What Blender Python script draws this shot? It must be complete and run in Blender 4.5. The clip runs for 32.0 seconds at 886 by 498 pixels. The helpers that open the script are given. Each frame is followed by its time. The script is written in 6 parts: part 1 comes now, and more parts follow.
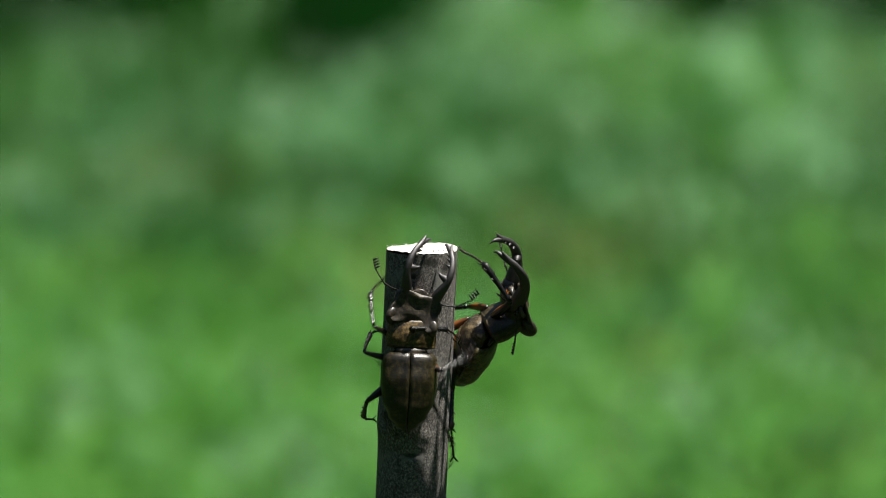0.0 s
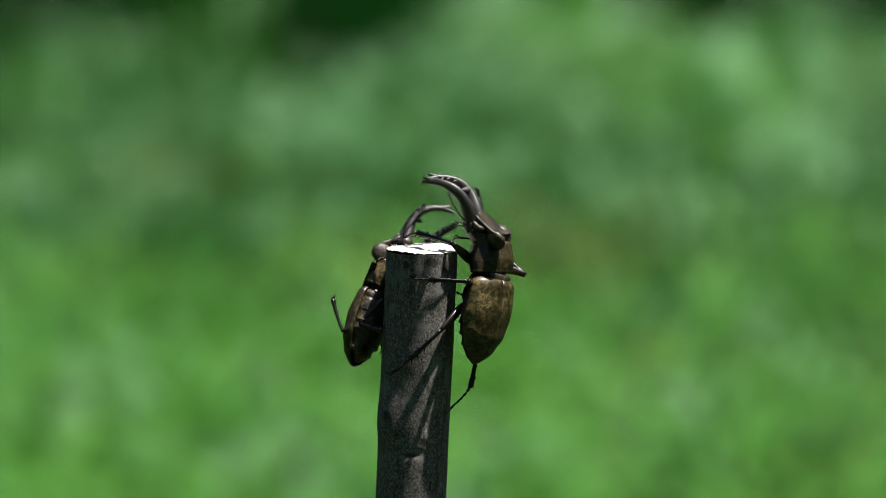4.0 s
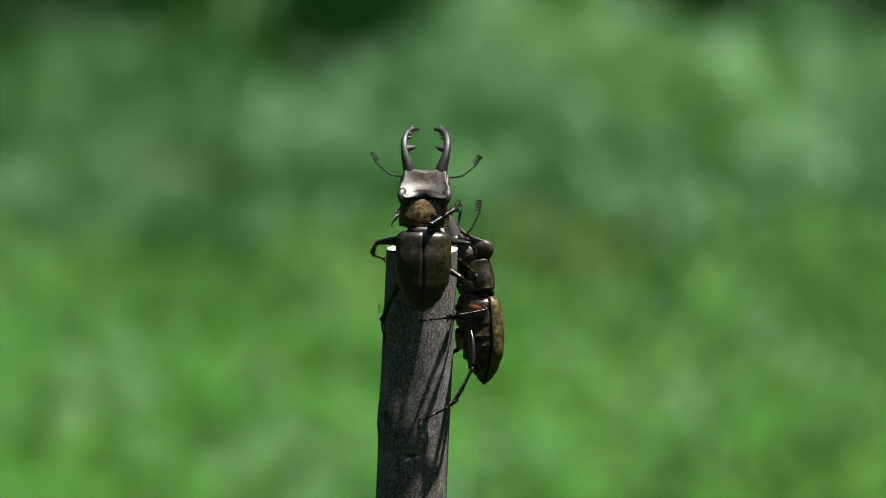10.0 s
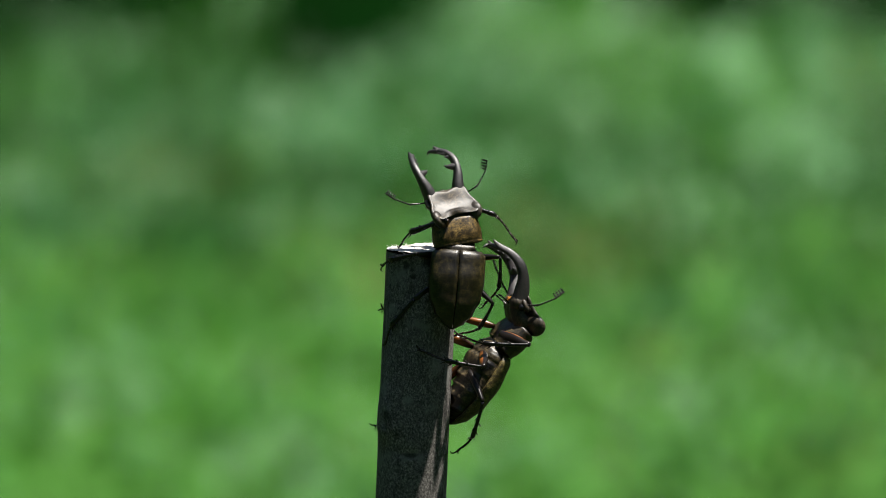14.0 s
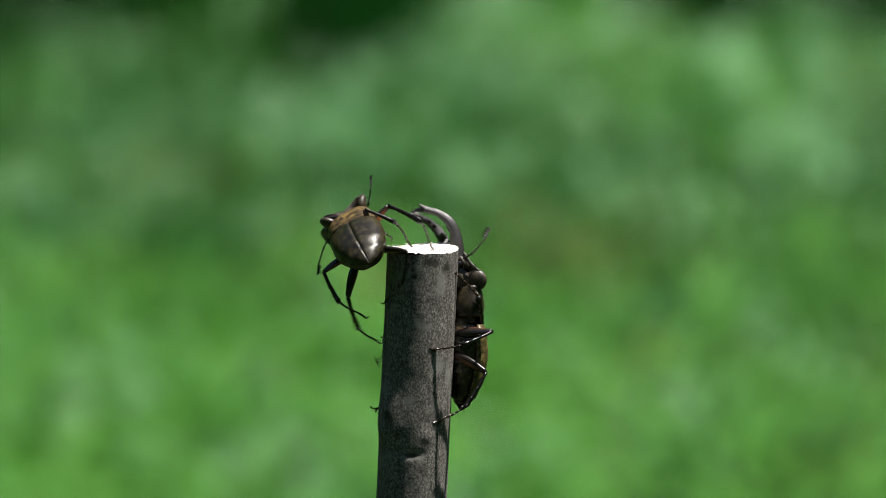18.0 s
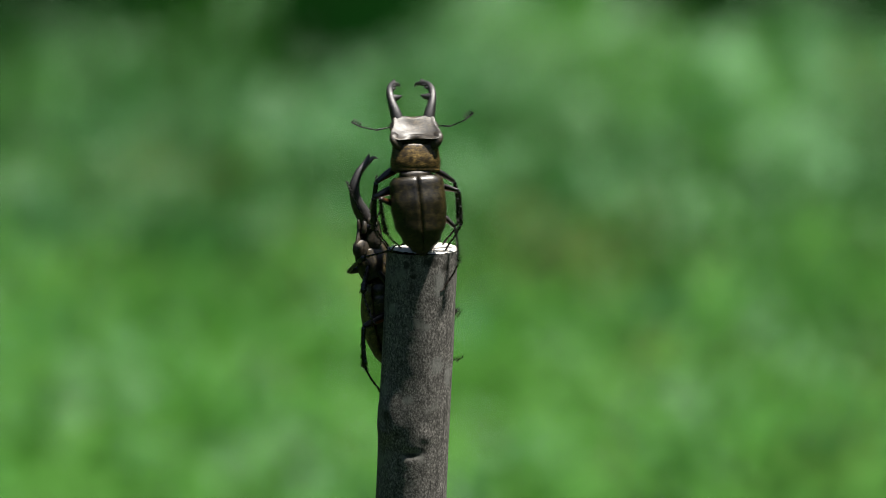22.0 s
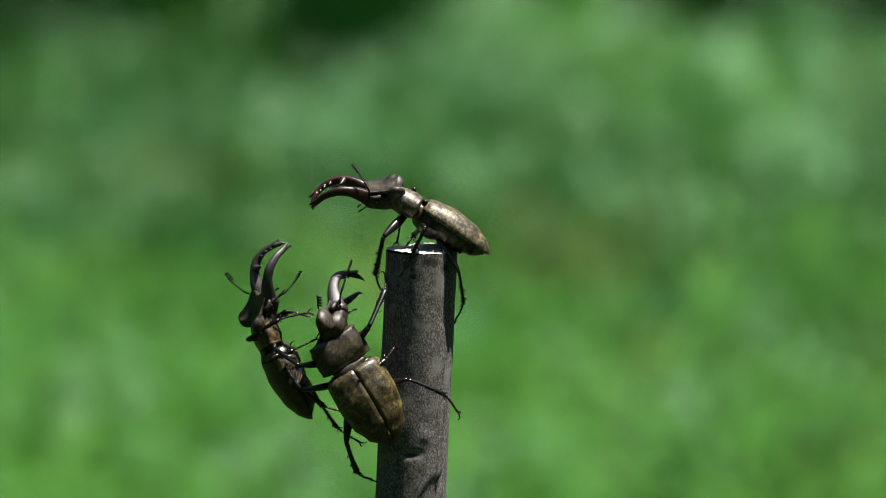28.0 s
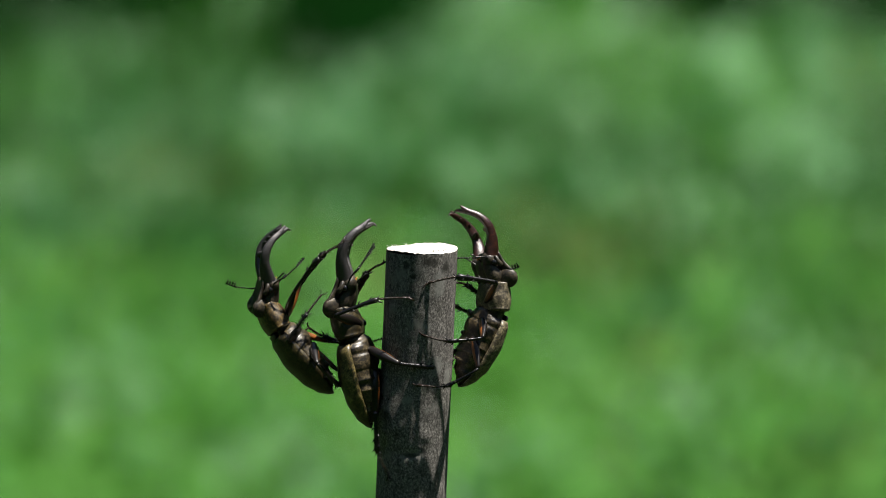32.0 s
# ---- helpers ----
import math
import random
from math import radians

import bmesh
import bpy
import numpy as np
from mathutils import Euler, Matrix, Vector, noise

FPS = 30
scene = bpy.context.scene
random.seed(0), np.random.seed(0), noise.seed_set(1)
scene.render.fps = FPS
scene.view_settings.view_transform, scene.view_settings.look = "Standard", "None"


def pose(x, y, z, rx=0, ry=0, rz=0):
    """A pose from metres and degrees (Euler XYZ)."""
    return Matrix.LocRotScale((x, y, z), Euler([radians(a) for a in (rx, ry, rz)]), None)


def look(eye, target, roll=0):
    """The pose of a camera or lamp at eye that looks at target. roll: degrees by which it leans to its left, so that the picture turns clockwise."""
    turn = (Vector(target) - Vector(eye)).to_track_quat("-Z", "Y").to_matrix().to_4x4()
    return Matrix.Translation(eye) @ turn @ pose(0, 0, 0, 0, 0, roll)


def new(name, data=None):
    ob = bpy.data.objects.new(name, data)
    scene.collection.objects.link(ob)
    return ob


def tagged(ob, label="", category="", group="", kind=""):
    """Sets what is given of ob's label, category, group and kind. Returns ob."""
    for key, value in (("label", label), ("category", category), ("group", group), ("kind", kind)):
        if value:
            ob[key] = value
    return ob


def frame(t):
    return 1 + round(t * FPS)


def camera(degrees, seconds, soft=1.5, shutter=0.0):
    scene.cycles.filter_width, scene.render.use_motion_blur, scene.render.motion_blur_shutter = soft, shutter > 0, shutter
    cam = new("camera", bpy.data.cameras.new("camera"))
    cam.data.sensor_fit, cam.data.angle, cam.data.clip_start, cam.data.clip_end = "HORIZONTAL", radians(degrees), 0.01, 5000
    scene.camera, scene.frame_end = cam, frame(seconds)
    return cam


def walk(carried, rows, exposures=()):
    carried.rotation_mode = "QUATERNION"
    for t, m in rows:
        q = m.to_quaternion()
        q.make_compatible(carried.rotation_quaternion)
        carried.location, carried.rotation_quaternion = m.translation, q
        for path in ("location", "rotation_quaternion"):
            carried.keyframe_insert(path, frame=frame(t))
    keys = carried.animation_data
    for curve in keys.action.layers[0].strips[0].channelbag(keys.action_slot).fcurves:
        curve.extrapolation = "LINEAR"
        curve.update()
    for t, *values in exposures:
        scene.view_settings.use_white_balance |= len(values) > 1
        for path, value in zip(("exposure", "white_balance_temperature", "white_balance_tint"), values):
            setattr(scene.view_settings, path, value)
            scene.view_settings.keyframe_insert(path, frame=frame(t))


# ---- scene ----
cam = camera(10.0, 32.0, soft=0.8, shutter=0.5)
MM = 0.001
TOP = Vector((0, 0, 0.9))              # centre of the stick's cut top
AIM = TOP + Vector((0.0074, 0, 0))
PITCH = radians(8)
EYE = AIM - 1.792 * Vector((0, math.cos(PITCH), -math.sin(PITCH)))
walk(cam, [(0.0, look(EYE, AIM)), (32.0, look(EYE, AIM))], exposures=[(0.0, 1.12), (32.0, 1.12)])
cam.data.dof.use_dof = True
cam.data.dof.focus_distance = 1.782
cam.data.dof.aperture_fstop = 8.5

# ---- light: a high sun to the right of the stick and the open sky ----
SUN_AZIMUTH, SUN_HEIGHT = radians(101), radians(72)
world = bpy.data.worlds.new("sky")
scene.world = world
world.use_nodes = True
sky = world.node_tree.nodes.new("ShaderNodeTexSky")
sky.sky_type, sky.sun_disc = "NISHITA", False
sky.sun_elevation, sky.sun_rotation = SUN_HEIGHT, SUN_AZIMUTH
back = world.node_tree.nodes["Background"]
back.inputs["Strength"].default_value = 0.037
world.node_tree.links.new(sky.outputs[0], back.inputs[0])
toward_sun = Vector((math.sin(SUN_AZIMUTH) * math.cos(SUN_HEIGHT), math.cos(SUN_AZIMUTH) * math.cos(SUN_HEIGHT), math.sin(SUN_HEIGHT)))
sun = new("sun", bpy.data.lights.new("sun", "SUN"))
sun.data.energy, sun.data.angle, sun.data.color = 5.0, radians(1.0), (1.0, 0.95, 0.87)
sun.matrix_world = look(toward_sun * 20, (0, 0, 0))


# ---- materials ----
def shader(name, rough=0.6, spec=0.5):
    m = bpy.data.materials.new(name)
    m.use_nodes = True
    b = m.node_tree.nodes["Principled BSDF"]
    b.inputs["Roughness"].default_value = rough
    b.inputs["Specular IOR Level"].default_value = spec
    return m, m.node_tree.nodes, m.node_tree.links, b


def coords(nodes, links, scale=(1, 1, 1), kind="Object"):
    c = nodes.new("ShaderNodeTexCoord")
    m = nodes.new("ShaderNodeMapping")
    m.inputs["Scale"].default_value = scale
    links.new(c.outputs[kind], m.inputs["Vector"])
    return m.outputs["Vector"]


def cloud(nodes, links, vec, scale, detail=5, rough=0.6):
    n = nodes.new("ShaderNodeTexNoise")
    n.inputs["Scale"].default_value, n.inputs["Detail"].default_value, n.inputs["Roughness"].default_value = scale, detail, rough
    links.new(vec, n.inputs["Vector"])
    return n.outputs["Fac"]


def ramp(nodes, links, fac, stops):
    r = nodes.new("ShaderNodeValToRGB")
    e = r.color_ramp.elements
    while len(e) < len(stops):
        e.new(0.5)
    for el, (p, c) in zip(e, stops):
        el.position, el.color = p, (*c, 1)
    links.new(fac, r.inputs["Fac"])
    return r.outputs["Color"]


def mixed(nodes, links, fac, a, b, mode="MIX"):
    m = nodes.new("ShaderNodeMix")
    m.data_type, m.blend_type = "RGBA", mode
    for socket, value in ((m.inputs["Factor"], fac), (m.inputs["A"], a), (m.inputs["B"], b)):
        if isinstance(value, bpy.types.NodeSocket):
            links.new(value, socket)
        else:
            socket.default_value = value if isinstance(value, float) else (*value, 1)
    return m.outputs["Result"]


def relief(nodes, links, b, height, strength, distance):
    n = nodes.new("ShaderNodeBump")
    n.inputs["Strength"].default_value, n.inputs["Distance"].default_value = strength, distance
    links.new(height, n.inputs["Height"])
    links.new(n.outputs["Normal"], b.inputs["Normal"])


def chitin(name, dark, light, amount, rough=0.38, grain=900, spec=0.5, rim=0.0):
    """Beetle cuticle: dark ground with a fine pale pubescence in worn patches."""
    m, n, l, b = shader(name, rough, spec)
    v = coords(n, l)
    fine = cloud(n, l, v, grain, 4, 0.7)
    patch = cloud(n, l, v, 190, 6, 0.72)
    fac = ramp(n, l, patch, [(0.46 - amount * 0.35, (0, 0, 0)), (0.84 - amount * 0.35, (1, 1, 1))])
    if rim:
        # paler outer margin of the wing case: down, with its sunlit edge painted in
        s = n.new("ShaderNodeSeparateXYZ")
        l.new(v, s.inputs[0])
        out = n.new("ShaderNodeMath")
        out.operation = "ABSOLUTE"
        l.new(s.outputs["X"], out.inputs[0])
        band = n.new("ShaderNodeMapRange")
        l.new(out.outputs[0], band.inputs["Value"])
        band.inputs["From Min"].default_value, band.inputs["From Max"].default_value, band.inputs["To Max"].default_value = 0.005, 0.0105, rim
        fac = mixed(n, l, 1.0, fac, mixed(n, l, 1.0, band.outputs[0], ramp(n, l, patch, [(0.35, (0.1, 0.1, 0.1)), (0.6, (1, 1, 1))]), "MULTIPLY"), "ADD")
    tuft = cloud(n, l, v, 640, 4, 0.7)
    fac = mixed(n, l, 1.0, fac, ramp(n, l, tuft, [(0.4, (0.15, 0.15, 0.15)), (0.58, (1, 1, 1))]), "MULTIPLY")
    hair = mixed(n, l, fac, dark, light)
    speck = ramp(n, l, fine, [(0.36, (0.25, 0.25, 0.25)), (0.64, (1.7, 1.7, 1.7))])
    l.new(mixed(n, l, 1.0, hair, speck, "MULTIPLY"), b.inputs["Base Color"])
    l.new(ramp(n, l, patch, [(0.3, (rough - 0.08,) * 3), (0.7, (rough + 0.14,) * 3)]), b.inputs["Roughness"])
    relief(n, l, b, mixed(n, l, 0.5, fine, tuft), 0.4, 0.0003)
    return m


M_ELYTRA = chitin("dark_elytra", (0.0035, 0.0025, 0.0009), (0.055, 0.041, 0.0115), 0.22, 0.34, 1900, 0.6, 0.8)
M_PRONOTUM = chitin("dark_pronotum", (0.003, 0.002, 0.0009), (0.24, 0.155, 0.045), 0.34, 0.38, 2200, 0.55)
M_ELYTRA_GOLD = chitin("golden_elytra", (0.005, 0.0038, 0.0013), (0.16, 0.124, 0.043), 0.28, 0.38, 2400, 0.55, 0.8)
M_PRONOTUM_GOLD = chitin("golden_pronotum", (0.004, 0.003, 0.0014), (0.1, 0.074, 0.027), 0.26, 0.4, 2400, 0.55)
M_ELYTRA_GREY = chitin("grey_brown_elytra", (0.004, 0.0032, 0.0018), (0.3, 0.25, 0.15), 0.42, 0.42, 2400, 0.65, 0.5)
M_PRONOTUM_GREY = chitin("grey_brown_pronotum", (0.004, 0.0032, 0.0018), (0.3, 0.25, 0.16), 0.4, 0.42, 2400, 0.65)
M_JAW_RED = chitin("red_brown_jaw", (0.01, 0.003, 0.0025), (0.045, 0.012, 0.008), 0.4, 0.32, 1200, 0.55)
M_HEAD = chitin("head_cuticle", (0.006, 0.0044, 0.003), (0.1, 0.076, 0.045), 0.3, 0.44, 1900, 0.6)
M_BELLY = chitin("belly_cuticle", (0.002, 0.0016, 0.001), (0.2, 0.15, 0.075), 0.2, 0.34, 2200, 0.55)
M_JAW = chitin("jaw_cuticle", (0.005, 0.0036, 0.0042), (0.024, 0.016, 0.018), 0.3, 0.5, 1200, 1.0)
M_LEG = chitin("leg_cuticle", (0.002, 0.0017, 0.0017), (0.01, 0.007, 0.006), 0.3, 0.26, 1200, 0.5)


def femur_material():
    m, n, l, b = shader("femur_cuticle", 0.3)
    v = coords(n, l)
    s = n.new("ShaderNodeSeparateXYZ")
    l.new(v, s.inputs[0])
    along = ramp(n, l, s.outputs["Y"], [(0.0, (0, 0, 0)), (0.003, (0, 0, 0)), (0.0045, (1, 1, 1)), (0.0105, (1, 1, 1)), (0.0118, (0, 0, 0))])
    under = n.new("ShaderNodeMath")
    under.operation = "LESS_THAN"
    l.new(s.outputs["Z"], under.inputs[0])
    under.inputs[1].default_value = 0.0
    fac = mixed(n, l, 1.0, along, under.outputs[0], "MULTIPLY")
    l.new(mixed(n, l, fac, (0.008, 0.006, 0.005), (0.22, 0.07, 0.015)), b.inputs["Base Color"])
    return m


M_FEMUR = femur_material()


def plain(name, colour, rough, spec=0.5):
    m, n, l, b = shader(name, rough, spec)
    f = cloud(n, l, coords(n, l), 700, 3)
    l.new(ramp(n, l, f, [(0.3, tuple(c * 0.75 for c in colour)), (0.7, tuple(min(1, c * 1.2) for c in colour))]), b.inputs["Base Color"])
    return m


M_EYE = plain("eye", (0.006, 0.006, 0.007), 0.08)
M_MOUTH = plain("orange_mouth_brush", (0.6, 0.24, 0.03), 0.7)
M_CLAW = plain("claw", (0.02, 0.012, 0.008), 0.25)


LEAN_X = math.tan(0.0462)              # sideways lean of the stick's axis, per metre of height


def bark_material():
    m, n, l, b = shader("bark", 0.8, 0.3)
    v = coords(n, l, (1, 1, 0.75))
    v2 = coords(n, l)
    fine = cloud(n, l, v, 1500, 7, 0.82)
    cells = n.new("ShaderNodeTexVoronoi")
    cells.feature = "DISTANCE_TO_EDGE"
    cells.inputs["Scale"].default_value = 900
    warp = n.new("ShaderNodeVectorMath")
    warp.operation = "MULTIPLY_ADD"
    wob = n.new("ShaderNodeTexNoise")
    wob.inputs["Scale"].default_value = 500
    l.new(v2, wob.inputs["Vector"])
    l.new(wob.outputs["Color"], warp.inputs[0])
    warp.inputs[1].default_value = (0.0022, 0.0022, 0.0022)
    l.new(v, warp.inputs[2])
    l.new(warp.outputs[0], cells.inputs["Vector"])
    mid = cloud(n, l, v, 150, 5, 0.65)
    lichen = cloud(n, l, v2, 62, 6, 0.66)
    base = ramp(n, l, fine, [(0.38, (0.028, 0.0265, 0.0245)), (0.5, (0.097, 0.091, 0.084)), (0.6, (0.27, 0.255, 0.238))])
    vein = ramp(n, l, cells.outputs["Distance"], [(0.0, (1.12, 1.12, 1.12)), (0.14, (1.0, 1.0, 1.0)), (0.4, (0.92, 0.92, 0.92))])
    tone = ramp(n, l, mid, [(0.3, (0.8, 0.8, 0.79)), (0.72, (1.15, 1.15, 1.15))])
    fissure = cloud(n, l, coords(n, l, (1, 1, 0.14)), 620, 5, 0.65)
    tone = mixed(n, l, 1.0, tone, ramp(n, l, fissure, [(0.34, (0.5, 0.5, 0.5)), (0.44, (0.95, 0.95, 0.95)), (0.66, (1.3, 1.3, 1.3))]), "MULTIPLY")
    spots = ramp(n, l, lichen, [(0.57, (0, 0, 0)), (0.64, (0.9, 0.9, 0.9))])
    colour = mixed(n, l, 1.0, mixed(n, l, 1.0, base, tone, "MULTIPLY"), vein, "MULTIPLY")
    colour = mixed(n, l, spots, colour, mixed(n, l, fine, (0.066, 0.064, 0.058), (0.27, 0.266, 0.244)))
    ragged = cloud(n, l, v2, 420, 5, 0.7)

    def blotch(under, paint, side, down, wide, tall):
        """One lichen blotch, stain or painted shadow: millimetres right of the axis and below the top."""
        shift = n.new("ShaderNodeVectorMath")
        shift.operation = "SUBTRACT"
        l.new(v2, shift.inputs[0])
        shift.inputs[1].default_value = (0.9 * LEAN_X + (side - down * LEAN_X) * MM, -math.sqrt(max(12.6 ** 2 - side ** 2, 0)) * MM, 0.95 - down * MM)
        size = n.new("ShaderNodeVectorMath")
        size.operation = "DIVIDE"
        l.new(shift.outputs[0], size.inputs[0])
        size.inputs[1].default_value = (wide * MM, wide * 1.3 * MM, tall * MM)
        far = n.new("ShaderNodeVectorMath")
        far.operation = "LENGTH"
        l.new(size.outputs[0], far.inputs[0])
        sum_ = n.new("ShaderNodeMath")
        sum_.operation = "MULTIPLY_ADD"
        l.new(ragged, sum_.inputs[0])
        sum_.inputs[1].default_value = 2.2
        l.new(far.outputs["Value"], sum_.inputs[2])
        fall = n.new("ShaderNodeMapRange")
        l.new(sum_.outputs[0], fall.inputs["Value"])
        fall.inputs["From Min"].default_value, fall.inputs["From Max"].default_value, fall.inputs["To Max"].default_value = 2.3, 1.6, 0.8
        return mixed(n, l, fall.outputs[0], under, paint)
    pale = mixed(n, l, fine, (0.1, 0.101, 0.093), (0.3, 0.302, 0.28))
    for place in ((6.7, 11.0, 2.4, 5.0), (-9.6, 20.0, 1.8, 2.4), (7.0, 40.0, 2.8, 3.2), (-10.5, 49.0, 2.2, 3.4), (11.0, 44.0, 1.6, 5.0), (-9.0, 55.5, 2.2, 1.2), (-2.5, 52.0, 2.2, 1.6), (3.0, 26.0, 1.6, 1.2)):
        colour = blotch(colour, pale, *place)
    # dark stains; the one on the knot also has its shadow painted in
    for place in ((-5.2, 4.4, 1.5, 1.6), (3.0, 3.0, 3.6, 1.6), (8.6, 5.2, 1.6, 2.2), (-1.0, 72.0, 3.4, 0.9), (-9.0, 58.5, 2.8, 3.2), (-6.0, 64.0, 1.2, 1.6), (-3.0, 8.0, 1.4, 0.8)):
        colour = blotch(colour, (0.016, 0.016, 0.011), *place)
    l.new(colour, b.inputs["Base Color"])
    grain = n.new("ShaderNodeMath")
    l.new(fine, grain.inputs[0])
    l.new(mid, grain.inputs[1])
    relief(n, l, b, grain.outputs[0], 0.14, 0.0004)
    return m


M_BARK = bark_material()
M_CUT = plain("cut_wood", (0.62, 0.59, 0.53), 0.9, 0.1)
M_FIBRE = plain("wood_fibre", (0.75, 0.72, 0.66), 0.8, 0.2)


def leaf_material(name, a, b_, rough=0.55, shine=0.06):
    m, n, l, b = shader(name, rough, shine)
    g = n.new("ShaderNodeNewGeometry")
    f = cloud(n, l, coords(n, l), 3.0, 3)
    tone = ramp(n, l, f, [(0.35, a), (0.65, b_)])
    each = ramp(n, l, g.outputs["Random Per Island"], [(0.0, (0.65, 0.65, 0.65)), (1.0, (1.35, 1.35, 1.35))])
    colour = mixed(n, l, 1.0, tone, each, "MULTIPLY")
    l.new(colour, b.inputs["Base Color"])
    t = n.new("ShaderNodeBsdfTranslucent")
    l.new(mixed(n, l, 1.0, colour, (1.02, 1.2, 0.84), "MULTIPLY"), t.inputs["Color"])
    mix = n.new("ShaderNodeMixShader")
    mix.inputs[0].default_value = 0.4
    l.new(b.outputs[0], mix.inputs[1])
    l.new(t.outputs[0], mix.inputs[2])
    l.new(mix.outputs[0], n["Material Output"].inputs["Surface"])
    return m


M_GRASS = leaf_material("meadow_grass", (0.039, 0.138, 0.034), (0.055, 0.158, 0.047))
M_BRIGHT = leaf_material("young_grass", (0.084, 0.242, 0.042), (0.106, 0.270, 0.056))
M_BLUE = leaf_material("grey_green_grass", (0.05, 0.168, 0.063), (0.067, 0.19, 0.078), 0.45, 0.1)
M_DRY = leaf_material("olive_dry_grass", (0.0855, 0.1330, 0.0349), (0.1140, 0.1527, 0.0491))
# broad leaves so pale that their sky reflection is in the colour
M_PALE = leaf_material("glint_leaf", (0.29, 0.53, 0.31), (0.39, 0.61, 0.39), 0.4, 0.3)
M_DEEP = leaf_material("deep_green_grass", (0.0182, 0.0768, 0.0109), (0.0274, 0.0936, 0.0142))
# undergrowth leaves, near black because their shade is in the colour
M_DARK = leaf_material("shaded_leaf", (0.0012, 0.016, 0.0012), (0.002, 0.022, 0.002), 0.6, 0.02)


def soil_material():
    m, n, l, b = shader("meadow_soil", 0.95, 0.0)
    v = coords(n, l)
    f = cloud(n, l, v, 1.5, 6)
    l.new(ramp(n, l, f, [(0.35, (0.010, 0.016, 0.006)), (0.65, (0.024, 0.034, 0.012))]), b.inputs["Base Color"])
    relief(n, l, b, cloud(n, l, v, 40, 4), 0.6, 0.02)
    return m


M_SOIL = soil_material()


# ---- mesh helpers ----
def link_mesh(bm, name, material, smooth=True):
    me = bpy.data.meshes.new(name)
    bmesh.ops.recalc_face_normals(bm, faces=bm.faces)
    bm.to_mesh(me)
    bm.free()
    me.materials.append(material)
    for p in me.polygons:
        p.use_smooth = smooth
    return me


def put(name, me, parent, m=None, label=""):
    ob = new(name, me)
    ob.parent = parent
    if m is not None:
        ob.matrix_basis = m
    return tagged(ob, label)


def part(name, bm, material, parent, label=""):
    return put(name, link_mesh(bm, name, material), parent, None, label)


def rings(bm, loops, closed_ends=True):
    """Skin a row of equally long closed loops of points."""
    rows = [[bm.verts.new(p) for p in loop] for loop in loops]
    n = len(rows[0])
    for a, b in zip(rows, rows[1:]):
        for i in range(n):
            bm.faces.new((a[i], a[(i + 1) % n], b[(i + 1) % n], b[i]))
    if closed_ends:
        for row in (rows[0], rows[-1]):
            c = bm.verts.new(sum((v.co for v in row), Vector()) / n)
            for i in range(n):
                bm.faces.new((row[i], row[(i + 1) % n], c))


def tube(bm, points, radii, sides=8, flat=1.0):
    """A tapering tube along points."""
    pts = [Vector(p) for p in points]
    side = None
    loops = []
    for i, p in enumerate(pts):
        d = (pts[min(i + 1, len(pts) - 1)] - pts[max(i - 1, 0)]).normalized()
        if side is None:
            side = d.orthogonal().normalized()
        side = (side - side.dot(d) * d).normalized()
        up = d.cross(side)
        loops.append([p + radii[i] * (math.cos(a) * side + flat * math.sin(a) * up) for a in (2 * math.pi * k / sides for k in range(sides))])
    rings(bm, loops)


def blade(bm, points, sizes, sides=14, power=0.72):
    """A tapering bar along points with a squarish section; sizes are its half widths and half heights."""
    pts = [Vector(p) for p in points]
    loops = []
    for i, p in enumerate(pts):
        d = (pts[min(i + 1, len(pts) - 1)] - pts[max(i - 1, 0)]).normalized()
        up = (Vector((0, 0, 1)) - d.z * d).normalized()
        side = d.cross(up)
        w, h = sizes[i]
        bend = lambda c: math.copysign(abs(c) ** power, c)
        loops.append([p + side * w * bend(math.cos(a)) + up * h * bend(math.sin(a)) for a in (2 * math.pi * (k + 0.5) / sides for k in range(sides))])
    rings(bm, loops)


def glide(points, n):
    """n points of a smooth curve through the given ones."""
    pts = [Vector(p) for p in points]
    out = []
    for k in range(n):
        s = k / (n - 1) * (len(pts) - 1)
        i = min(int(s), len(pts) - 2)
        f = s - i
        p0, p1, p2, p3 = pts[max(i - 1, 0)], pts[i], pts[i + 1], pts[min(i + 2, len(pts) - 1)]
        out.append(0.5 * ((2 * p1) + (p2 - p0) * f + (2 * p0 - 5 * p1 + 4 * p2 - p3) * f * f + (3 * p1 - p0 - 3 * p2 + p3) * f ** 3))
    return out


def level(table, s):
    """The value at s of a table of (place, value), eased between its entries."""
    for (a, va), (b, vb) in zip(table, table[1:]):
        if s <= b:
            f = (s - a) / (b - a)
            return va + (vb - va) * f * f * (3 - 2 * f)
    return table[-1][1]


# ---- meadow ----
def build_ground():
    bm = bmesh.new()
    xs = [-400, -120, -40, -15, -6, -3, -1.5, 0, 1.5, 3, 6, 15, 40, 120, 400]
    ys = [-300, -80, -20, -6, -2, 0, 2, 4, 6, 8, 10, 12, 16, 24, 50, 150, 600]
    grid = [[bm.verts.new((x, y, 0.03 * noise.noise((x * 0.7, y * 0.7, 0)) if abs(x) < 10 and 1 < y < 20 else 0)) for x in xs] for y in ys]
    for a, b in zip(grid, grid[1:]):
        for i in range(len(xs) - 1):
            bm.faces.new((a[i], a[i + 1], b[i + 1], b[i]))
    g = new("ground", link_mesh(bm, "ground", M_SOIL))
    tagged(g, "dark mossy earth under the sunny green meadow", "ground", kind="structure")


build_ground()

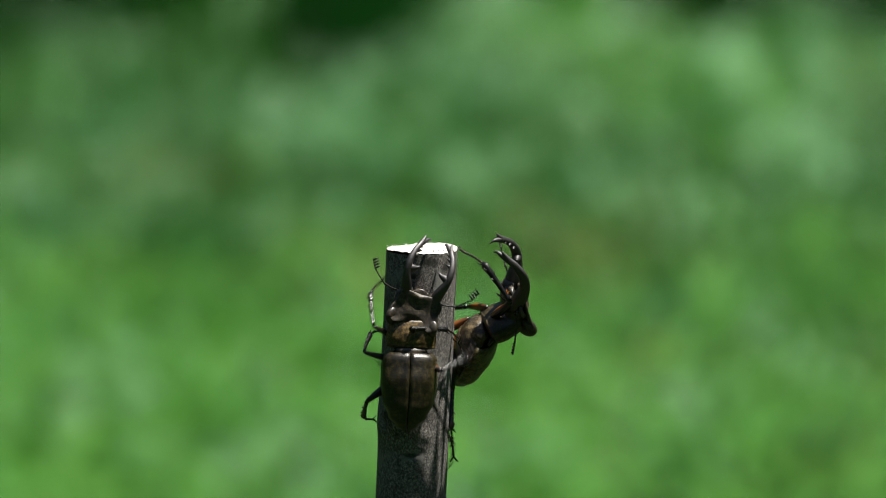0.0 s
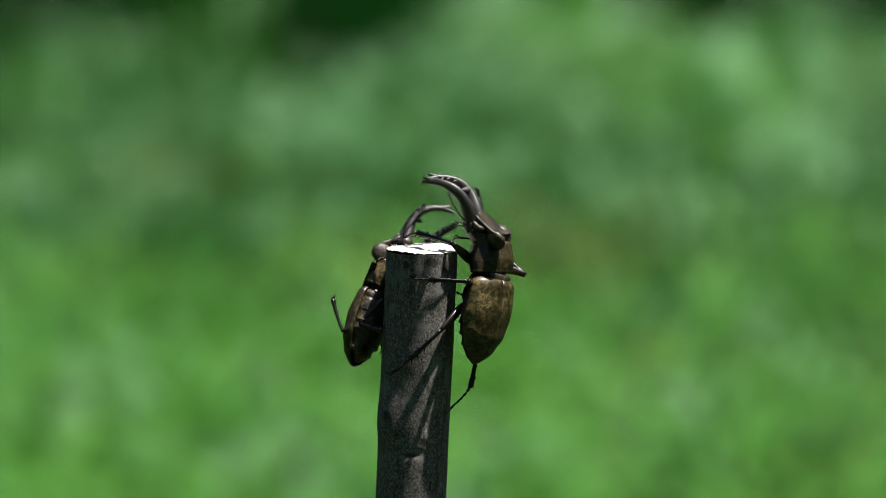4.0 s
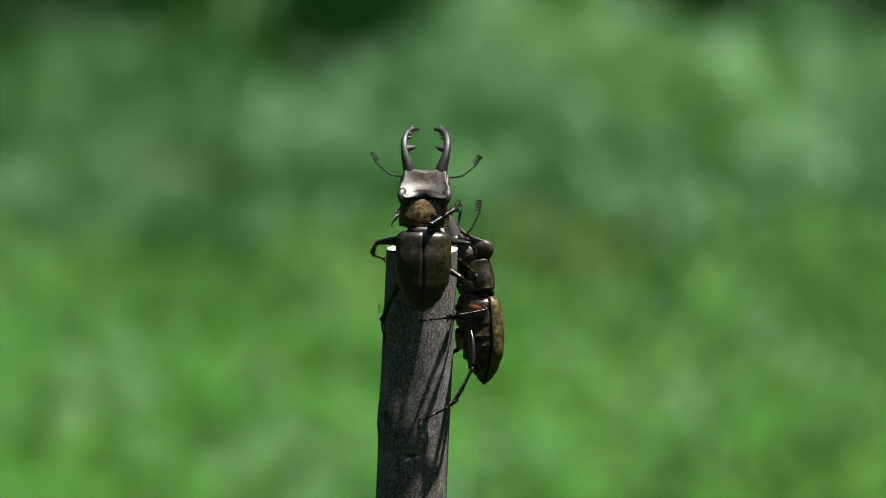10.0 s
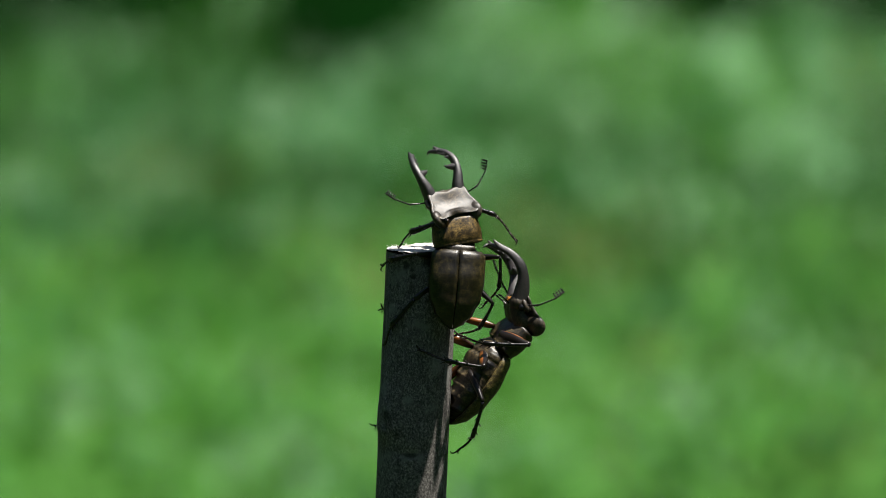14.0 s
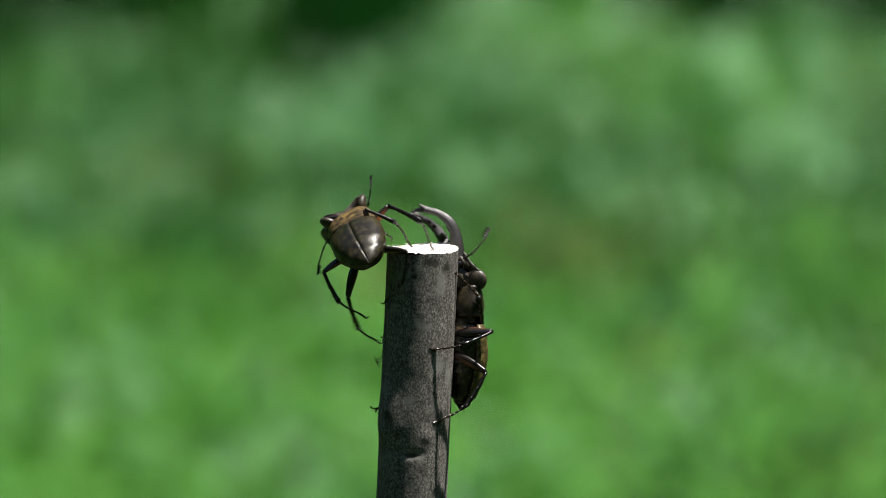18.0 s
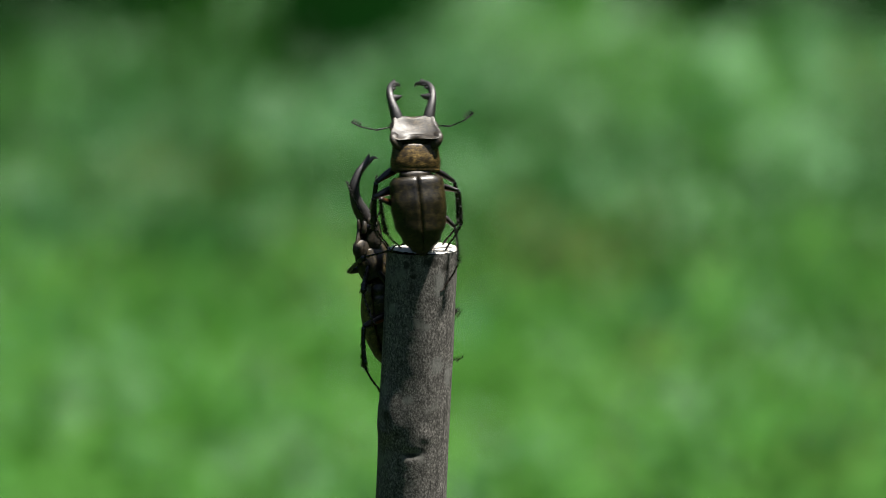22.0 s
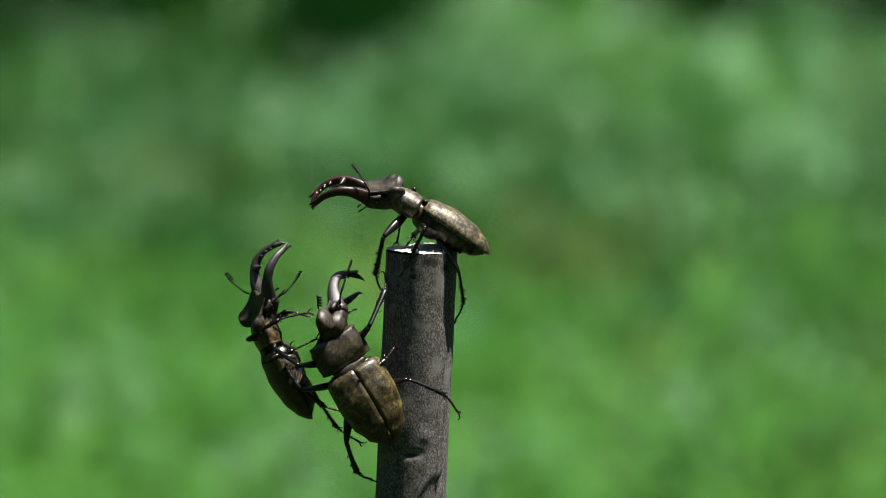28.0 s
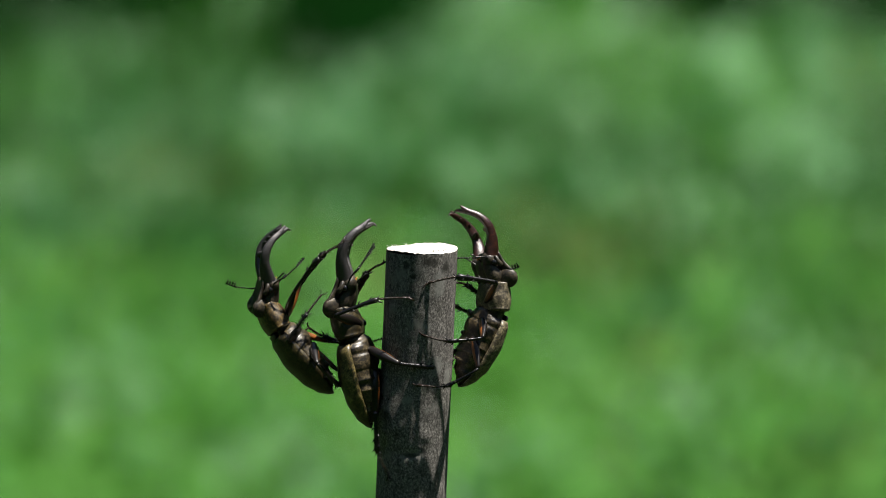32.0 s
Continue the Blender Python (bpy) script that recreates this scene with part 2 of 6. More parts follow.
# patches of the meadow, by kind: x, y, half width, half depth
DEEP_SPOTS = [(-0.72, 9.4, 0.34, 0.9), (-0.7, 8.4, 0.3, 0.9), (-0.44, 9.1, 0.2, 0.8), (-0.5, 8.1, 0.2, 0.7), (-0.66, 7.1, 0.16, 0.6), (-0.4, 7.2, 0.12, 0.5),
              (-0.5, 6.1, 0.16, 0.5), (-0.32, 6.2, 0.1, 0.4), (-0.04, 7.7, 0.1, 0.5), (0.05, 6.2, 0.1, 0.3), (0.25, 7.1, 0.11, 0.4),
              (0.12, 5.6, 0.12, 0.4), (0.45, 6.2, 0.1, 0.7), (-0.12, 6.5, 0.07, 0.4), (0.96, 9.7, 0.08, 0.6),
              (-0.32, 9.2, 0.06, 0.6)]
DRY_SPOTS = [(-0.42, 6.6, 0.12, 0.4), (0.18, 6, 0.08, 0.3), (-0.13, 5.5, 0.09, 0.4), (0.19, 5.6, 0.07, 0.3), (0.32, 4.7, 0.07, 0.2), (0.25, 5.5, 0.09, 0.3),
             (0.47, 4.1, 0.06, 0.2), (0.81, 7.9, 0.05, 0.5)]
BLUE_SPOTS = [(-0.22, 7.1, 0.11, 0.6), (-0.53, 7.3, 0.11, 0.5), (-0.15, 8.4, 0.1, 0.5), (0.07, 8.2, 0.08, 0.6), (-0.77, 8.8, 0.06, 0.4), (-0.64, 6.1, 0.05, 0.4),
              (-0.49, 6.1, 0.05, 0.4), (-0.47, 4.8, 0.03, 0.4), (-0.2, 4.2, 0.07, 0.2), (0.37, 4.2, 0.07, 0.2), (0.16, 4, 0.08, 0.1), (-0.51, 4.5, 0.04, 0.3),
              (0.32, 5.2, 0.06, 0.3), (0.02, 6.8, 0.05, 0.4), (0.8, 8.3, 0.08, 0.6)]
BRIGHT_SPOTS = [(0.45, 9, 0.16, 0.9), (0.38, 7.9, 0.08, 0.6), (0.22, 8.8, 0.11, 0.7), (0.65, 7.6, 0.09, 0.6), (-0.33, 4.9, 0.14, 0.5), (-0.39, 4.2, 0.06, 0.2),
                (0.07, 4.3, 0.06, 0.2), (-0.13, 4.9, 0.07, 0.3), (-0.21, 4.5, 0.09, 0.3), (-0.43, 4, 0.08, 0.2), (0.16, 4.3, 0.1, 0.3), (0.31, 4, 0.08, 0.2),
                (-0.37, 4.5, 0.14, 0.4), (-0.14, 4, 0.11, 0.2), (0.08, 4, 0.09, 0.2), (0.4, 4.4, 0.1, 0.3), (0.46, 3.9, 0.08, 0.1)]
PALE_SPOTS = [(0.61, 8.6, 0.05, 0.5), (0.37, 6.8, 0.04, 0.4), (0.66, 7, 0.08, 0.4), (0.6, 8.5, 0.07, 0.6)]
# undergrowth whose shade is painted into the leaves
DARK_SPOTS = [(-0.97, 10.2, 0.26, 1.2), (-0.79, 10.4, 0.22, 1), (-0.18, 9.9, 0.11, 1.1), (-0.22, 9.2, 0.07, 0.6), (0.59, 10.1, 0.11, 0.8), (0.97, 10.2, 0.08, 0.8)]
# pale leaves strewn thinly among the nearer grass, painting its light haze
HAZE_SPOTS = [(-0.44, 4.8, 0.07, 0.35), (-0.41, 4.4, 0.06, 0.3), (-0.2, 3.9, 0.08, 0.2), (-0.16, 4.2, 0.08, 0.3), (0.33, 4.5, 0.06, 0.25), (0.25, 4.7, 0.06, 0.25),
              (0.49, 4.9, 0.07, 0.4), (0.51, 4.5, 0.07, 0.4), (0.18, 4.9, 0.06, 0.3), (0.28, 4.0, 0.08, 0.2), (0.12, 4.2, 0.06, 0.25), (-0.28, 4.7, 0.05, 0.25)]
PATCHES = [(kind, *spot) for kind, spots in (("deep", DEEP_SPOTS), ("dry", DRY_SPOTS), ("blue", BLUE_SPOTS), ("bright", BRIGHT_SPOTS), ("pale", PALE_SPOTS), ("weed", HAZE_SPOTS), ("dark", DARK_SPOTS)) for spot in spots]

# clusters of pale leaves that paint blurred highlights: x, y
GLINT_CLUSTERS = [
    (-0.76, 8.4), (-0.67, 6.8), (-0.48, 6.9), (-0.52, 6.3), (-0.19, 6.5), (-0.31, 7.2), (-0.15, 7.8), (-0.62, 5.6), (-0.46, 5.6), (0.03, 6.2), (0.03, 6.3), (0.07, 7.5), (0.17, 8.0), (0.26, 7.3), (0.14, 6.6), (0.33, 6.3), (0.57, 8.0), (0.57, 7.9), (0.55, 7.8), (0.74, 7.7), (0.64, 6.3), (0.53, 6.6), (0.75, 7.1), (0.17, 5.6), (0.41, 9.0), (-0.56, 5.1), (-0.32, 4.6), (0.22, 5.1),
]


def sow():
    """Grass blades and leaves, of the kind that grows at each place."""
    rng = np.random.default_rng(5)
    kinds = {k: ([], []) for k in ("grass", "bright", "blue", "dry", "pale", "deep", "dark")}
    count = 76000
    for _ in range(count):
        y = 3.2 + 10.8 * rng.random() ** 0.8
        x = (rng.random() * 2 - 1) * (0.25 + 0.105 * (y + 1.8))
        spot = noise.noise((x * 13, y * 2.1, 3.0)) * 0.8 + 0.15 * rng.normal()
        tuft = noise.noise((x * 5, y * 0.9, 9.0)) * 0.75 + 0.28 * rng.normal()
        far = 0.12 * min(max(y - 7.5, 0), 3)
        near = min(max((6.2 - y) / 1.2, 0), 1)
        kind = "bright" if tuft > 0.34 + 0.5 * far - 0.7 * near else "deep" if tuft < -0.2 + far - 0.4 * near else "grass"
        if spot > 0.3 and rng.random() < 0.6:
            kind = "blue"
        elif spot < -0.42 and rng.random() < 0.6:
            kind = "dry" if y < 7 else "deep"
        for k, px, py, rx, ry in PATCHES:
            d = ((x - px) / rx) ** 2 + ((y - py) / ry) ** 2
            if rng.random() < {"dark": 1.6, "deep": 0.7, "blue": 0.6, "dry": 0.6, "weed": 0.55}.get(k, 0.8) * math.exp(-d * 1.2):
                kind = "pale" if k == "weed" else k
        verts, faces = kinds[kind]
        tall, wide = 0.06 + 0.13 * rng.random(), 0.005 + 0.007 * rng.random()
        if kind in ("pale", "dark"):
            tall, wide = 0.06 + 0.09 * rng.random(), 0.016 + 0.02 * rng.random()
        if kind == "pale" and y < 5.6:
            wide *= 0.3
        if kind == "dark":
            tall *= 1.1
        turn, lean = rng.random() * 6.283, 0.35 + 0.9 * rng.random()
        c, s = math.cos(turn), math.sin(turn)
        away = rng.random() * 6.283
        ex, ey = math.cos(away) * lean * tall, math.sin(away) * lean * tall
        base = len(verts)
        verts += [(x - c * wide * 0.6, y - s * wide * 0.6, 0.0), (x + c * wide * 0.6, y + s * wide * 0.6, 0.0),
                  (x + ex * 0.4 + c * wide, y + ey * 0.4 + s * wide, tall * 0.6), (x + ex * 0.4 - c * wide, y + ey * 0.4 - s * wide, tall * 0.6),
                  (x + ex, y + ey, tall * (1 - 0.35 * lean))]
        faces += [(base, base + 1, base + 2, base + 3), (base + 3, base + 2, base + 4)]
    # looser, broader blades of the meadow all round
    for _ in range(30000):
        x, y = (rng.random() * 2 - 1) * 13, -11 + 26 * rng.random()
        if abs(x) < 0.35 + 0.105 * (y + 1.8) and y > 2.9 or math.hypot(x, y) < 0.15:
            continue
        verts, faces = kinds["bright" if rng.random() < 0.4 else "grass"]
        tall, wide = 0.08 + 0.11 * rng.random(), 0.02 + 0.03 * rng.random()
        turn, lean = rng.random() * 6.283, 0.6 * (rng.random() - 0.5)
        c, s = math.cos(turn), math.sin(turn)
        base = len(verts)
        verts += [(x - c * wide, y - s * wide, -0.02), (x + c * wide, y + s * wide, -0.02), (x + lean * s * tall + c * wide * 0.8, y - lean * c * tall + s * wide * 0.8, tall * 0.6), (x + 2 * lean * s * tall, y - 2 * lean * c * tall, tall)]
        faces += [(base, base + 1, base + 2), (base, base + 2, base + 3)]
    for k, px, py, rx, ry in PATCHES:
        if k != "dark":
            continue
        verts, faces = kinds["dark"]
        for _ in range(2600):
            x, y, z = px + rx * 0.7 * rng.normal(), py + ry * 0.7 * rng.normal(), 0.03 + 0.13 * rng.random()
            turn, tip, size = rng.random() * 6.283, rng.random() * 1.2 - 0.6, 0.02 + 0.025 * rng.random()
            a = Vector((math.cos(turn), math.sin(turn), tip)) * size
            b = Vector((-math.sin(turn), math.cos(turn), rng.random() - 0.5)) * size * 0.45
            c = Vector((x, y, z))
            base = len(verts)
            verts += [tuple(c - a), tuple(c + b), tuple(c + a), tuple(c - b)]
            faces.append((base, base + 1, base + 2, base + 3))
    # rosettes of pale leaves, sun glints put into their colour
    spots = [(x, y, (0.95 if y > 5.7 else 0.3) + 0.4 * rng.random()) for x, y in GLINT_CLUSTERS]
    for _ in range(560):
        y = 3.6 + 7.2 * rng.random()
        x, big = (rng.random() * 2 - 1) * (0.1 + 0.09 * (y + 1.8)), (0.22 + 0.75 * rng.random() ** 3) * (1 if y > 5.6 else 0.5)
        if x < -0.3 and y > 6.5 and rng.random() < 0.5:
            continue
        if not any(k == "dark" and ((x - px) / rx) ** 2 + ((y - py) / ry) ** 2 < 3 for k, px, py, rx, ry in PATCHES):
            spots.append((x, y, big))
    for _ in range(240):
        # single leaves, each a painted point of glint
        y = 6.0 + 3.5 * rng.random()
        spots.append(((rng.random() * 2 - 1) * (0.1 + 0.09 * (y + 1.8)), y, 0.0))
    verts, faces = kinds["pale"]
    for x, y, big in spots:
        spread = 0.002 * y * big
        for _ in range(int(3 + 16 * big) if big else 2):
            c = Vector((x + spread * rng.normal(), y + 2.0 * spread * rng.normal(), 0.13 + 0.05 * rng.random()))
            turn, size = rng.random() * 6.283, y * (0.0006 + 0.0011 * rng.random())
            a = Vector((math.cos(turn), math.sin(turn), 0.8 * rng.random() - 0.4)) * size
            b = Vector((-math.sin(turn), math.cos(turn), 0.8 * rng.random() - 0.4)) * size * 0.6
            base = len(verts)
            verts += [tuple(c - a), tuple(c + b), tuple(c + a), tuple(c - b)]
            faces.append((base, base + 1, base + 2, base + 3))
    looks = {"grass": ("meadow_grass", M_GRASS, "short mid-green meadow grass in sun", "grass"), "bright": ("young_grass", M_BRIGHT, "bright yellow-green young grass blades", "grass"),
             "blue": ("blue_grass", M_BLUE, "soft grey-green meadow grass tufts", "grass"), "dry": ("dry_grass", M_DRY, "olive half-dry grass between green tufts", "grass"),
             "deep": ("deep_grass", M_DEEP, "deep green grass tufts in the meadow", "grass"),
             "pale": ("pale_glint_leaves", M_PALE, "pale broad leaves in the meadow, glints and haze put into their colour", "weeds"), "dark": ("shaded_undergrowth", M_DARK, "dark green leafy undergrowth behind the meadow, shade put into its colour", "undergrowth")}
    for k, (verts, faces) in kinds.items():
        name, mat, label, category = looks[k]
        me = bpy.data.meshes.new(name)
        me.from_pydata(verts, [], faces)
        me.materials.append(mat)
        tagged(new(name, me), label, category, kind="stuff")


sow()


def build_sky_screen():
    """Unseen ring of dark woods, added round the meadow to block the low sky."""
    bm = bmesh.new()
    n = 48
    loops = []
    for z, r in ((-0.1, 19.0), (4.0, 19.4), (8.0, 19.8), (11.0, 20.8)):
        loops.append([Vector((r * math.cos(a) * (1 + 0.04 * noise.noise((3 * math.cos(a), 3 * math.sin(a), z))), r * math.sin(a), z * (1 + 0.15 * noise.noise((5 * math.cos(a), 5 * math.sin(a), 4.0))))) for a in (2 * math.pi * k / n for k in range(n))])
    rings(bm, loops, False)
    tagged(new("backdrop", link_mesh(bm, "backdrop", M_DEEP)), "unseen dark wall added round the meadow to block the low sky", "backdrop", kind="structure")
    # leaf cards before the added wall, likewise out of view
    rng = np.random.default_rng(12)
    verts, faces = [], []
    for _ in range(9000):
        a, r, z = rng.random() * 6.283, 17.6 + 1.6 * rng.random(), 11.0 * rng.random()
        c = Vector((r * math.cos(a), r * math.sin(a), z))
        turn, size = rng.random() * 6.283, 0.15 + 0.25 * rng.random()
        d = Vector((math.cos(turn), math.sin(turn), rng.random() - 0.7)) * size
        e = Vector((-math.sin(turn), math.cos(turn), rng.random() - 0.5)) * size * 0.6
        base = len(verts)
        verts += [tuple(c - d), tuple(c + e), tuple(c + d), tuple(c - e)]
        faces.append((base, base + 1, base + 2, base + 3))
    me = bpy.data.meshes.new("woods")
    me.from_pydata(verts, [], faces)
    me.materials.append(M_DEEP)
    tagged(new("woods", me), "unseen dark leaves added round the meadow to block the low sky", "woods", kind="stuff")


build_sky_screen()


# ---- the stick ----
STICK_R = 12.6 * MM


def stick_radius(h, a):
    """Radius of the bark at h metres below the top, at the angle a."""
    r = STICK_R * (1 + 0.004 * math.sin(h * 55) + 0.006 * math.sin(3 * a + h * 14))
    r += 0.00014 * noise.noise((math.cos(a) * 2.2, math.sin(a) * 2.2, h * 70)) + 0.00008 * noise.noise((math.cos(a) * 7, math.sin(a) * 7, h * 260))
    knot = ((h - 0.0615) / (0.0062 if h > 0.0615 else 0.014)) ** 2 + ((a + 2.45) / 0.5) ** 2
    r += 0.0026 * math.exp(-knot * 1.1) - 0.0008 * math.exp(-knot * 8)
    scar = ((h - 0.0715) / 0.0011) ** 2 + ((a + 1.62) / 0.30) ** 2
    r -= 0.0008 * math.exp(-scar)
    scar = ((h - 0.0655) / 0.0018) ** 2 + ((a + 1.2) / 0.22) ** 2
    r += 0.0004 * math.exp(-scar)
    return r


def build_stick():
    base = Vector((-0.9 * LEAN_X, 0, -0.05))
    stick = new("wooden_stick")
    stick.location = base
    tagged(stick, "upright cut wooden stick with dark grey bark, planted in the meadow", "stick")
    bm = bmesh.new()
    steps = [0.0004 + k * 0.0011 for k in range(105)] + [0.12, 0.15, 0.2, 0.3, 0.45, 0.6, 0.75, 0.9, 0.95]
    sides = 96
    loops = []
    for h in steps:
        c = Vector((-h * LEAN_X, 0, 0.9 - h)) - base
        loops.append([c + Vector((math.cos(a), math.sin(a), 0)) * stick_radius(h, a) for a in (2 * math.pi * k / sides - math.pi for k in range(sides))])
    rings(bm, loops, False)
    part("bark", bm, M_BARK, stick, "dark grey bark with pale lichen blotches")
    rng = random.Random(3)
    bm = bmesh.new()
    c = Vector((0, 0, 0.9)) - base
    rows = []
    for f in (0.995, 0.9, 0.75, 0.55, 0.35, 0.15):
        rows.append([bm.verts.new(c + Vector((math.cos(a) * f * stick_radius(0, a), math.sin(a) * f * stick_radius(0, a), 0.0004 * (f < 0.99) + rng.uniform(-0.00015, 0.0003) + 0.0004 * math.sin(a * 2)))) for a in (2 * math.pi * k / sides - math.pi for k in range(sides))])
    for a, b in zip(rows, rows[1:]):
        for i in range(sides):
            bm.faces.new((a[i], a[(i + 1) % sides], b[(i + 1) % sides], b[i]))
    bm.faces.new(rows[-1])
    part("cut_top", bm, M_CUT, stick, "freshly sawn pale wood")
    bm = bmesh.new()
    for _ in range(70):
        a = rng.uniform(-math.pi, math.pi)
        r = STICK_R * rng.uniform(0.6, 1.0)
        p = c + Vector((math.cos(a) * r, math.sin(a) * r, 0.0002))
        d = Vector((math.cos(a) * rng.uniform(-0.3, 1), math.sin(a) * rng.uniform(-0.3, 1), rng.uniform(0.1, 0.9))).normalized() * rng.uniform(0.0004, 0.0012)
        tube(bm, [p, p + d * 0.6 + Vector((0, 0, 0.0001)), p + d], [0.00013, 0.0001, 0.00003], 4)
    part("saw_fibre", bm, M_FIBRE, stick, "torn pale wood fibres on the sawn rim")
    return stick


stick = build_stick()


# ---- stag beetles: lengths in millimetres, y ahead, z to the back shell ----
THORAX = 11.5
# thigh, shin and foot of the front, middle and hind legs
REACH = ((13.0, 15.6, 12.4), (12.6, 12.8, 11.4), (13.4, 13.6, 11.8))


def mm_points(points):
    return [Vector(p) * MM for p in points]


def elytron_mesh(side):
    wide = [(0, 7.9), (0.02, 8.9), (0.06, 9.5), (0.15, 9.75), (0.4, 9.9), (0.6, 9.2), (0.8, 6.8), (0.92, 3.9), (1, 0.4)]
    high = [(0, 4.2), (0.02, 4.7), (0.1, 5.4), (0.35, 6.6), (0.65, 6.0), (0.85, 4.2), (0.95, 2.2), (1, 0.3)]
    bm = bmesh.new()
    n, k = 26, 12
    grids = []
    for shrink in (0.0, 0.55):
        grid = []
        for i in range(n):
            s = (i / (n - 1)) ** 0.9
            w, h = max(level(wide, s) - shrink, 0.15), max(level(high, s) - shrink, 0.1)
            row = []
            for j in range(k):
                a = math.radians(97 * j / (k - 1))
                x = 0.03 + w * math.sin(min(a, math.pi / 2)) ** 0.95
                if a > math.pi / 2:
                    x -= w * 0.06 * (a - math.pi / 2) * 3
                z = h * (max(math.cos(a), 0) ** 0.75) - (0.0 if a <= math.pi / 2 else 6 * (a - math.pi / 2) * min(1, w / 5))
                ridge = 0.5 * math.exp(-((a - 1.6) / 0.1) ** 2) + 0.18 * math.exp(-(a / 0.1) ** 2)
                row.append(bm.verts.new(Vector((side * (x + ridge * 0.8 * (shrink == 0)), -0.5 - s * 28.9, z + 0.4 + ridge * 0.25 * (shrink == 0))) * MM))
            grid.append(row)
        grids.append(grid)
    for g in grids:
        for a, b in zip(g, g[1:]):
            for j in range(k - 1):
                bm.faces.new((a[j], a[j + 1], b[j + 1], b[j]))
    o, q = grids
    for i in range(n - 1):
        for j in (0, k - 1):
            bm.faces.new((o[i][j], o[i + 1][j], q[i + 1][j], q[i][j]))
    for j in range(k - 1):
        for i in (0, n - 1):
            bm.faces.new((o[i][j], o[i][j + 1], q[i][j + 1], q[i][j]))
    return link_mesh(bm, "elytron", M_ELYTRA)


def belly_mesh():
    """Breast and segmented abdomen under the wing cases."""
    bm = bmesh.new()
    wide = [(0, 5.6), (0.07, 6.0), (0.11, 7.8), (0.16, 8.6), (0.35, 9.2), (0.6, 8.8), (0.85, 6.0), (1, 1.2)]
    deep = [(0, 4.0), (0.1, 6.2), (0.3, 7.2), (0.45, 6.4), (0.7, 5.4), (0.9, 3.4), (1, 0.8)]
    loops = []
    for i in range(73):
        s = i / 72
        seg = 0.0
        if s > 0.42:
            seg = 1.0 * (((s - 0.42) / 0.115) % 1.0) ** 2.5 - 0.3
        elif 0.2 < s < 0.24 or 0.40 < s < 0.42:
            seg = -0.4
        w, d = level(wide, s) + 0.5 * seg, level(deep, s) + seg
        loop = []
        for j in range(28):
            a = 2 * math.pi * j / 28
            z = math.sin(a)
            x = w * abs(math.cos(a)) ** 0.8 * (1 if math.cos(a) > 0 else -1)
            z = z * (d if z < 0 else 2.2)
            if z < 0 and s < 0.42:
                z -= 0.7 * math.exp(-(x / 3.5) ** 2) * (1 - abs(s - 0.25) * 4)
            loop.append(Vector((x, 2.2 - s * 29.8, z)) * MM)
        loops.append(loop)
    rings(bm, loops)
    return link_mesh(bm, "abdomen", M_BELLY)


def scutellum_mesh():
    bm = bmesh.new()
    rings(bm, [[Vector((w * math.cos(a), y, 2.95 + h * math.sin(a))) * MM for a in (2 * math.pi * k / 14 for k in range(14))] for y, w, h in ((1.4, 5.4, 0.8), (0.2, 5.8, 1.2), (-1.0, 4.0, 1.3), (-2.6, 2.1, 1.5), (-4.2, 0.3, 1.4))])
    return link_mesh(bm, "scutellum", M_HEAD)


def prothorax_mesh():
    bm = bmesh.new()
    loops = []
    table = [(0.7, 5.0, 3.0), (1.0, 7.0, 3.9), (1.3, 8.3, 4.4), (1.55, 8.75, 4.65), (1.9, 8.6, 4.5), (2.4, 8.55, 4.75), (3.6, 8.75, 5.05), (5.2, 8.7, 5.2), (7.0, 8.35, 5.1), (8.8, 8.1, 4.8), (10.0, 8.0, 4.5), (10.5, 8.1, 4.35), (10.9, 7.9, 4.15), (11.3, 6.8, 3.5), (11.6, 4.8, 2.7)]
    for y, w, h in table:
        loop = []
        for k in range(36):
            a = 2 * math.pi * k / 36
            c, s = math.cos(a), math.sin(a)
            x = w * abs(c) ** 0.62 * (1 if c > 0 else -1)
            z = h * abs(s) ** 0.85 * (0.88 if s > 0 else -1.05)
            lip = 0.8 * math.exp(-((abs(c) - 1) / 0.06) ** 2)
            groove = 0.25 * math.exp(-(x / 0.8) ** 2) if s > 0 else 0
            loop.append(Vector((x * (1 + lip * 0.06), y + 0.05 * y * (x / 8) ** 4, z - groove)) * MM)
        loops.append(loop)
    rings(bm, loops)
    return link_mesh(bm, "prothorax", M_PRONOTUM)


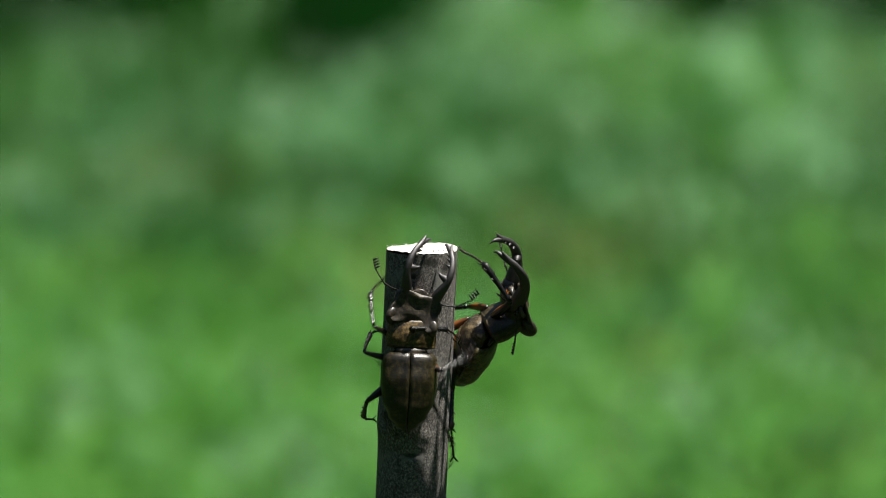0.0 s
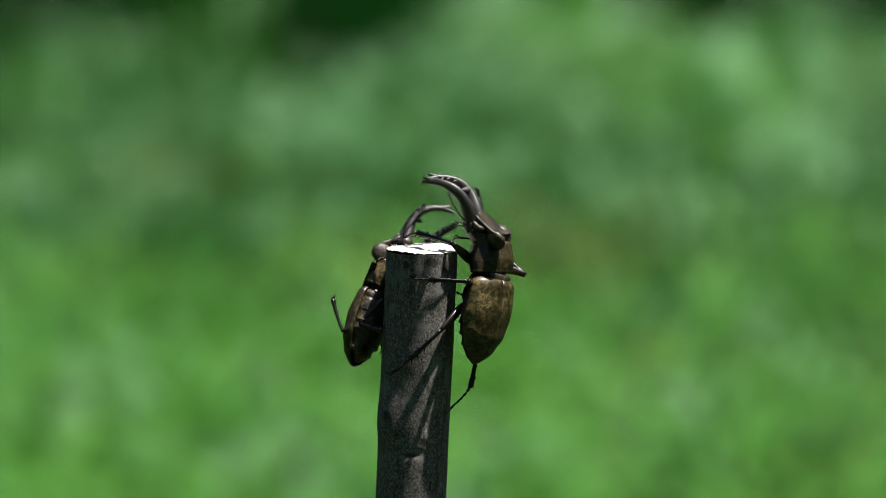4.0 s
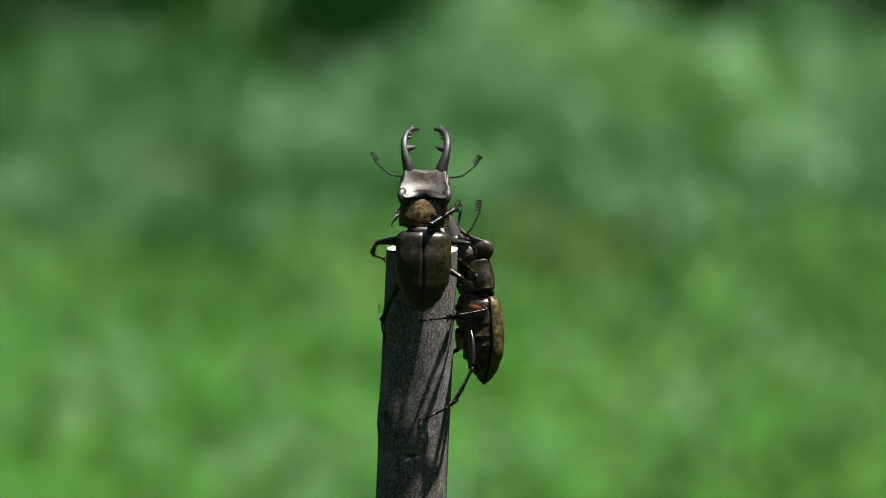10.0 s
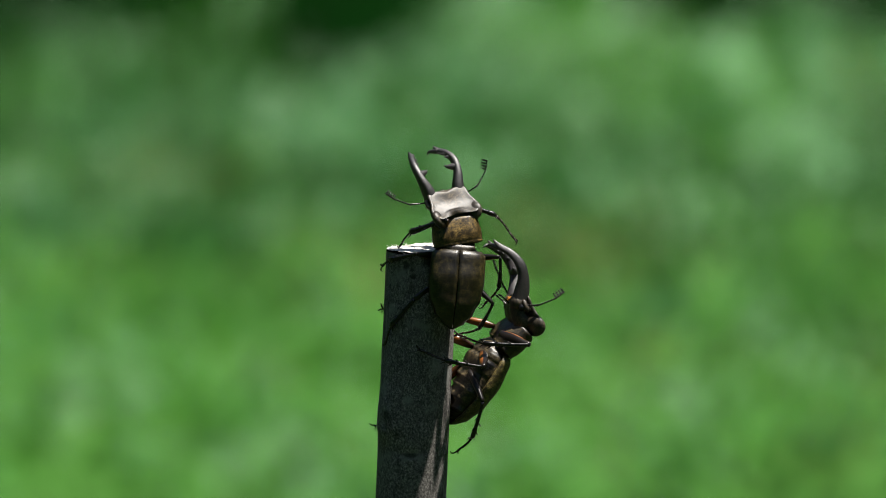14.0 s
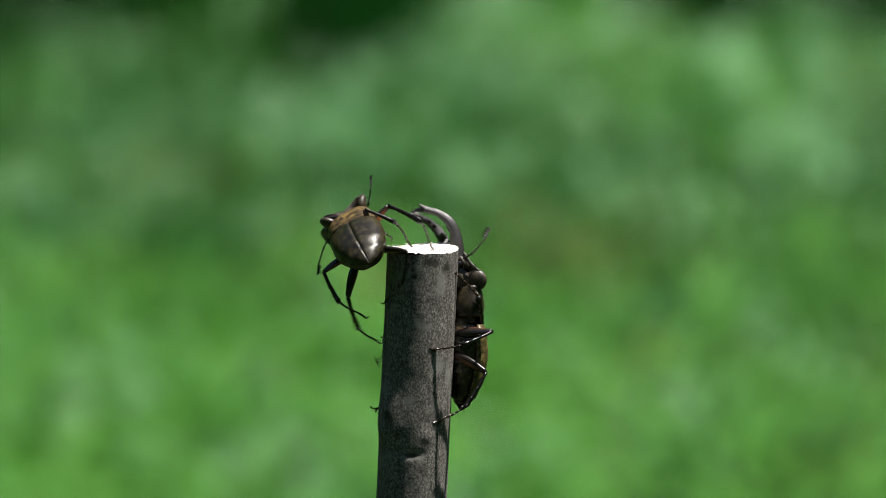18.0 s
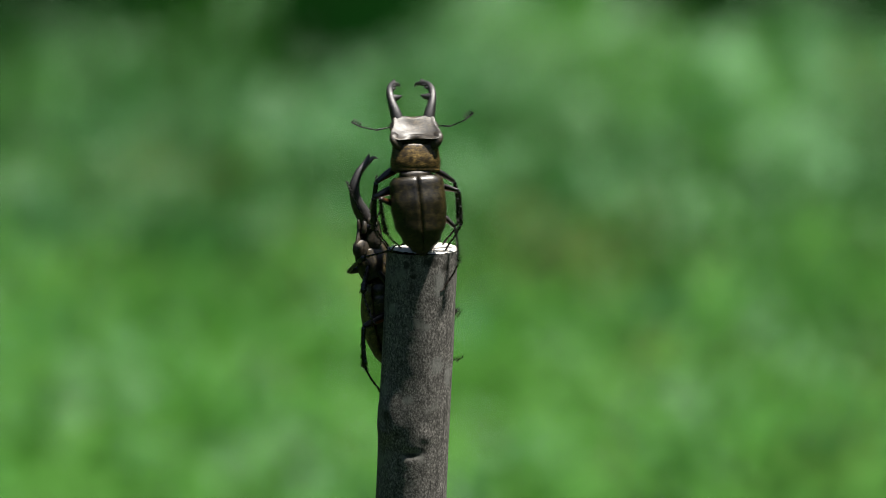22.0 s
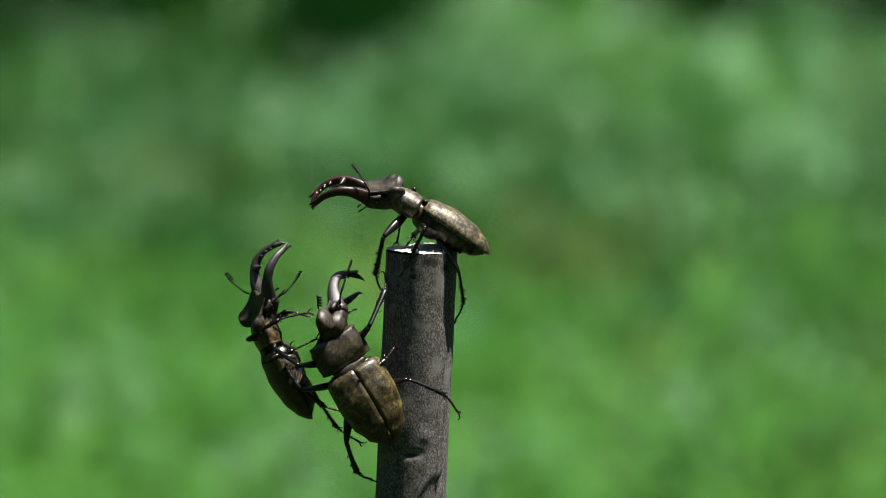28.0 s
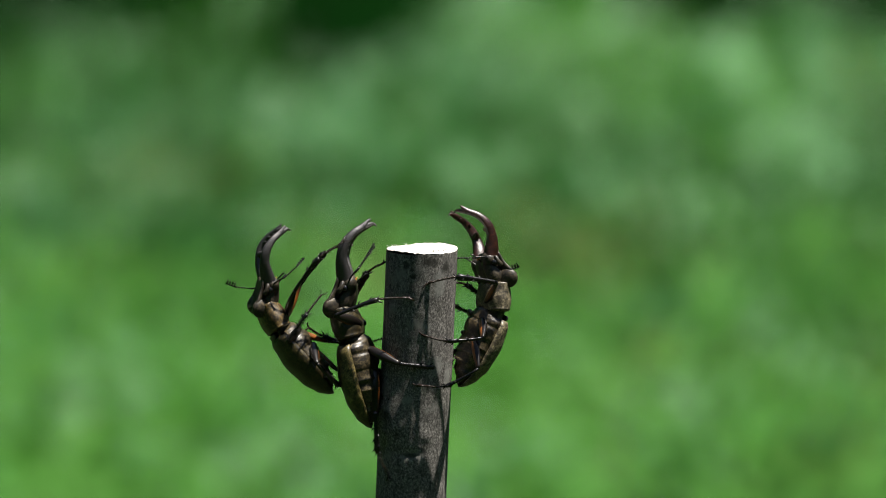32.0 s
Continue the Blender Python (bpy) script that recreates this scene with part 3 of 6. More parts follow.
def head_mesh():
    """Rounded head under a broad concave plate whose rear corners flare into upright ears."""
    bm = bmesh.new()
    table = [(-1.6, 4.6, 2.6, -2.9), (-0.6, 6.4, 3.2, -3.9), (1.0, 7.3, 3.4, -4.3), (3.2, 7.4, 3.0, -4.3), (5.4, 7.1, 2.6, -4.0), (7.2, 7.0, 2.3, -3.6), (8.6, 6.9, 2.0, -3.0), (9.6, 6.2, 1.6, -2.3), (10.2, 4.6, 0.9, -1.2)]
    rings(bm, [[Vector((w * abs(math.cos(a)) ** 0.7 * (1 if math.cos(a) > 0 else -1), y, (top - 0.5) * math.sin(a) ** 0.85 if math.sin(a) > 0 else low * abs(math.sin(a)) ** 0.5 * (0.82 + 0.2 * math.cos(5 * math.cos(a)) ** 2))) * MM
               for a in (2 * math.pi * k / 48 for k in range(48))] for y, w, top, low in table])
    # plate: closed cross-sections from the rear margin to the front one
    loops = []
    n = 44
    for v, wide, thick in ((0.0, 6.6, 0.12), (0.03, 7.6, 0.38), (0.09, 8.5, 0.5), (0.17, 9.1, 0.55), (0.26, 9.4, 0.55), (0.36, 9.3, 0.55), (0.48, 8.8, 0.55), (0.6, 8.2, 0.55), (0.72, 7.9, 0.55), (0.84, 7.9, 0.55), (0.93, 7.8, 0.5), (0.98, 7.3, 0.35), (1.0, 6.8, 0.1)):
        loop = []
        for k in range(n):
            a = 2 * math.pi * k / n
            u = abs(math.cos(a)) ** 0.75 * (1 if math.cos(a) > 0 else -1)
            edge = abs(u)
            rear, front = 1.2 - 3.8 * edge ** 2.2, 10.0 - 0.4 * edge ** 4 - 1.1 * math.exp(-(u / 0.3) ** 2)
            y = rear + (front - rear) * v
            z = 2.9 - 0.4 * v + 2.3 * (1 - v) ** 1.5 * edge ** 2.2 + 1.2 * v ** 2 - 0.45 * math.exp(-((v - 0.5) / 0.25) ** 2) * (1 - edge)
            rim = 1 + 0.6 * math.exp(-((edge - 0.93) / 0.06) ** 2)
            z += thick * rim * math.copysign(abs(math.sin(a)) ** 0.6, math.sin(a)) - ((0.5 + 2.0 * (1 - v) ** 2) * (1 - edge ** 3) if math.sin(a) < 0 else 0)
            loop.append(Vector((u * wide, y, z)) * MM)
        loops.append(loop)
    rings(bm, loops)
    for sx in (-1, 1):
        # rounded ear, leaning outwards and back
        lobe = Matrix(((sx * 0.66, 0, sx * 0.75, 0), (0, 1, 0, 0), (0.75, 0, -0.66, 0), (0, 0, 0, 1)))
        bmesh.ops.create_uvsphere(bm, u_segments=20, v_segments=12, radius=1.0, matrix=Matrix.Translation(Vector((sx * 6.9, -0.7, 2.3)) * MM) @ lobe @ Matrix.Diagonal((3.8 * MM, 3.6 * MM, 1.9 * MM, 1)))
        # ridge in front of the eye, and the socket of the jaw
        tube(bm, mm_points(glide([(sx * 7.4, 4.4, 2.2), (sx * 8.1, 6.2, 1.6), (sx * 7.7, 8.8, 1.7)], 8)), [r * MM for r in (0.5, 0.9, 1.0, 0.95, 0.9, 0.85, 0.75, 0.3)], 8)
        tube(bm, mm_points([(sx * 5.0, 6.8, -0.6), (sx * 5.2, 9.0, 0.2), (sx * 5.5, 10.4, 1.2)]), [2.8 * MM, 2.8 * MM, 2.1 * MM], 12)
    # clypeus between the jaws
    rings(bm, [[Vector((w * math.cos(a), y, 0.4 + 1.0 * math.sin(a))) * MM for a in (2 * math.pi * k / 12 for k in range(12))] for y, w in ((8.6, 3.6), (9.9, 3.2), (11.0, 2.2), (11.6, 0.7))])
    return link_mesh(bm, "head", M_HEAD)


def mandible_mesh(side):
    bm = bmesh.new()
    n = 24
    path = glide([(5.2, 7.2, -0.2), (6.0, 11.2, 2.4), (7.4, 15.8, 4.6), (7.8, 20.4, 5.0), (7.0, 24.6, 3.6), (5.6, 27.6, 1.4), (4.9, 30.8, 0.2)], n)
    flip = lambda p: Vector((side * p[0], p[1], p[2])) * MM
    half_wide = [(0, 2.3), (0.12, 2.1), (0.4, 1.3), (0.72, 1.0), (0.84, 0.95), (0.92, 0.55), (1, 0.06)]
    half_high = [(0, 2.8), (0.12, 2.6), (0.4, 1.7), (0.72, 1.15), (0.84, 1.05), (0.92, 0.6), (1, 0.06)]
    blade(bm, [flip(p) for p in path], [(level(half_wide, k / (n - 1)) * MM, level(half_high, k / (n - 1)) * MM) for k in range(n)], 16)

    def tooth(k, way, r, hook=(0, 0, 0)):
        a = path[k]
        t = a + Vector(way)
        curve = glide([a, a.lerp(t, 0.45) + Vector(hook) * 0.6, a.lerp(t, 0.75) + Vector(hook), t], 8)
        tube(bm, [flip(p) for p in curve], [r * f * MM for f in (1.2, 1.05, 0.88, 0.72, 0.58, 0.44, 0.28, 0.05)], 8)
    tooth(9, (-4.2, 1.9, -0.5), 1.5, (0, -0.4, 0))
    tooth(13, (-2.6, 0.7, -0.3), 0.85)
    tooth(15, (-2.5, 0.6, -0.4), 0.85)
    tooth(17, (-2.0, 0.2, -0.6), 0.7)
    tooth(19, (-3.0, 1.6, -4.2), 1.0, (-0.2, 0.9, 0.4))
    return link_mesh(bm, "mandible", M_JAW)


def antenna_mesh(side):
    bm = bmesh.new()
    base = Vector((0, 0, 0))
    elbow = base + Vector((6.0, 2.6, 1.0))
    flip = lambda p: Vector((side * p[0], p[1], p[2])) * MM
    tube(bm, [flip(p) for p in glide([base, base.lerp(elbow, 0.5) + Vector((0.2, -0.2, 0.4)), elbow], 7)], [0.38 * MM, 0.3 * MM, 0.28 * MM, 0.28 * MM, 0.3 * MM, 0.38 * MM, 0.45 * MM], 7)
    end = elbow + Vector((3.4, 5.0, 0.6))
    for k in range(6):
        a, b = elbow.lerp(end, k / 6), elbow.lerp(end, (k + 0.9) / 6)
        tube(bm, [flip(a), flip(a.lerp(b, 0.7)), flip(b)], [0.22 * MM, 0.36 * MM, 0.25 * MM], 6)
    for k in range(4):
        a = end + Vector((0.25, 0.95, 0.1)) * k
        tube(bm, [flip(a), flip(a + Vector((0.1, 0.9, 0)))], [0.35 * MM, 0.35 * MM], 6)
        tube(bm, [flip(a + Vector((0, 0.4, 0))), flip(a + Vector((-1.0, 0.9, -0.1))), flip(a + Vector((-1.9, 1.2, -0.2)))], [0.3 * MM, 0.36 * MM, 0.12 * MM], 6)
    return link_mesh(bm, "antenna", M_LEG)


def palp_mesh(side):
    bm = bmesh.new()
    flip = lambda p: Vector((side * p[0], p[1], p[2])) * MM
    tube(bm, [flip(p) for p in glide([(2.4, 8.4, -2.0), (3.6, 11.2, -3.2), (3.2, 13.4, -4.6)], 8)], [0.34 * MM, 0.3 * MM, 0.24 * MM, 0.3 * MM, 0.24 * MM, 0.3 * MM, 0.34 * MM, 0.2 * MM], 6)
    return link_mesh(bm, "palp", M_LEG)


def eye_mesh():
    bm = bmesh.new()
    bmesh.ops.create_uvsphere(bm, u_segments=12, v_segments=8, radius=1.25 * MM)
    return link_mesh(bm, "eye", M_EYE)


def brush_mesh():
    bm = bmesh.new()
    rng = random.Random(8)
    for _ in range(24):
        p = Vector((rng.uniform(-0.9, 0.9), 9.2, rng.uniform(-1.6, -0.4)))
        d = Vector((p.x * 0.5, rng.uniform(1.2, 2.2), rng.uniform(-0.8, 0.2)))
        tube(bm, mm_points([p, p + d * 0.6, p + d]), [0.35 * MM, 0.3 * MM, 0.06 * MM], 5)
    return link_mesh(bm, "mouth_brush", M_MOUTH)


def thigh_mesh(long):
    bm = bmesh.new()
    pts = glide([(0, 0, 0), (0, long * 0.3, 0.35), (0, long * 0.7, 0.3), (0, long, 0)], 10)
    tube(bm, mm_points(pts), [r * MM for r in (1.0, 1.25, 1.5, 1.65, 1.7, 1.6, 1.4, 1.15, 1.05, 0.8)], 10, 0.72)
    return link_mesh(bm, "leg", M_FEMUR)


def shin_mesh(long, stout):
    bm = bmesh.new()
    pts = glide([(0, 0, 0), (0, long * 0.3, 0.3), (0, long * 0.7, 0.25), (0, long, 0)], 10)
    tube(bm, mm_points(pts), [r * stout * MM for r in (0.75, 0.78, 0.72, 0.72, 0.76, 0.82, 0.9, 1.0, 1.15, 0.65)], 8, 0.75)
    for f, s, z in ((0.38, 1, 0.5), (0.55, -1, 0.4), (0.66, 1, 0.5), (0.8, -1, 0.3), (0.88, 1, 0.4), (0.97, -1, -0.3), (0.97, 1, -0.4)):
        p = Vector((0, f * long, z * 0.4))
        tube(bm, mm_points([p, p + Vector((s * 0.9, 0.6, z)), p + Vector((s * 1.6, 1.5, z * 1.3))]), [0.4 * MM, 0.28 * MM, 0.05 * MM], 5)
    return link_mesh(bm, "tibia", M_LEG)


def foot_mesh(long):
    bm = bmesh.new()
    y = 0.0
    for k, share in enumerate((0.19, 0.16, 0.155, 0.165, 0.33)):
        length = share * (long - 1.6)
        z = 0.25 * math.sin(k * 0.8)
        tube(bm, mm_points([(0, y, z), (0, y + length * 0.75, z + 0.05), (0, y + length * 0.98, z)]), [0.28 * MM, 0.46 * MM, 0.3 * MM], 7)
        y += length
    for s in (-1, 1):
        tube(bm, mm_points(glide([(0, y - 0.2, 0), (s * 0.9, y + 0.9, 0.25), (s * 1.3, y + 1.8, -0.3), (s * 1.2, y + 2.0, -1.2)], 8)), [r * MM for r in (0.3, 0.28, 0.26, 0.23, 0.2, 0.16, 0.11, 0.04)], 6)
    return link_mesh(bm, "tarsus", M_CLAW)


SHARED = {"left_elytron": elytron_mesh(-1), "right_elytron": elytron_mesh(1), "abdomen": belly_mesh(), "scutellum": scutellum_mesh(),
          "prothorax": prothorax_mesh(), "head": head_mesh(), "left_jaw": mandible_mesh(-1), "right_jaw": mandible_mesh(1),
          "left_antenna": antenna_mesh(-1), "right_antenna": antenna_mesh(1), "left_palp": palp_mesh(-1), "right_palp": palp_mesh(1),
          "eye": eye_mesh(), "brush": brush_mesh(), **{f"{kind}{pair}": me for pair, (thigh, shin, foot) in enumerate(REACH)
             for kind, me in (("leg", thigh_mesh(thigh)), ("tibia", shin_mesh(shin, (1.15, 1.0, 1.0)[pair])), ("tarsus", foot_mesh(foot)))}}
# hips: on the prothorax (front pair) or on the hind body; order: left front, middle, hind, right front, middle, hind
HIPS = ((-3.4, 4.2, -5.2), (-4.6, -3.6, -5.8), (-4.2, -11.0, -5.8), (3.4, 4.2, -5.2), (4.6, -3.6, -5.8), (4.2, -11.0, -5.8))


def build_beetle(label, size, coats):
    """One beetle; size scales all its lengths, coats gives the cuticle of its elytra, pronotum and jaws."""
    root = new("stag_beetle")
    tagged(root, label, "beetle", "stag beetles on the stick")
    meshes = {}
    for key, me in SHARED.items():
        meshes[key] = me.copy()
        meshes[key].transform(Matrix.Scale(size, 4))
        for ending, coat in zip(("elytron", "prothorax", "jaw"), coats):
            if key.endswith(ending):
                meshes[key].materials[0] = coat
    b = {"root": root, "size": size, "legs": [], "last": None}
    put("abdomen", meshes["abdomen"], root, None, "dark segmented underside with fine hair")
    put("elytron", meshes["left_elytron"], root)
    put("elytron", meshes["right_elytron"], root)
    put("scutellum", meshes["scutellum"], root)
    b["prothorax"] = put("prothorax", meshes["prothorax"], root)
    b["head"] = put("head", meshes["head"], root, None, "glossy dark head with flared rear corners")
    for side in ("left", "right"):
        s = -1 if side == "left" else 1
        b[side + "_jaw"] = put("mandible", meshes[side + "_jaw"], b["head"], None, "polished black toothed mandible with forked tip")
        b[side + "_antenna"] = put("antenna", meshes[side + "_antenna"], b["head"], Matrix.Translation(Vector((s * 7.2, 8.4, 0.0)) * MM * size))
        put("palp", meshes[side + "_palp"], b["head"])
        put("eye", meshes["eye"], b["head"], Matrix.Translation(Vector((s * 7.4, 6.6, 0.4)) * MM * size))
    put("mouth_brush", meshes["brush"], b["head"], None, "orange mouth brush")
    for k in range(6):
        pair = str(k % 3)
        leg = put("leg", meshes["leg" + pair], root, None, "dark leg with an orange patch under the thigh")
        b["legs"].append((leg, put("tibia", meshes["tibia" + pair], leg), put("tarsus", meshes["tarsus" + pair], leg)))
    return b


first = build_beetle("large dark brown stag beetle with forked mandibles, wrestling on the stick", 0.97, (M_ELYTRA, M_PRONOTUM, M_JAW))
second = build_beetle("golden-haired brown stag beetle with forked mandibles, gripping the stick's bark", 1.08, (M_ELYTRA_GOLD, M_PRONOTUM_GOLD, M_JAW))
third = build_beetle("brown stag beetle with reddish-black mandibles, climbing up the stick later", 0.98, (M_ELYTRA_GREY, M_PRONOTUM_GREY, M_JAW_RED))


# ---- how a beetle holds itself ----
def basis_at(origin, ahead, up):
    y = ahead.normalized()
    z = (up - up.dot(y) * y).normalized()
    x = y.cross(z)
    m = Matrix((x, y, z)).transposed().to_4x4()
    m.translation = origin
    return m


TRACKS = {}


def note(ob, t, m):
    TRACKS.setdefault(ob.name, (ob, []))[1].append((t, m))


def hold(b, t, waist, tail, neck, jaws, up, crown, feet, feelers=None, gape=0):
    """Note the beetle's posture at t: millimetres from the centre of the stick's top; up and crown point from the back and the head,
    and feelers, where given, along the left and the right feeler; gape opens each jaw by so many degrees."""
    size = b["size"]
    waist, tail, neck, jaws = (TOP + Vector(p) * MM for p in (waist, tail, neck, jaws))
    up, crown = Vector(up), Vector(crown)
    body = basis_at(waist, waist - tail, up)
    chest = basis_at(waist, neck - waist, up)
    neck = chest @ Vector((0, THORAX * MM * size, 0))
    head = basis_at(neck, jaws - neck, crown)
    home = body.inverted()
    note(b["root"], t, body)
    note(b["prothorax"], t, home @ chest)
    note(b["head"], t, home @ head)
    for side, s, way in zip(("left", "right"), (-1, 1), feelers or ()):
        turn = Vector((s * 9.9, 11.6, 1.9)).rotation_difference(head.to_3x3().transposed() @ Vector(way))
        note(b[side + "_antenna"], t, Matrix.Translation(Vector((s * 7.2, 8.4, 0.0)) * MM * size) @ turn.to_matrix().to_4x4())
    for side, s in (("left", -1), ("right", 1)):
        hinge = Matrix.Translation(Vector((s * 5.2, 7.2, -0.2)) * MM * size)
        note(b[side + "_jaw"], t, hinge @ Matrix.Rotation(radians(-s * gape), 4, "Z") @ hinge.inverted())
    for k, (leg, tibia, tarsus) in enumerate(b["legs"]):
        f, s, g = (x * MM * size for x in REACH[k % 3])
        m = chest if k % 3 == 0 else body
        hip = m @ (Vector(HIPS[k]) * MM * size)
        out = (-1 if k < 3 else 1) * m.col[0].xyz
        fore = (0.5, 0.0, -0.6)[k % 3]
        foot = TOP + Vector(feet[k]) * MM
        bend = (out * 1.0 + m.col[2].xyz * 0.55 + m.col[1].xyz * fore).normalized()
        gap = foot - hip
        far = f + s + 0.8 * g
        d = min(max(gap.length, 0.012 * size), far * 0.985)
        ahead = gap.normalized()
        lower = s + 0.8 * g
        a = (f * f - lower * lower + d * d) / (2 * d)
        a = max(min(a, f * 0.999), -f * 0.999)
        side = (bend - bend.dot(ahead) * ahead).normalized()
        knee = hip + ahead * a + side * math.sqrt(f * f - a * a)
        aim = (hip + ahead * d - knee).normalized()
        shin_way = (aim + side * 0.28).normalized()
        ankle = knee + shin_way * s
        end = hip + ahead * d
        leg_m = basis_at(hip, knee - hip, side)
        shin_m = basis_at(knee, shin_way, side)
        toe = end - ankle
        foot_m = basis_at(ankle, toe if toe.length > 1e-5 else shin_way, side + aim * 0.2)
        note(leg, t, home @ leg_m)
        note(tibia, t, leg_m.inverted() @ shin_m)
        note(tarsus, t, leg_m.inverted() @ foot_m)


def filled(rows):
    """Rows with steps between any two that turn far."""
    out = [rows[0]]
    for (t0, m0), (t1, m1) in zip(rows, rows[1:]):
        q0, q1 = m0.to_quaternion(), m1.to_quaternion()
        q1.make_compatible(q0)
        n = int(q0.rotation_difference(q1).angle / radians(70)) + 1
        for k in range(1, n):
            u = k / n
            out.append((t0 + (t1 - t0) * u, Matrix.LocRotScale(m0.translation.lerp(m1.translation, u), q0.slerp(q1, u), None)))
        out.append((t1, m1))
    return out


def motions():
    # waist, tail, neck, jaws, back's way, head's way; feet: left front, middle, hind, right front, middle, hind
    hold(first, 0.00, (-4.1, -20.0, -33.4), (-5.3, -23.0, -59.1), (-3.5, -18.0, -22.5), (6.8, -14.0, 7.6), (0.05, -0.99, 0.12), (0.08, -0.97, 0.20),
         ((-13.8, 0.0, -10.9), (-11.4, -0.0, -28.1), (-16.8, 0.0, -61.3), (13.0, -8.0, -30.9), (18.2, -8.0, -33.3), (11.0, -5.0, -78.5)),
         ((-0.61, 0.00, 0.79), (0.96, 0.00, 0.29)))
    hold(first, 0.30, (-10.5, -16.8, -30.3), (-7.5, -20.7, -58.0), (-10.8, -15.3, -19.3), (-4.2, -11.6, 6.8), (-0.30, -0.99, 0.14), (-0.30, -0.99, 0.14),
         ((-13.3, -2.0, -18.4), (-14.1, -2.3, -36.6), (-14.1, -5.4, -59.9), (4.8, -11.3, -16.5), (6.2, -10.0, -31.8), (4.9, -10.1, -55.8)))
    hold(first, 0.60, (-24.2, -4.0, -24.5), (-18.3, -7.8, -51.7), (-27.6, -2.5, -14.0), (-19.7, 1.1, 11.7), (-1.00, -0.40, 0.06), (-1.00, -0.40, 0.06),
         ((-11.7, 5.9, -12.9), (-11.6, 7.4, -29.7), (-17.5, -0.0, -60.7), (-10.6, -7.2, -6.0), (-6.7, -11.3, -22.6), (10.6, -0.0, -50.5)))
    hold(first, 1.00, (-22.0, -1.0, -4.7), (-21.4, -5.0, -32.2), (-20.4, 1.0, 5.3), (-2.4, 5.0, 23.4), (-1.00, -0.02, 0.10), (-0.70, -0.10, 0.70),
         ((-9.5, 5.8, 0.8), (-12.4, 3.3, -8.4), (-13.5, 3.6, -32.8), (3.6, -1.4, 0.8), (1.6, -12.1, -33.3), (-16.8, 0.0, -60.3)),
         ((0.32, 0.00, 0.95), (0.95, 0.00, -0.32)))
    hold(first, 1.30, (-5.3, 7.9, 2.9), (-22.1, 4.8, -19.4), (4.4, 8.7, 8.5), (30.5, 9.8, 16.0), (-0.50, -0.09, 0.82), (-0.50, -0.09, 0.82),
         ((4.7, 11.7, 0.8), (-1.6, 12.5, -5.0), (-8.7, 10.0, -24.0), (11.9, -4.2, 0.8), (4.6, -11.7, -4.8), (-10.9, -8.0, -23.9)))
    hold(first, 1.50, (-9.7, 12.9, 0.0), (-25.1, 9.6, -23.3), (-1.3, 13.9, 7.3), (24.5, 15.1, 15.6), (-0.60, 0.30, 0.67), (-0.60, 0.30, 0.67),
         ((3.8, 12.0, -0.6), (-0.7, 12.6, -11.3), (-8.0, 10.8, -30.7), (4.0, -1.6, 0.8), (-9.5, -8.4, -2.6), (-12.8, -4.5, -23.0)))
    hold(first, 1.70, (-9.8, 15.8, -5.1), (-24.7, 2.1, -24.5), (-0.3, 16.7, 0.8), (25.2, 18.0, 10.0), (-0.60, 0.78, 0.19), (-0.60, 0.78, 0.19),
         ((6.3, 10.6, -11.4), (1.8, 12.3, -19.9), (-13.1, 5.3, -35.1), (-1.2, 2.9, 0.8), (-12.5, -0.8, 0.8), (-12.0, -5.5, -13.5)))
    hold(first, 2.00, (-12.8, 16.8, -9.3), (-27.3, 9.0, -32.8), (-3.5, 18.0, -6.0), (13.7, 40.0, -0.3), (-0.50, 0.86, 0.13), (-0.40, 0.60, -0.30),
         ((-0.4, 12.6, 0.8), (0.1, 12.5, -23.5), (-11.9, 7.6, -40.7), (-4.0, 5.2, 0.8), (-11.4, -0.0, -27.1), (-11.4, -0.0, -34.2)))
    hold(first, 2.50, (-11.6, 16.8, -10.3), (-28.2, 9.0, -31.7), (-1.4, 17.5, -5.7), (24.8, 18.4, 1.2), (-0.50, 0.86, 0.13), (-0.10, 0.96, -0.34),
         ((5.4, 10.9, -19.0), (1.1, 12.4, -24.4), (-12.1, 7.4, -41.3), (-2.4, 5.3, 0.8), (-12.7, 0.4, -2.5), (-13.4, -2.1, -22.0)))
    hold(first, 3.00, (-11.6, 16.8, -13.4), (-26.1, 4.6, -34.1), (-2.9, 17.8, -6.5), (24.2, 18.1, -4.1), (-0.50, 0.86, 0.13), (-0.10, 0.96, -0.34),
         ((5.8, 10.8, -17.3), (1.6, 12.3, -26.9), (-13.2, 5.8, -43.2), (-5.5, 4.9, 0.8), (1.6, -12.2, -24.2), (-13.0, -5.8, -41.4)))
    hold(first, 3.50, (-11.6, 16.8, -14.4), (-25.7, 4.0, -35.0), (-3.7, 17.9, -6.6), (23.3, 18.3, -3.9), (-0.55, 0.82, 0.09), (-0.55, 0.82, 0.09),
         ((5.7, 10.9, -16.0), (1.5, 12.3, -27.8), (-13.2, 5.8, -44.1), (-6.8, 4.6, 0.8), (0.6, -12.4, -26.2), (-11.4, -8.2, -40.0)))
    hold(first, 4.50, (-21.6, 7.9, -23.3), (-23.6, 4.0, -51.0), (-21.6, 9.5, -12.2), (-13.3, 13.1, 13.4), (-0.90, 0.21, 0.07), (-0.90, 0.21, 0.07),
         ((-5.9, 11.4, -11.1), (-5.7, 11.8, -29.1), (-8.5, 11.1, -52.5), (-12.3, -3.9, -7.3), (-11.4, -7.2, -24.0), (-12.1, -7.8, -48.0)))
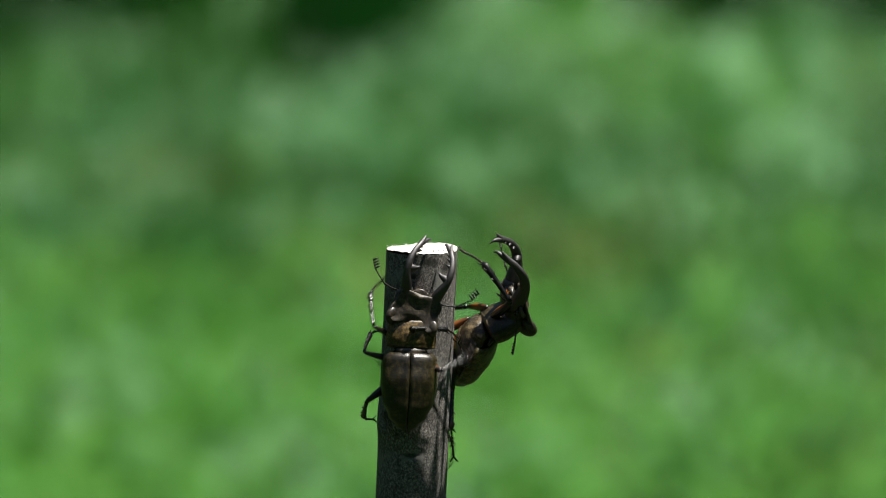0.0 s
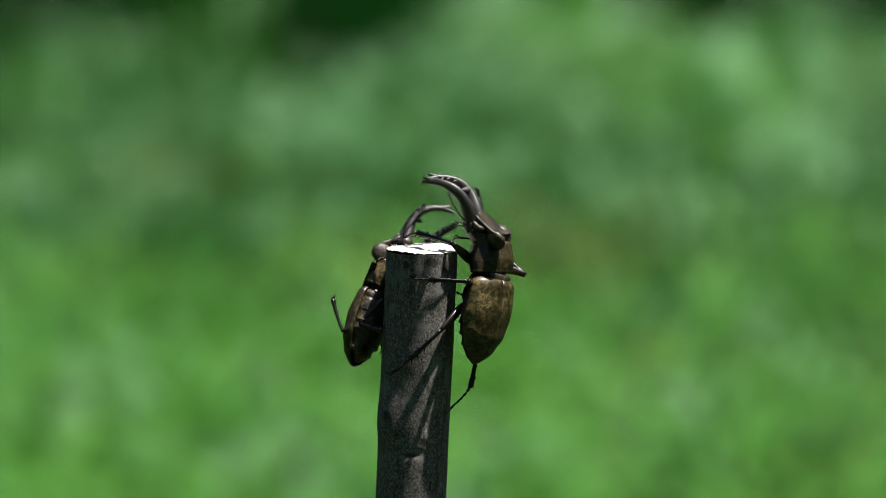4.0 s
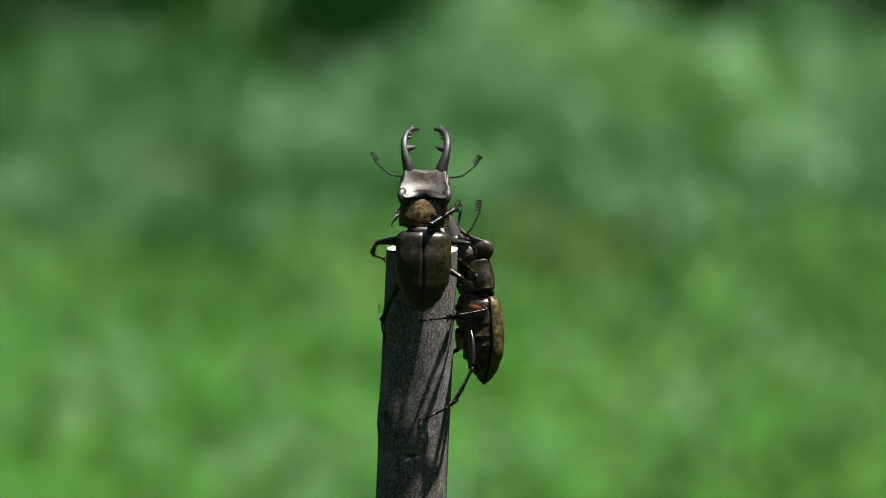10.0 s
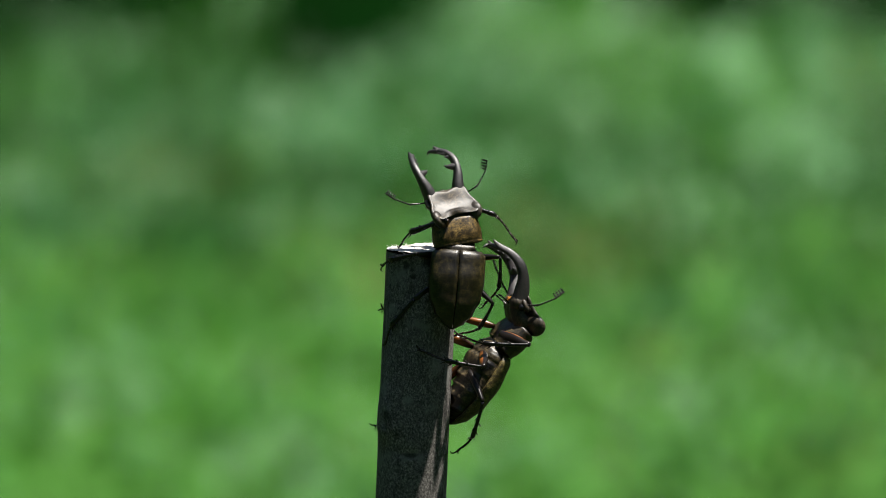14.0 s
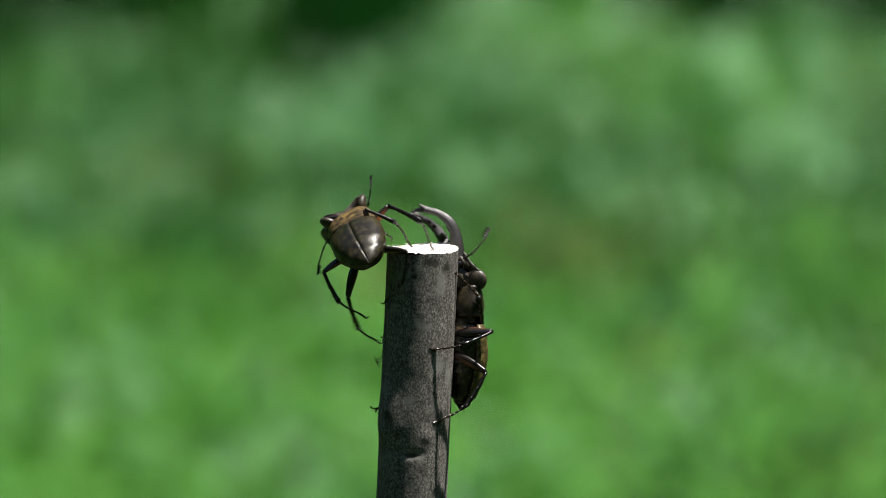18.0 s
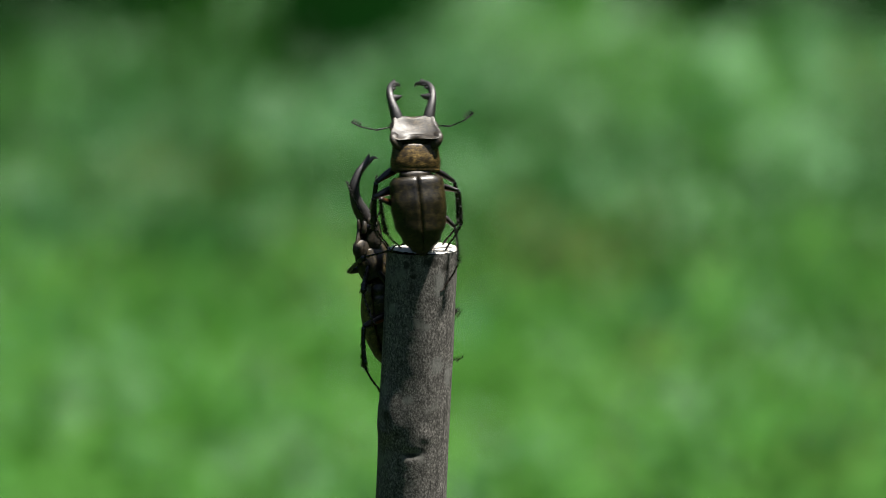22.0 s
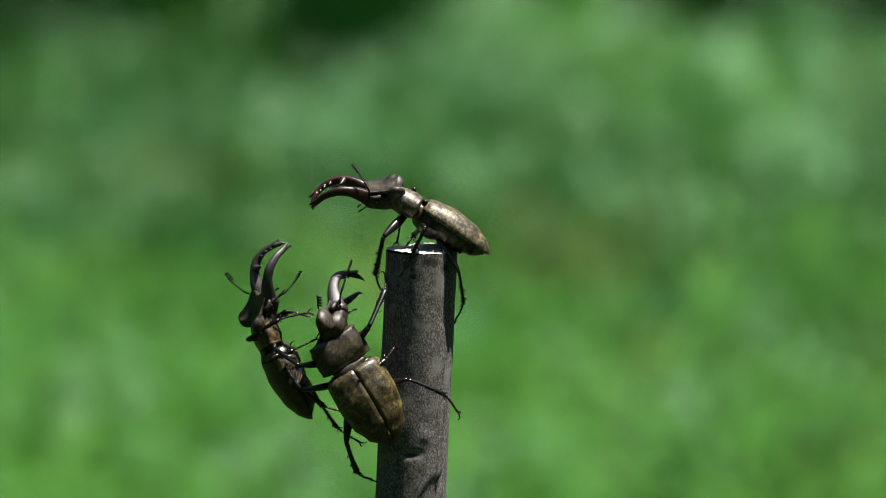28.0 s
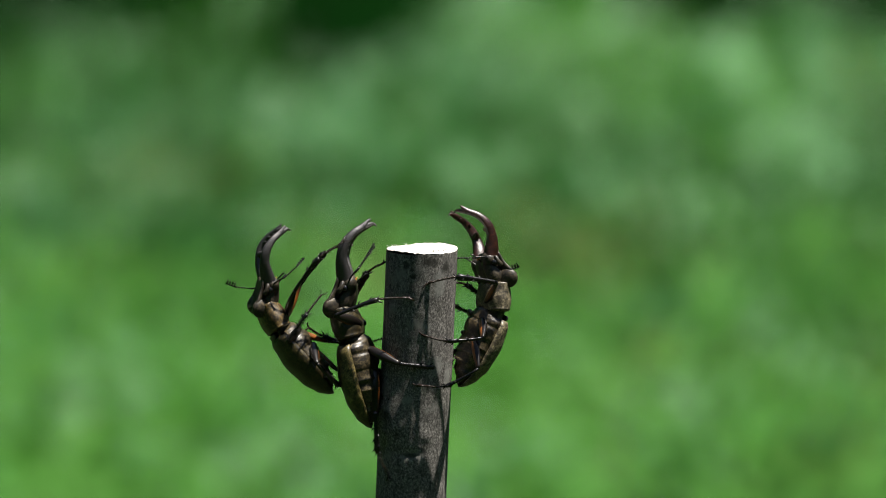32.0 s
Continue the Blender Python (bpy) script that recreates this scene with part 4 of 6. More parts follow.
    hold(first, 5.50, (-25.8, -2.0, -30.2), (-19.8, -6.0, -59.8), (-27.8, -1.0, -20.1), (-21.0, 3.0, 5.2), (-0.97, 0.08, -0.05), (-0.95, -0.05, 0.30),
         ((-12.7, 6.0, -5.1), (-13.1, 5.0, -34.4), (-16.0, 4.0, -63.0), (-12.6, -4.0, -5.3), (-9.3, -9.1, -17.0), (1.6, -11.9, -45.6)),
         ((-0.12, 0.00, 0.99), (-0.33, 0.00, 0.94)))
    hold(first, 6.00, (-26.2, -2.0, -30.2), (-20.0, -6.0, -59.6), (-28.8, -1.0, -20.5), (-19.4, 4.0, 4.1), (-0.97, 0.08, -0.05), (-0.97, 0.05, 0.25),
         ((-12.7, 6.0, -5.1), (-13.1, 5.0, -34.4), (-16.0, 4.0, -63.0), (-12.6, -4.0, -5.3), (-9.3, -9.1, -17.0), (1.6, -11.9, -45.6)),
         ((-0.12, 0.00, 0.99), (-0.33, 0.00, 0.94)))
    hold(first, 7.00, (-25.8, -2.0, -30.2), (-19.8, -6.0, -59.8), (-27.8, -1.0, -20.1), (-21.0, 3.0, 5.2), (-0.97, 0.08, -0.05), (-0.95, -0.05, 0.30),
         ((-12.7, 6.0, -5.1), (-13.1, 5.0, -34.4), (-16.0, 4.0, -63.0), (-12.6, -4.0, -5.3), (-9.3, -9.1, -17.0), (1.6, -11.9, -45.6)),
         ((-0.12, 0.00, 0.99), (-0.33, 0.00, 0.94)))
    hold(first, 7.70, (-25.3, -7.9, -33.0), (-16.2, -11.6, -59.3), (-29.0, -6.4, -22.5), (-25.2, -2.7, 4.1), (-0.70, -0.69, 0.10), (-0.70, -0.69, 0.10),
         ((-17.4, -0.0, -2.8), (-13.8, 4.0, -40.3), (-16.3, -0.1, -72.9), (-11.4, -0.0, -11.9), (0.6, -12.4, -38.3), (0.6, -12.1, -54.5)))
    hold(first, 8.00, (-18.2, -17.0, -35.5), (-10.9, -21.0, -62.6), (-22.4, -15.0, -24.6), (-28.8, -9.0, -1.7), (-0.30, -0.90, 0.20), (-0.25, -0.97, -0.10),
         ((-11.4, -7.1, -23.0), (-27.0, -8.0, -47.1), (-15.1, -5.0, -78.1), (-9.4, -9.8, -33.1), (12.2, 0.0, -34.6), (0.6, -12.1, -54.5)),
         ((-0.95, 0.00, -0.32), (0.45, 0.00, 0.89)))
    hold(first, 8.30, (9.8, -17.8, -37.8), (4.4, -21.6, -65.1), (10.5, -16.2, -26.8), (3.6, -12.6, -0.8), (0.30, -0.99, 0.14), (0.30, -0.99, 0.14),
         ((-5.0, -12.0, -23.5), (-15.5, -0.0, -42.3), (-17.5, -0.0, -62.7), (11.2, -2.4, -26.3), (20.6, -0.0, -40.3), (11.6, -0.1, -74.9)))
    hold(first, 8.50, (12.4, -17.8, -28.4), (8.4, -21.7, -55.9), (12.9, -16.2, -17.3), (11.1, -12.5, 9.5), (0.30, -0.99, 0.14), (0.30, -0.99, 0.14),
         ((-2.7, -12.4, -14.3), (-15.1, -0.0, -32.2), (-17.5, -0.0, -64.7), (11.6, -2.2, -16.6), (20.6, -0.0, -40.3), (16.6, -0.0, -62.7)))
    hold(first, 8.80, (-3.7, -20.8, -18.9), (-3.2, -24.7, -46.7), (-3.7, -19.2, -7.8), (-2.3, -15.4, 19.0), (0.00, -0.98, 0.24), (0.00, -0.98, 0.24),
         ((-11.0, -6.7, -6.1), (-15.4, -0.0, -22.0), (-17.5, -0.0, -56.6), (8.5, -9.0, -6.1), (8.6, -8.1, -22.8), (6.3, -9.4, -46.6)))
    hold(first, 9.00, (-4.1, -21.0, -6.4), (-3.7, -24.0, -30.2), (-4.5, -19.0, 4.9), (-1.5, -14.0, 36.5), (0.02, -0.98, 0.15), (0.00, -0.98, 0.19),
         ((-11.4, -4.3, 0.8), (-15.0, 0.0, -16.0), (-15.9, 0.0, -40.7), (10.6, -4.3, 0.8), (7.2, -10.1, -4.4), (8.2, -6.8, -49.3)),
         ((-0.99, 0.00, 0.16), (0.97, 0.00, 0.23)))
    hold(first, 9.50, (1.1, -21.0, 9.9), (0.5, -24.0, -19.8), (1.3, -19.0, 20.4), (2.8, -12.0, 45.9), (0.00, -0.96, 0.30), (0.00, -0.84, 0.52),
         ((-8.7, -8.0, 11.0), (-13.2, 0.0, -3.8), (-15.5, 0.0, -40.3), (13.4, -6.0, 17.1), (15.0, 0.0, -3.0), (15.0, -2.0, -12.0)),
         ((-0.79, 0.00, 0.61), (0.84, 0.00, 0.54)))
    hold(first, 10.00, (0.7, -21.0, 9.5), (0.1, -24.0, -20.2), (0.9, -19.0, 20.0), (1.6, -3.0, 42.4), (0.00, -0.96, 0.30), (0.00, -0.84, 0.52),
         ((-8.7, -8.0, 11.0), (-13.2, 0.0, -3.8), (-15.5, 0.0, -40.3), (13.4, -6.0, 17.1), (15.0, 0.0, -3.0), (15.0, -2.0, -12.0)),
         ((-0.79, 0.00, 0.61), (0.84, 0.00, 0.54)))
    hold(first, 10.50, (2.7, -21.0, 11.5), (2.1, -24.0, -18.2), (2.9, -19.0, 22.0), (4.4, -12.0, 47.5), (0.00, -0.96, 0.30), (0.00, -0.84, 0.52),
         ((-8.7, -8.0, 11.0), (-13.2, 0.0, -3.8), (-15.5, 0.0, -40.3), (13.4, -6.0, 17.1), (15.0, 0.0, -3.0), (15.0, -2.0, -12.0)),
         ((-0.79, 0.00, 0.61), (0.84, 0.00, 0.54)))
    hold(first, 10.70, (4.0, -19.8, 15.4), (1.7, -23.7, -12.4), (4.6, -18.3, 26.4), (5.1, -14.5, 53.3), (0.10, -0.98, 0.24), (0.10, -0.98, 0.24),
         ((-8.4, -9.4, 0.8), (-9.3, -8.5, 0.8), (-8.6, -9.6, -11.1), (11.3, -5.6, 0.8), (11.3, -5.7, 0.8), (9.1, -8.0, -13.9)))
    hold(first, 10.85, (24.5, -15.8, -5.6), (3.5, -18.5, -24.2), (31.9, -14.7, 2.6), (49.4, -11.8, 23.2), (0.20, -0.95, -0.27), (0.20, -0.95, -0.27),
         ((11.2, -5.9, 0.8), (7.3, -10.3, 0.8), (-5.7, -11.5, -10.9), (12.4, -0.7, -3.3), (11.7, -0.8, -18.1), (10.2, -4.6, -32.6)))
    hold(first, 11.00, (36.1, -10.0, -19.7), (7.2, -11.0, -28.6), (46.8, -9.0, -14.4), (64.8, -6.0, 6.7), (0.30, -0.70, -0.66), (0.45, -0.35, -0.82),
         ((36.0, -10.0, -0.8), (-1.0, -12.5, -22.8), (-9.9, -8.4, -15.1), (11.7, 1.7, -18.0), (2.6, -11.9, -22.2), (9.5, 6.1, -31.6)),
         ((0.24, 0.00, 0.97), (0.86, 0.00, -0.51)))
    hold(first, 11.50, (31.5, -9.9, -18.5), (6.8, -11.8, -31.8), (40.9, -9.1, -12.6), (56.6, -6.0, 9.4), (0.30, -0.83, -0.49), (0.30, -0.51, -0.74),
         ((-5.3, -11.4, -4.2), (-2.3, -12.4, -10.1), (0.6, -12.4, -22.2), (11.7, 1.5, -17.5), (11.0, 2.6, -28.3), (10.1, 4.2, -38.1)))
    hold(first, 12.00, (25.1, -12.0, -18.4), (10.0, -16.0, -41.7), (33.3, -10.0, -7.0), (45.2, 3.0, 10.7), (0.10, -0.98, 0.20), (0.15, -0.80, 0.60),
         ((-6.9, -10.4, -0.3), (-14.0, -1.9, -36.3), (-1.8, -12.5, -40.3), (1.0, 8.0, 4.8), (22.6, -0.0, -30.2), (16.6, -0.0, -48.4)),
         ((-0.99, 0.00, 0.11), (0.97, 0.00, -0.24)))
    hold(first, 12.30, (24.9, -13.9, -11.9), (9.5, -17.1, -35.2), (29.9, -12.5, -2.0), (41.4, 1.9, 18.0), (0.00, -0.98, 0.24), (0.00, -0.90, 0.43),
         ((-6.3, -10.9, -0.3), (-13.9, -0.0, -37.9), (-1.4, -12.4, -39.3), (12.2, -1.6, -7.0), (11.2, -2.4, -25.0), (9.7, -4.7, -43.8)))
    hold(first, 12.50, (13.0, -13.9, -7.9), (6.6, -17.7, -35.0), (16.2, -12.4, 2.7), (18.5, -8.6, 29.5), (0.00, -0.98, 0.24), (0.00, -0.98, 0.24),
         ((3.8, -3.1, 0.8), (-8.4, -9.7, -8.3), (-9.2, -9.9, -31.9), (12.4, -2.0, 0.3), (11.6, -2.6, -15.8), (9.9, -4.7, -38.5)))
    hold(first, 13.00, (12.2, -13.0, 3.0), (10.6, -17.0, -26.5), (10.8, -9.0, 13.9), (1.8, 10.0, 30.8), (0.10, -0.95, 0.30), (0.15, -0.60, 0.78),
         ((-7.1, 17.5, 0.8), (-15.1, 0.0, -32.2), (4.6, -11.2, -22.4), (-0.6, 39.8, 0.8), (21.8, -5.0, -9.6), (12.6, 0.0, -30.6)),
         ((-0.99, 0.00, 0.11), (0.45, 0.00, 0.89)))
    hold(first, 13.50, (13.0, -13.0, 2.8), (10.4, -17.0, -26.3), (11.2, -11.0, 13.8), (0.2, 5.0, 34.2), (0.10, -0.95, 0.30), (0.15, -0.62, 0.76),
         ((-8.4, -4.3, 0.8), (-14.3, 0.0, -6.3), (-13.2, -4.6, -33.9), (32.8, -10.0, 4.6), (21.8, -4.0, -19.4), (12.6, 0.0, -30.6)),
         ((-0.92, 0.00, 0.38), (0.45, 0.00, 0.89)))
    hold(first, 14.00, (13.0, -13.0, 2.0), (10.4, -17.0, -27.1), (11.2, -11.0, 13.0), (-0.4, 5.0, 34.6), (0.10, -0.95, 0.30), (0.15, -0.62, 0.76),
         ((-8.4, -4.3, 0.8), (-14.3, 0.0, -6.3), (-13.2, -4.6, -33.9), (32.8, -10.0, 4.6), (21.8, -4.0, -19.4), (12.6, 0.0, -30.6)),
         ((-0.97, 0.00, 0.26), (0.55, 0.00, 0.83)))
    hold(first, 14.50, (6.0, -12.9, 6.0), (16.6, -17.5, -19.6), (0.4, -11.6, 15.6), (-18.5, -8.9, 34.9), (0.30, -0.79, 0.51), (0.30, -0.72, 0.61),
         ((-10.8, -6.5, 0.8), (-8.9, -9.1, -4.4), (0.0, -12.5, -25.9), (6.3, 5.9, 0.8), (12.0, 4.0, 0.8), (11.8, 0.9, -17.7)))
    hold(first, 15.50, (-4.4, -4.0, 11.8), (10.6, -25.6, 1.8), (-12.2, -2.9, 19.6), (-36.8, -1.3, 31.1), (0.10, -0.48, 0.88), (0.10, -0.48, 0.88),
         ((-11.9, -4.1, 0.8), (-10.6, -6.8, -0.5), (-1.6, -12.5, -8.8), (-8.3, 9.5, 0.8), (11.2, 5.8, 0.8), (10.6, -6.5, -3.4)))
    hold(first, 16.50, (-11.0, -0.0, 15.3), (8.6, -17.8, 5.7), (-20.4, 1.5, 21.2), (-29.4, 27.1, 21.6), (0.00, -0.48, 0.88), (0.00, -0.48, 0.88),
         ((-12.4, -1.9, 0.8), (-11.8, -4.4, 0.7), (-1.8, -12.5, -6.8), (-9.4, 8.3, 0.8), (3.2, 12.2, 0.8), (12.4, -2.4, 0.8)))
    hold(first, 17.00, (-9.8, 4.0, 11.2), (-6.8, -23.0, 8.8), (-11.5, 14.0, 8.8), (-13.9, 41.0, 2.7), (-0.25, -0.20, 0.93), (-0.20, -0.20, 0.93),
         ((-11.6, 5.3, -3.8), (-13.0, 0.0, -9.9), (-6.5, -11.0, -14.7), (5.7, 11.2, 0.8), (6.6, -10.4, -8.4), (8.2, -9.0, -9.4)),
         ((-0.92, 0.00, -0.38), (0.88, 0.00, 0.48)))
    hold(first, 17.50, (-9.5, 7.9, 9.2), (-21.5, -17.2, 5.7), (-2.4, 16.6, 10.0), (6.6, 42.0, 7.5), (-0.30, -0.08, 0.87), (-0.30, -0.08, 0.87),
         ((-4.2, 11.9, -0.4), (-11.1, 6.2, -4.1), (-12.3, -3.7, -6.6), (9.8, 8.0, 0.8), (6.4, -2.4, 0.8), (-3.0, -12.2, 0.8)))
    hold(first, 17.80, (-17.5, 5.9, 7.5), (-21.5, -20.6, -1.0), (-16.5, 16.8, 10.0), (-13.6, 43.7, 8.3), (-0.20, -0.60, 0.79), (-0.20, -0.60, 0.79),
         ((-9.8, 7.9, 0.8), (-12.4, 3.2, -3.8), (-12.1, -4.9, -10.8), (-0.7, 12.6, 0.8), (0.7, 12.6, -0.1), (-3.4, -12.2, -7.5)))
    hold(first, 18.00, (-24.2, 2.0, 6.0), (-18.1, -24.0, -1.8), (-26.0, 12.0, 8.7), (-26.1, 37.0, -2.5), (-0.35, -0.60, 0.70), (-0.40, -0.20, 0.80),
         ((-11.4, 4.6, 3.6), (-20.4, -6.0, -23.2), (-15.3, 0.0, -33.4), (3.6, -4.3, 0.8), (-4.0, 1.5, 0.8), (-12.6, -4.3, -18.0)),
         ((-0.35, 0.00, -0.94), (0.12, 0.00, 0.99)))
    hold(first, 18.50, (-21.0, 0.0, 7.3), (-11.4, -25.6, 0.8), (-27.4, 8.7, 10.1), (-35.1, 33.0, 3.8), (-0.10, -0.66, 0.70), (-0.10, -0.40, 0.90),
         ((-12.4, 3.0, -2.8), (-12.9, -1.5, -7.7), (-8.9, -9.5, -12.5), (-7.7, 9.9, 0.8), (-2.2, 4.4, 0.8), (2.8, -12.3, -1.7)))
    hold(first, 19.00, (-21.2, 0.0, 12.7), (-17.0, -26.0, 0.9), (-21.5, 10.0, 16.6), (-22.0, 36.0, 5.0), (-0.30, -0.65, 0.65), (-0.30, -0.45, 0.80),
         ((-11.2, 5.7, 0.8), (-25.4, -12.0, -20.6), (-11.3, -6.2, -11.0), (-5.4, 7.3, 0.8), (-5.0, 1.5, 0.8), (-9.3, -8.7, -8.6)),
         ((-0.99, 0.00, -0.16), (1.00, 0.00, -0.08)))
    hold(first, 19.50, (-21.4, 0.0, 13.3), (-16.4, -24.0, -0.5), (-24.4, 9.7, 18.0), (-28.9, 35.0, 6.6), (-0.20, -0.72, 0.61), (-0.20, -0.45, 0.85),
         ((-11.6, 4.9, 0.8), (-12.6, 0.7, -1.0), (-11.0, -7.0, -12.1), (-1.4, 7.3, 0.8), (-8.3, -10.1, -21.5), (10.6, -4.3, 0.8)))
    hold(first, 20.00, (-24.6, 0.0, 10.9), (-15.1, -25.0, -1.1), (-29.3, 8.0, 15.3), (-37.1, 32.0, 7.6), (-0.10, -0.72, 0.66), (-0.10, -0.50, 0.85),
         ((-12.1, 3.3, 0.8), (-18.3, -10.0, -14.9), (-5.7, -11.5, -19.3), (1.6, 13.1, 0.8), (-5.1, 8.7, 0.8), (-9.3, -8.8, -10.6)),
         ((-0.92, 0.00, -0.38), (0.89, 0.00, -0.45)))
    hold(first, 20.50, (-14.9, -2.0, 17.6), (-13.7, -27.1, 5.0), (-17.3, 8.1, 21.6), (-19.9, 34.0, 11.9), (-0.10, -0.71, 0.71), (-0.10, -0.50, 0.85),
         ((-11.6, 4.8, 0.8), (-12.6, -0.1, 0.8), (-10.1, -7.9, -4.3), (-2.5, 10.2, 0.8), (3.1, -0.9, 0.8), (4.6, -4.3, 0.8)))
    hold(first, 21.00, (-7.7, -5.0, 21.4), (-6.8, -27.0, 5.2), (-8.6, 5.0, 26.8), (-9.9, 32.0, 18.3), (-0.02, -0.72, 0.70), (-0.02, -0.60, 0.80),
         ((-11.4, -4.3, 0.8), (-12.5, -0.9, 0.8), (-11.4, -6.9, -19.0), (5.0, 7.3, 0.8), (9.0, 1.5, 0.8), (11.2, -5.2, -4.1)),
         ((-0.88, 0.00, 0.47), (0.77, 0.00, 0.64)))
    hold(first, 21.50, (-8.9, -4.0, 18.9), (-6.9, -28.1, 4.6), (-11.3, 6.3, 22.5), (-12.5, 32.0, 14.2), (0.00, -0.71, 0.71), (0.00, -0.55, 0.80),
         ((-11.7, 4.5, 0.8), (-12.5, -1.4, 0.8), (-8.7, -9.2, -3.4), (8.1, 9.6, 0.8), (8.4, -1.1, 0.8), (4.2, -11.9, 0.8)))
    hold(first, 22.00, (-2.3, -8.0, 27.4), (0.2, -12.0, 1.3), (-2.3, -6.0, 37.6), (-5.0, 14.0, 57.0), (0.10, -0.91, 0.33), (0.10, -0.90, 0.38),
         ((-11.4, -4.3, 0.8), (-12.5, -1.1, 0.8), (-7.4, -4.3, 0.8), (7.1, 4.0, 0.8), (8.6, -4.3, 0.8), (7.6, -9.4, -13.0)),
         ((-0.99, 0.00, 0.13), (0.95, 0.00, 0.32)))
    hold(first, 22.20, (8.6, -4.0, 17.9), (19.6, -7.6, -7.8), (3.5, -2.6, 27.7), (-13.5, 0.4, 48.6), (0.75, -0.50, 0.37), (0.75, -0.50, 0.37),
         ((-9.1, -8.7, 0.8), (-4.8, -11.6, 0.8), (3.4, -12.0, -11.9), (3.0, 12.2, 0.8), (7.9, 9.9, 0.8), (10.9, 5.5, -8.8)))
    hold(first, 22.50, (17.2, -0.0, -3.8), (27.7, -3.6, -29.7), (18.3, 1.5, 7.2), (-6.3, 3.2, 18.6), (0.90, -0.32, 0.25), (0.40, -0.19, 0.83),
         ((6.0, -7.8, 0.8), (4.1, -11.7, -10.2), (7.7, -8.6, -32.2), (8.6, 9.3, 0.8), (8.0, 9.3, -10.1), (9.7, 5.8, -32.2)))
    hold(first, 22.65, (2.5, 17.8, -35.0), (15.1, 21.3, -10.1), (-6.4, 16.8, -41.6), (-33.4, 16.5, -44.1), (0.20, 0.79, -0.51), (0.20, 0.79, -0.51),
         ((-10.1, 9.1, -30.5), (-8.2, 10.4, -23.6), (-0.6, 12.6, -3.1), (-8.1, 11.1, -48.4), (10.8, 2.0, -35.7), (11.5, 3.2, -13.7)))
    hold(first, 22.80, (-17.7, 15.8, -42.9), (6.2, 17.9, -28.1), (-28.7, 15.5, -44.9), (-55.8, 15.5, -44.9), (0.00, 0.79, -0.51), (0.00, 0.79, -0.51),
         ((-12.7, 5.6, -29.5), (-11.6, 7.0, -25.0), (-3.0, 12.4, -13.8), (-15.0, 0.5, -52.6), (-14.9, 0.0, -49.7), (10.7, 2.7, -35.7)))
    hold(first, 23.00, (-18.5, 16.0, -48.7), (6.4, 17.8, -34.3), (-29.5, 16.0, -50.7), (-53.8, 17.0, -45.5), (0.10, 0.72, -0.61), (0.10, 0.72, -0.61),
         ((-12.4, 6.4, -34.1), (-11.2, 8.0, -30.9), (-2.6, 12.5, -20.0), (-15.2, 0.2, -55.3), (-0.4, -12.4, -19.2), (10.7, 1.6, -39.7)),
         ((-0.42, 0.00, 0.91), (-0.86, 0.00, -0.50)))
    hold(first, 23.50, (-17.7, 16.7, -57.9), (5.9, 19.9, -42.8), (-28.8, 16.6, -59.2), (-55.5, 17.2, -54.5), (0.10, 0.72, -0.61), (0.10, 0.72, -0.61),
         ((-12.9, 6.4, -43.6), (-11.7, 7.9, -40.2), (-3.4, 12.4, -28.6), (-15.6, 0.2, -64.7), (-15.2, -2.6, -62.1), (10.3, 1.7, -47.9)))
    hold(first, 24.00, (-26.6, 15.8, -42.9), (-6.3, 16.1, -62.8), (-34.5, 16.9, -35.1), (-55.8, 20.0, -16.9), (-0.40, 0.67, -0.60), (-0.40, 0.67, -0.60),
         ((-10.8, 7.9, -22.1), (-7.2, 11.2, -31.8), (2.9, 11.5, -49.2), (-14.2, -0.1, -34.5), (-14.6, -2.2, -47.2), (-13.2, -7.3, -62.8)),
         ((-0.64, 0.00, 0.77), (-0.95, 0.00, -0.32)))
    hold(first, 24.20, (-26.3, 15.8, -57.7), (-0.0, 18.4, -68.6), (-36.9, 15.3, -54.1), (-61.0, 17.0, -41.7), (-0.20, 0.55, -0.78), (-0.20, 0.55, -0.78),
         ((-12.7, 6.4, -39.0), (-9.3, 10.2, -42.4), (2.5, 11.6, -52.1), (-15.0, -1.2, -53.7), (-14.7, -4.0, -59.8), (-1.6, -12.5, -67.4)))
    hold(first, 24.40, (-31.8, 11.8, -44.3), (-12.4, 9.0, -64.5), (-36.8, 13.2, -34.4), (-44.8, 16.8, -8.7), (-0.60, 0.43, -0.56), (-0.60, 0.43, -0.56),
         ((-10.6, 8.5, -26.5), (-8.9, 10.3, -36.3), (-2.0, 12.6, -54.1), (-14.0, -0.8, -30.1), (-14.3, -3.2, -44.9), (-12.8, -7.7, -61.6)))
    hold(first, 24.50, (-33.4, 11.8, -46.3), (-13.2, 9.1, -65.7), (-39.0, 13.2, -36.8), (-42.3, 16.9, -10.1), (-0.60, 0.43, -0.56), (-0.60, 0.43, -0.56),
         ((-11.1, 8.0, -28.2), (-9.6, 9.9, -37.8), (-2.9, 12.6, -54.8), (-14.1, -0.8, -32.6), (-14.4, -3.1, -46.9), (-13.2, -7.3, -62.9)))
    hold(first, 24.60, (-45.8, 5.9, -47.4), (-21.8, 3.8, -62.1), (-53.6, 7.0, -39.6), (-68.5, 10.2, -17.0), (-0.60, 0.00, -0.71), (-0.60, 0.00, -0.71),
         ((-52.0, 29.8, -26.5), (-12.6, 6.8, -42.1), (-10.2, 10.0, -54.5), (-55.4, -14.0, -23.8), (-13.9, -3.6, -40.5), (-13.0, -7.0, -53.1)))
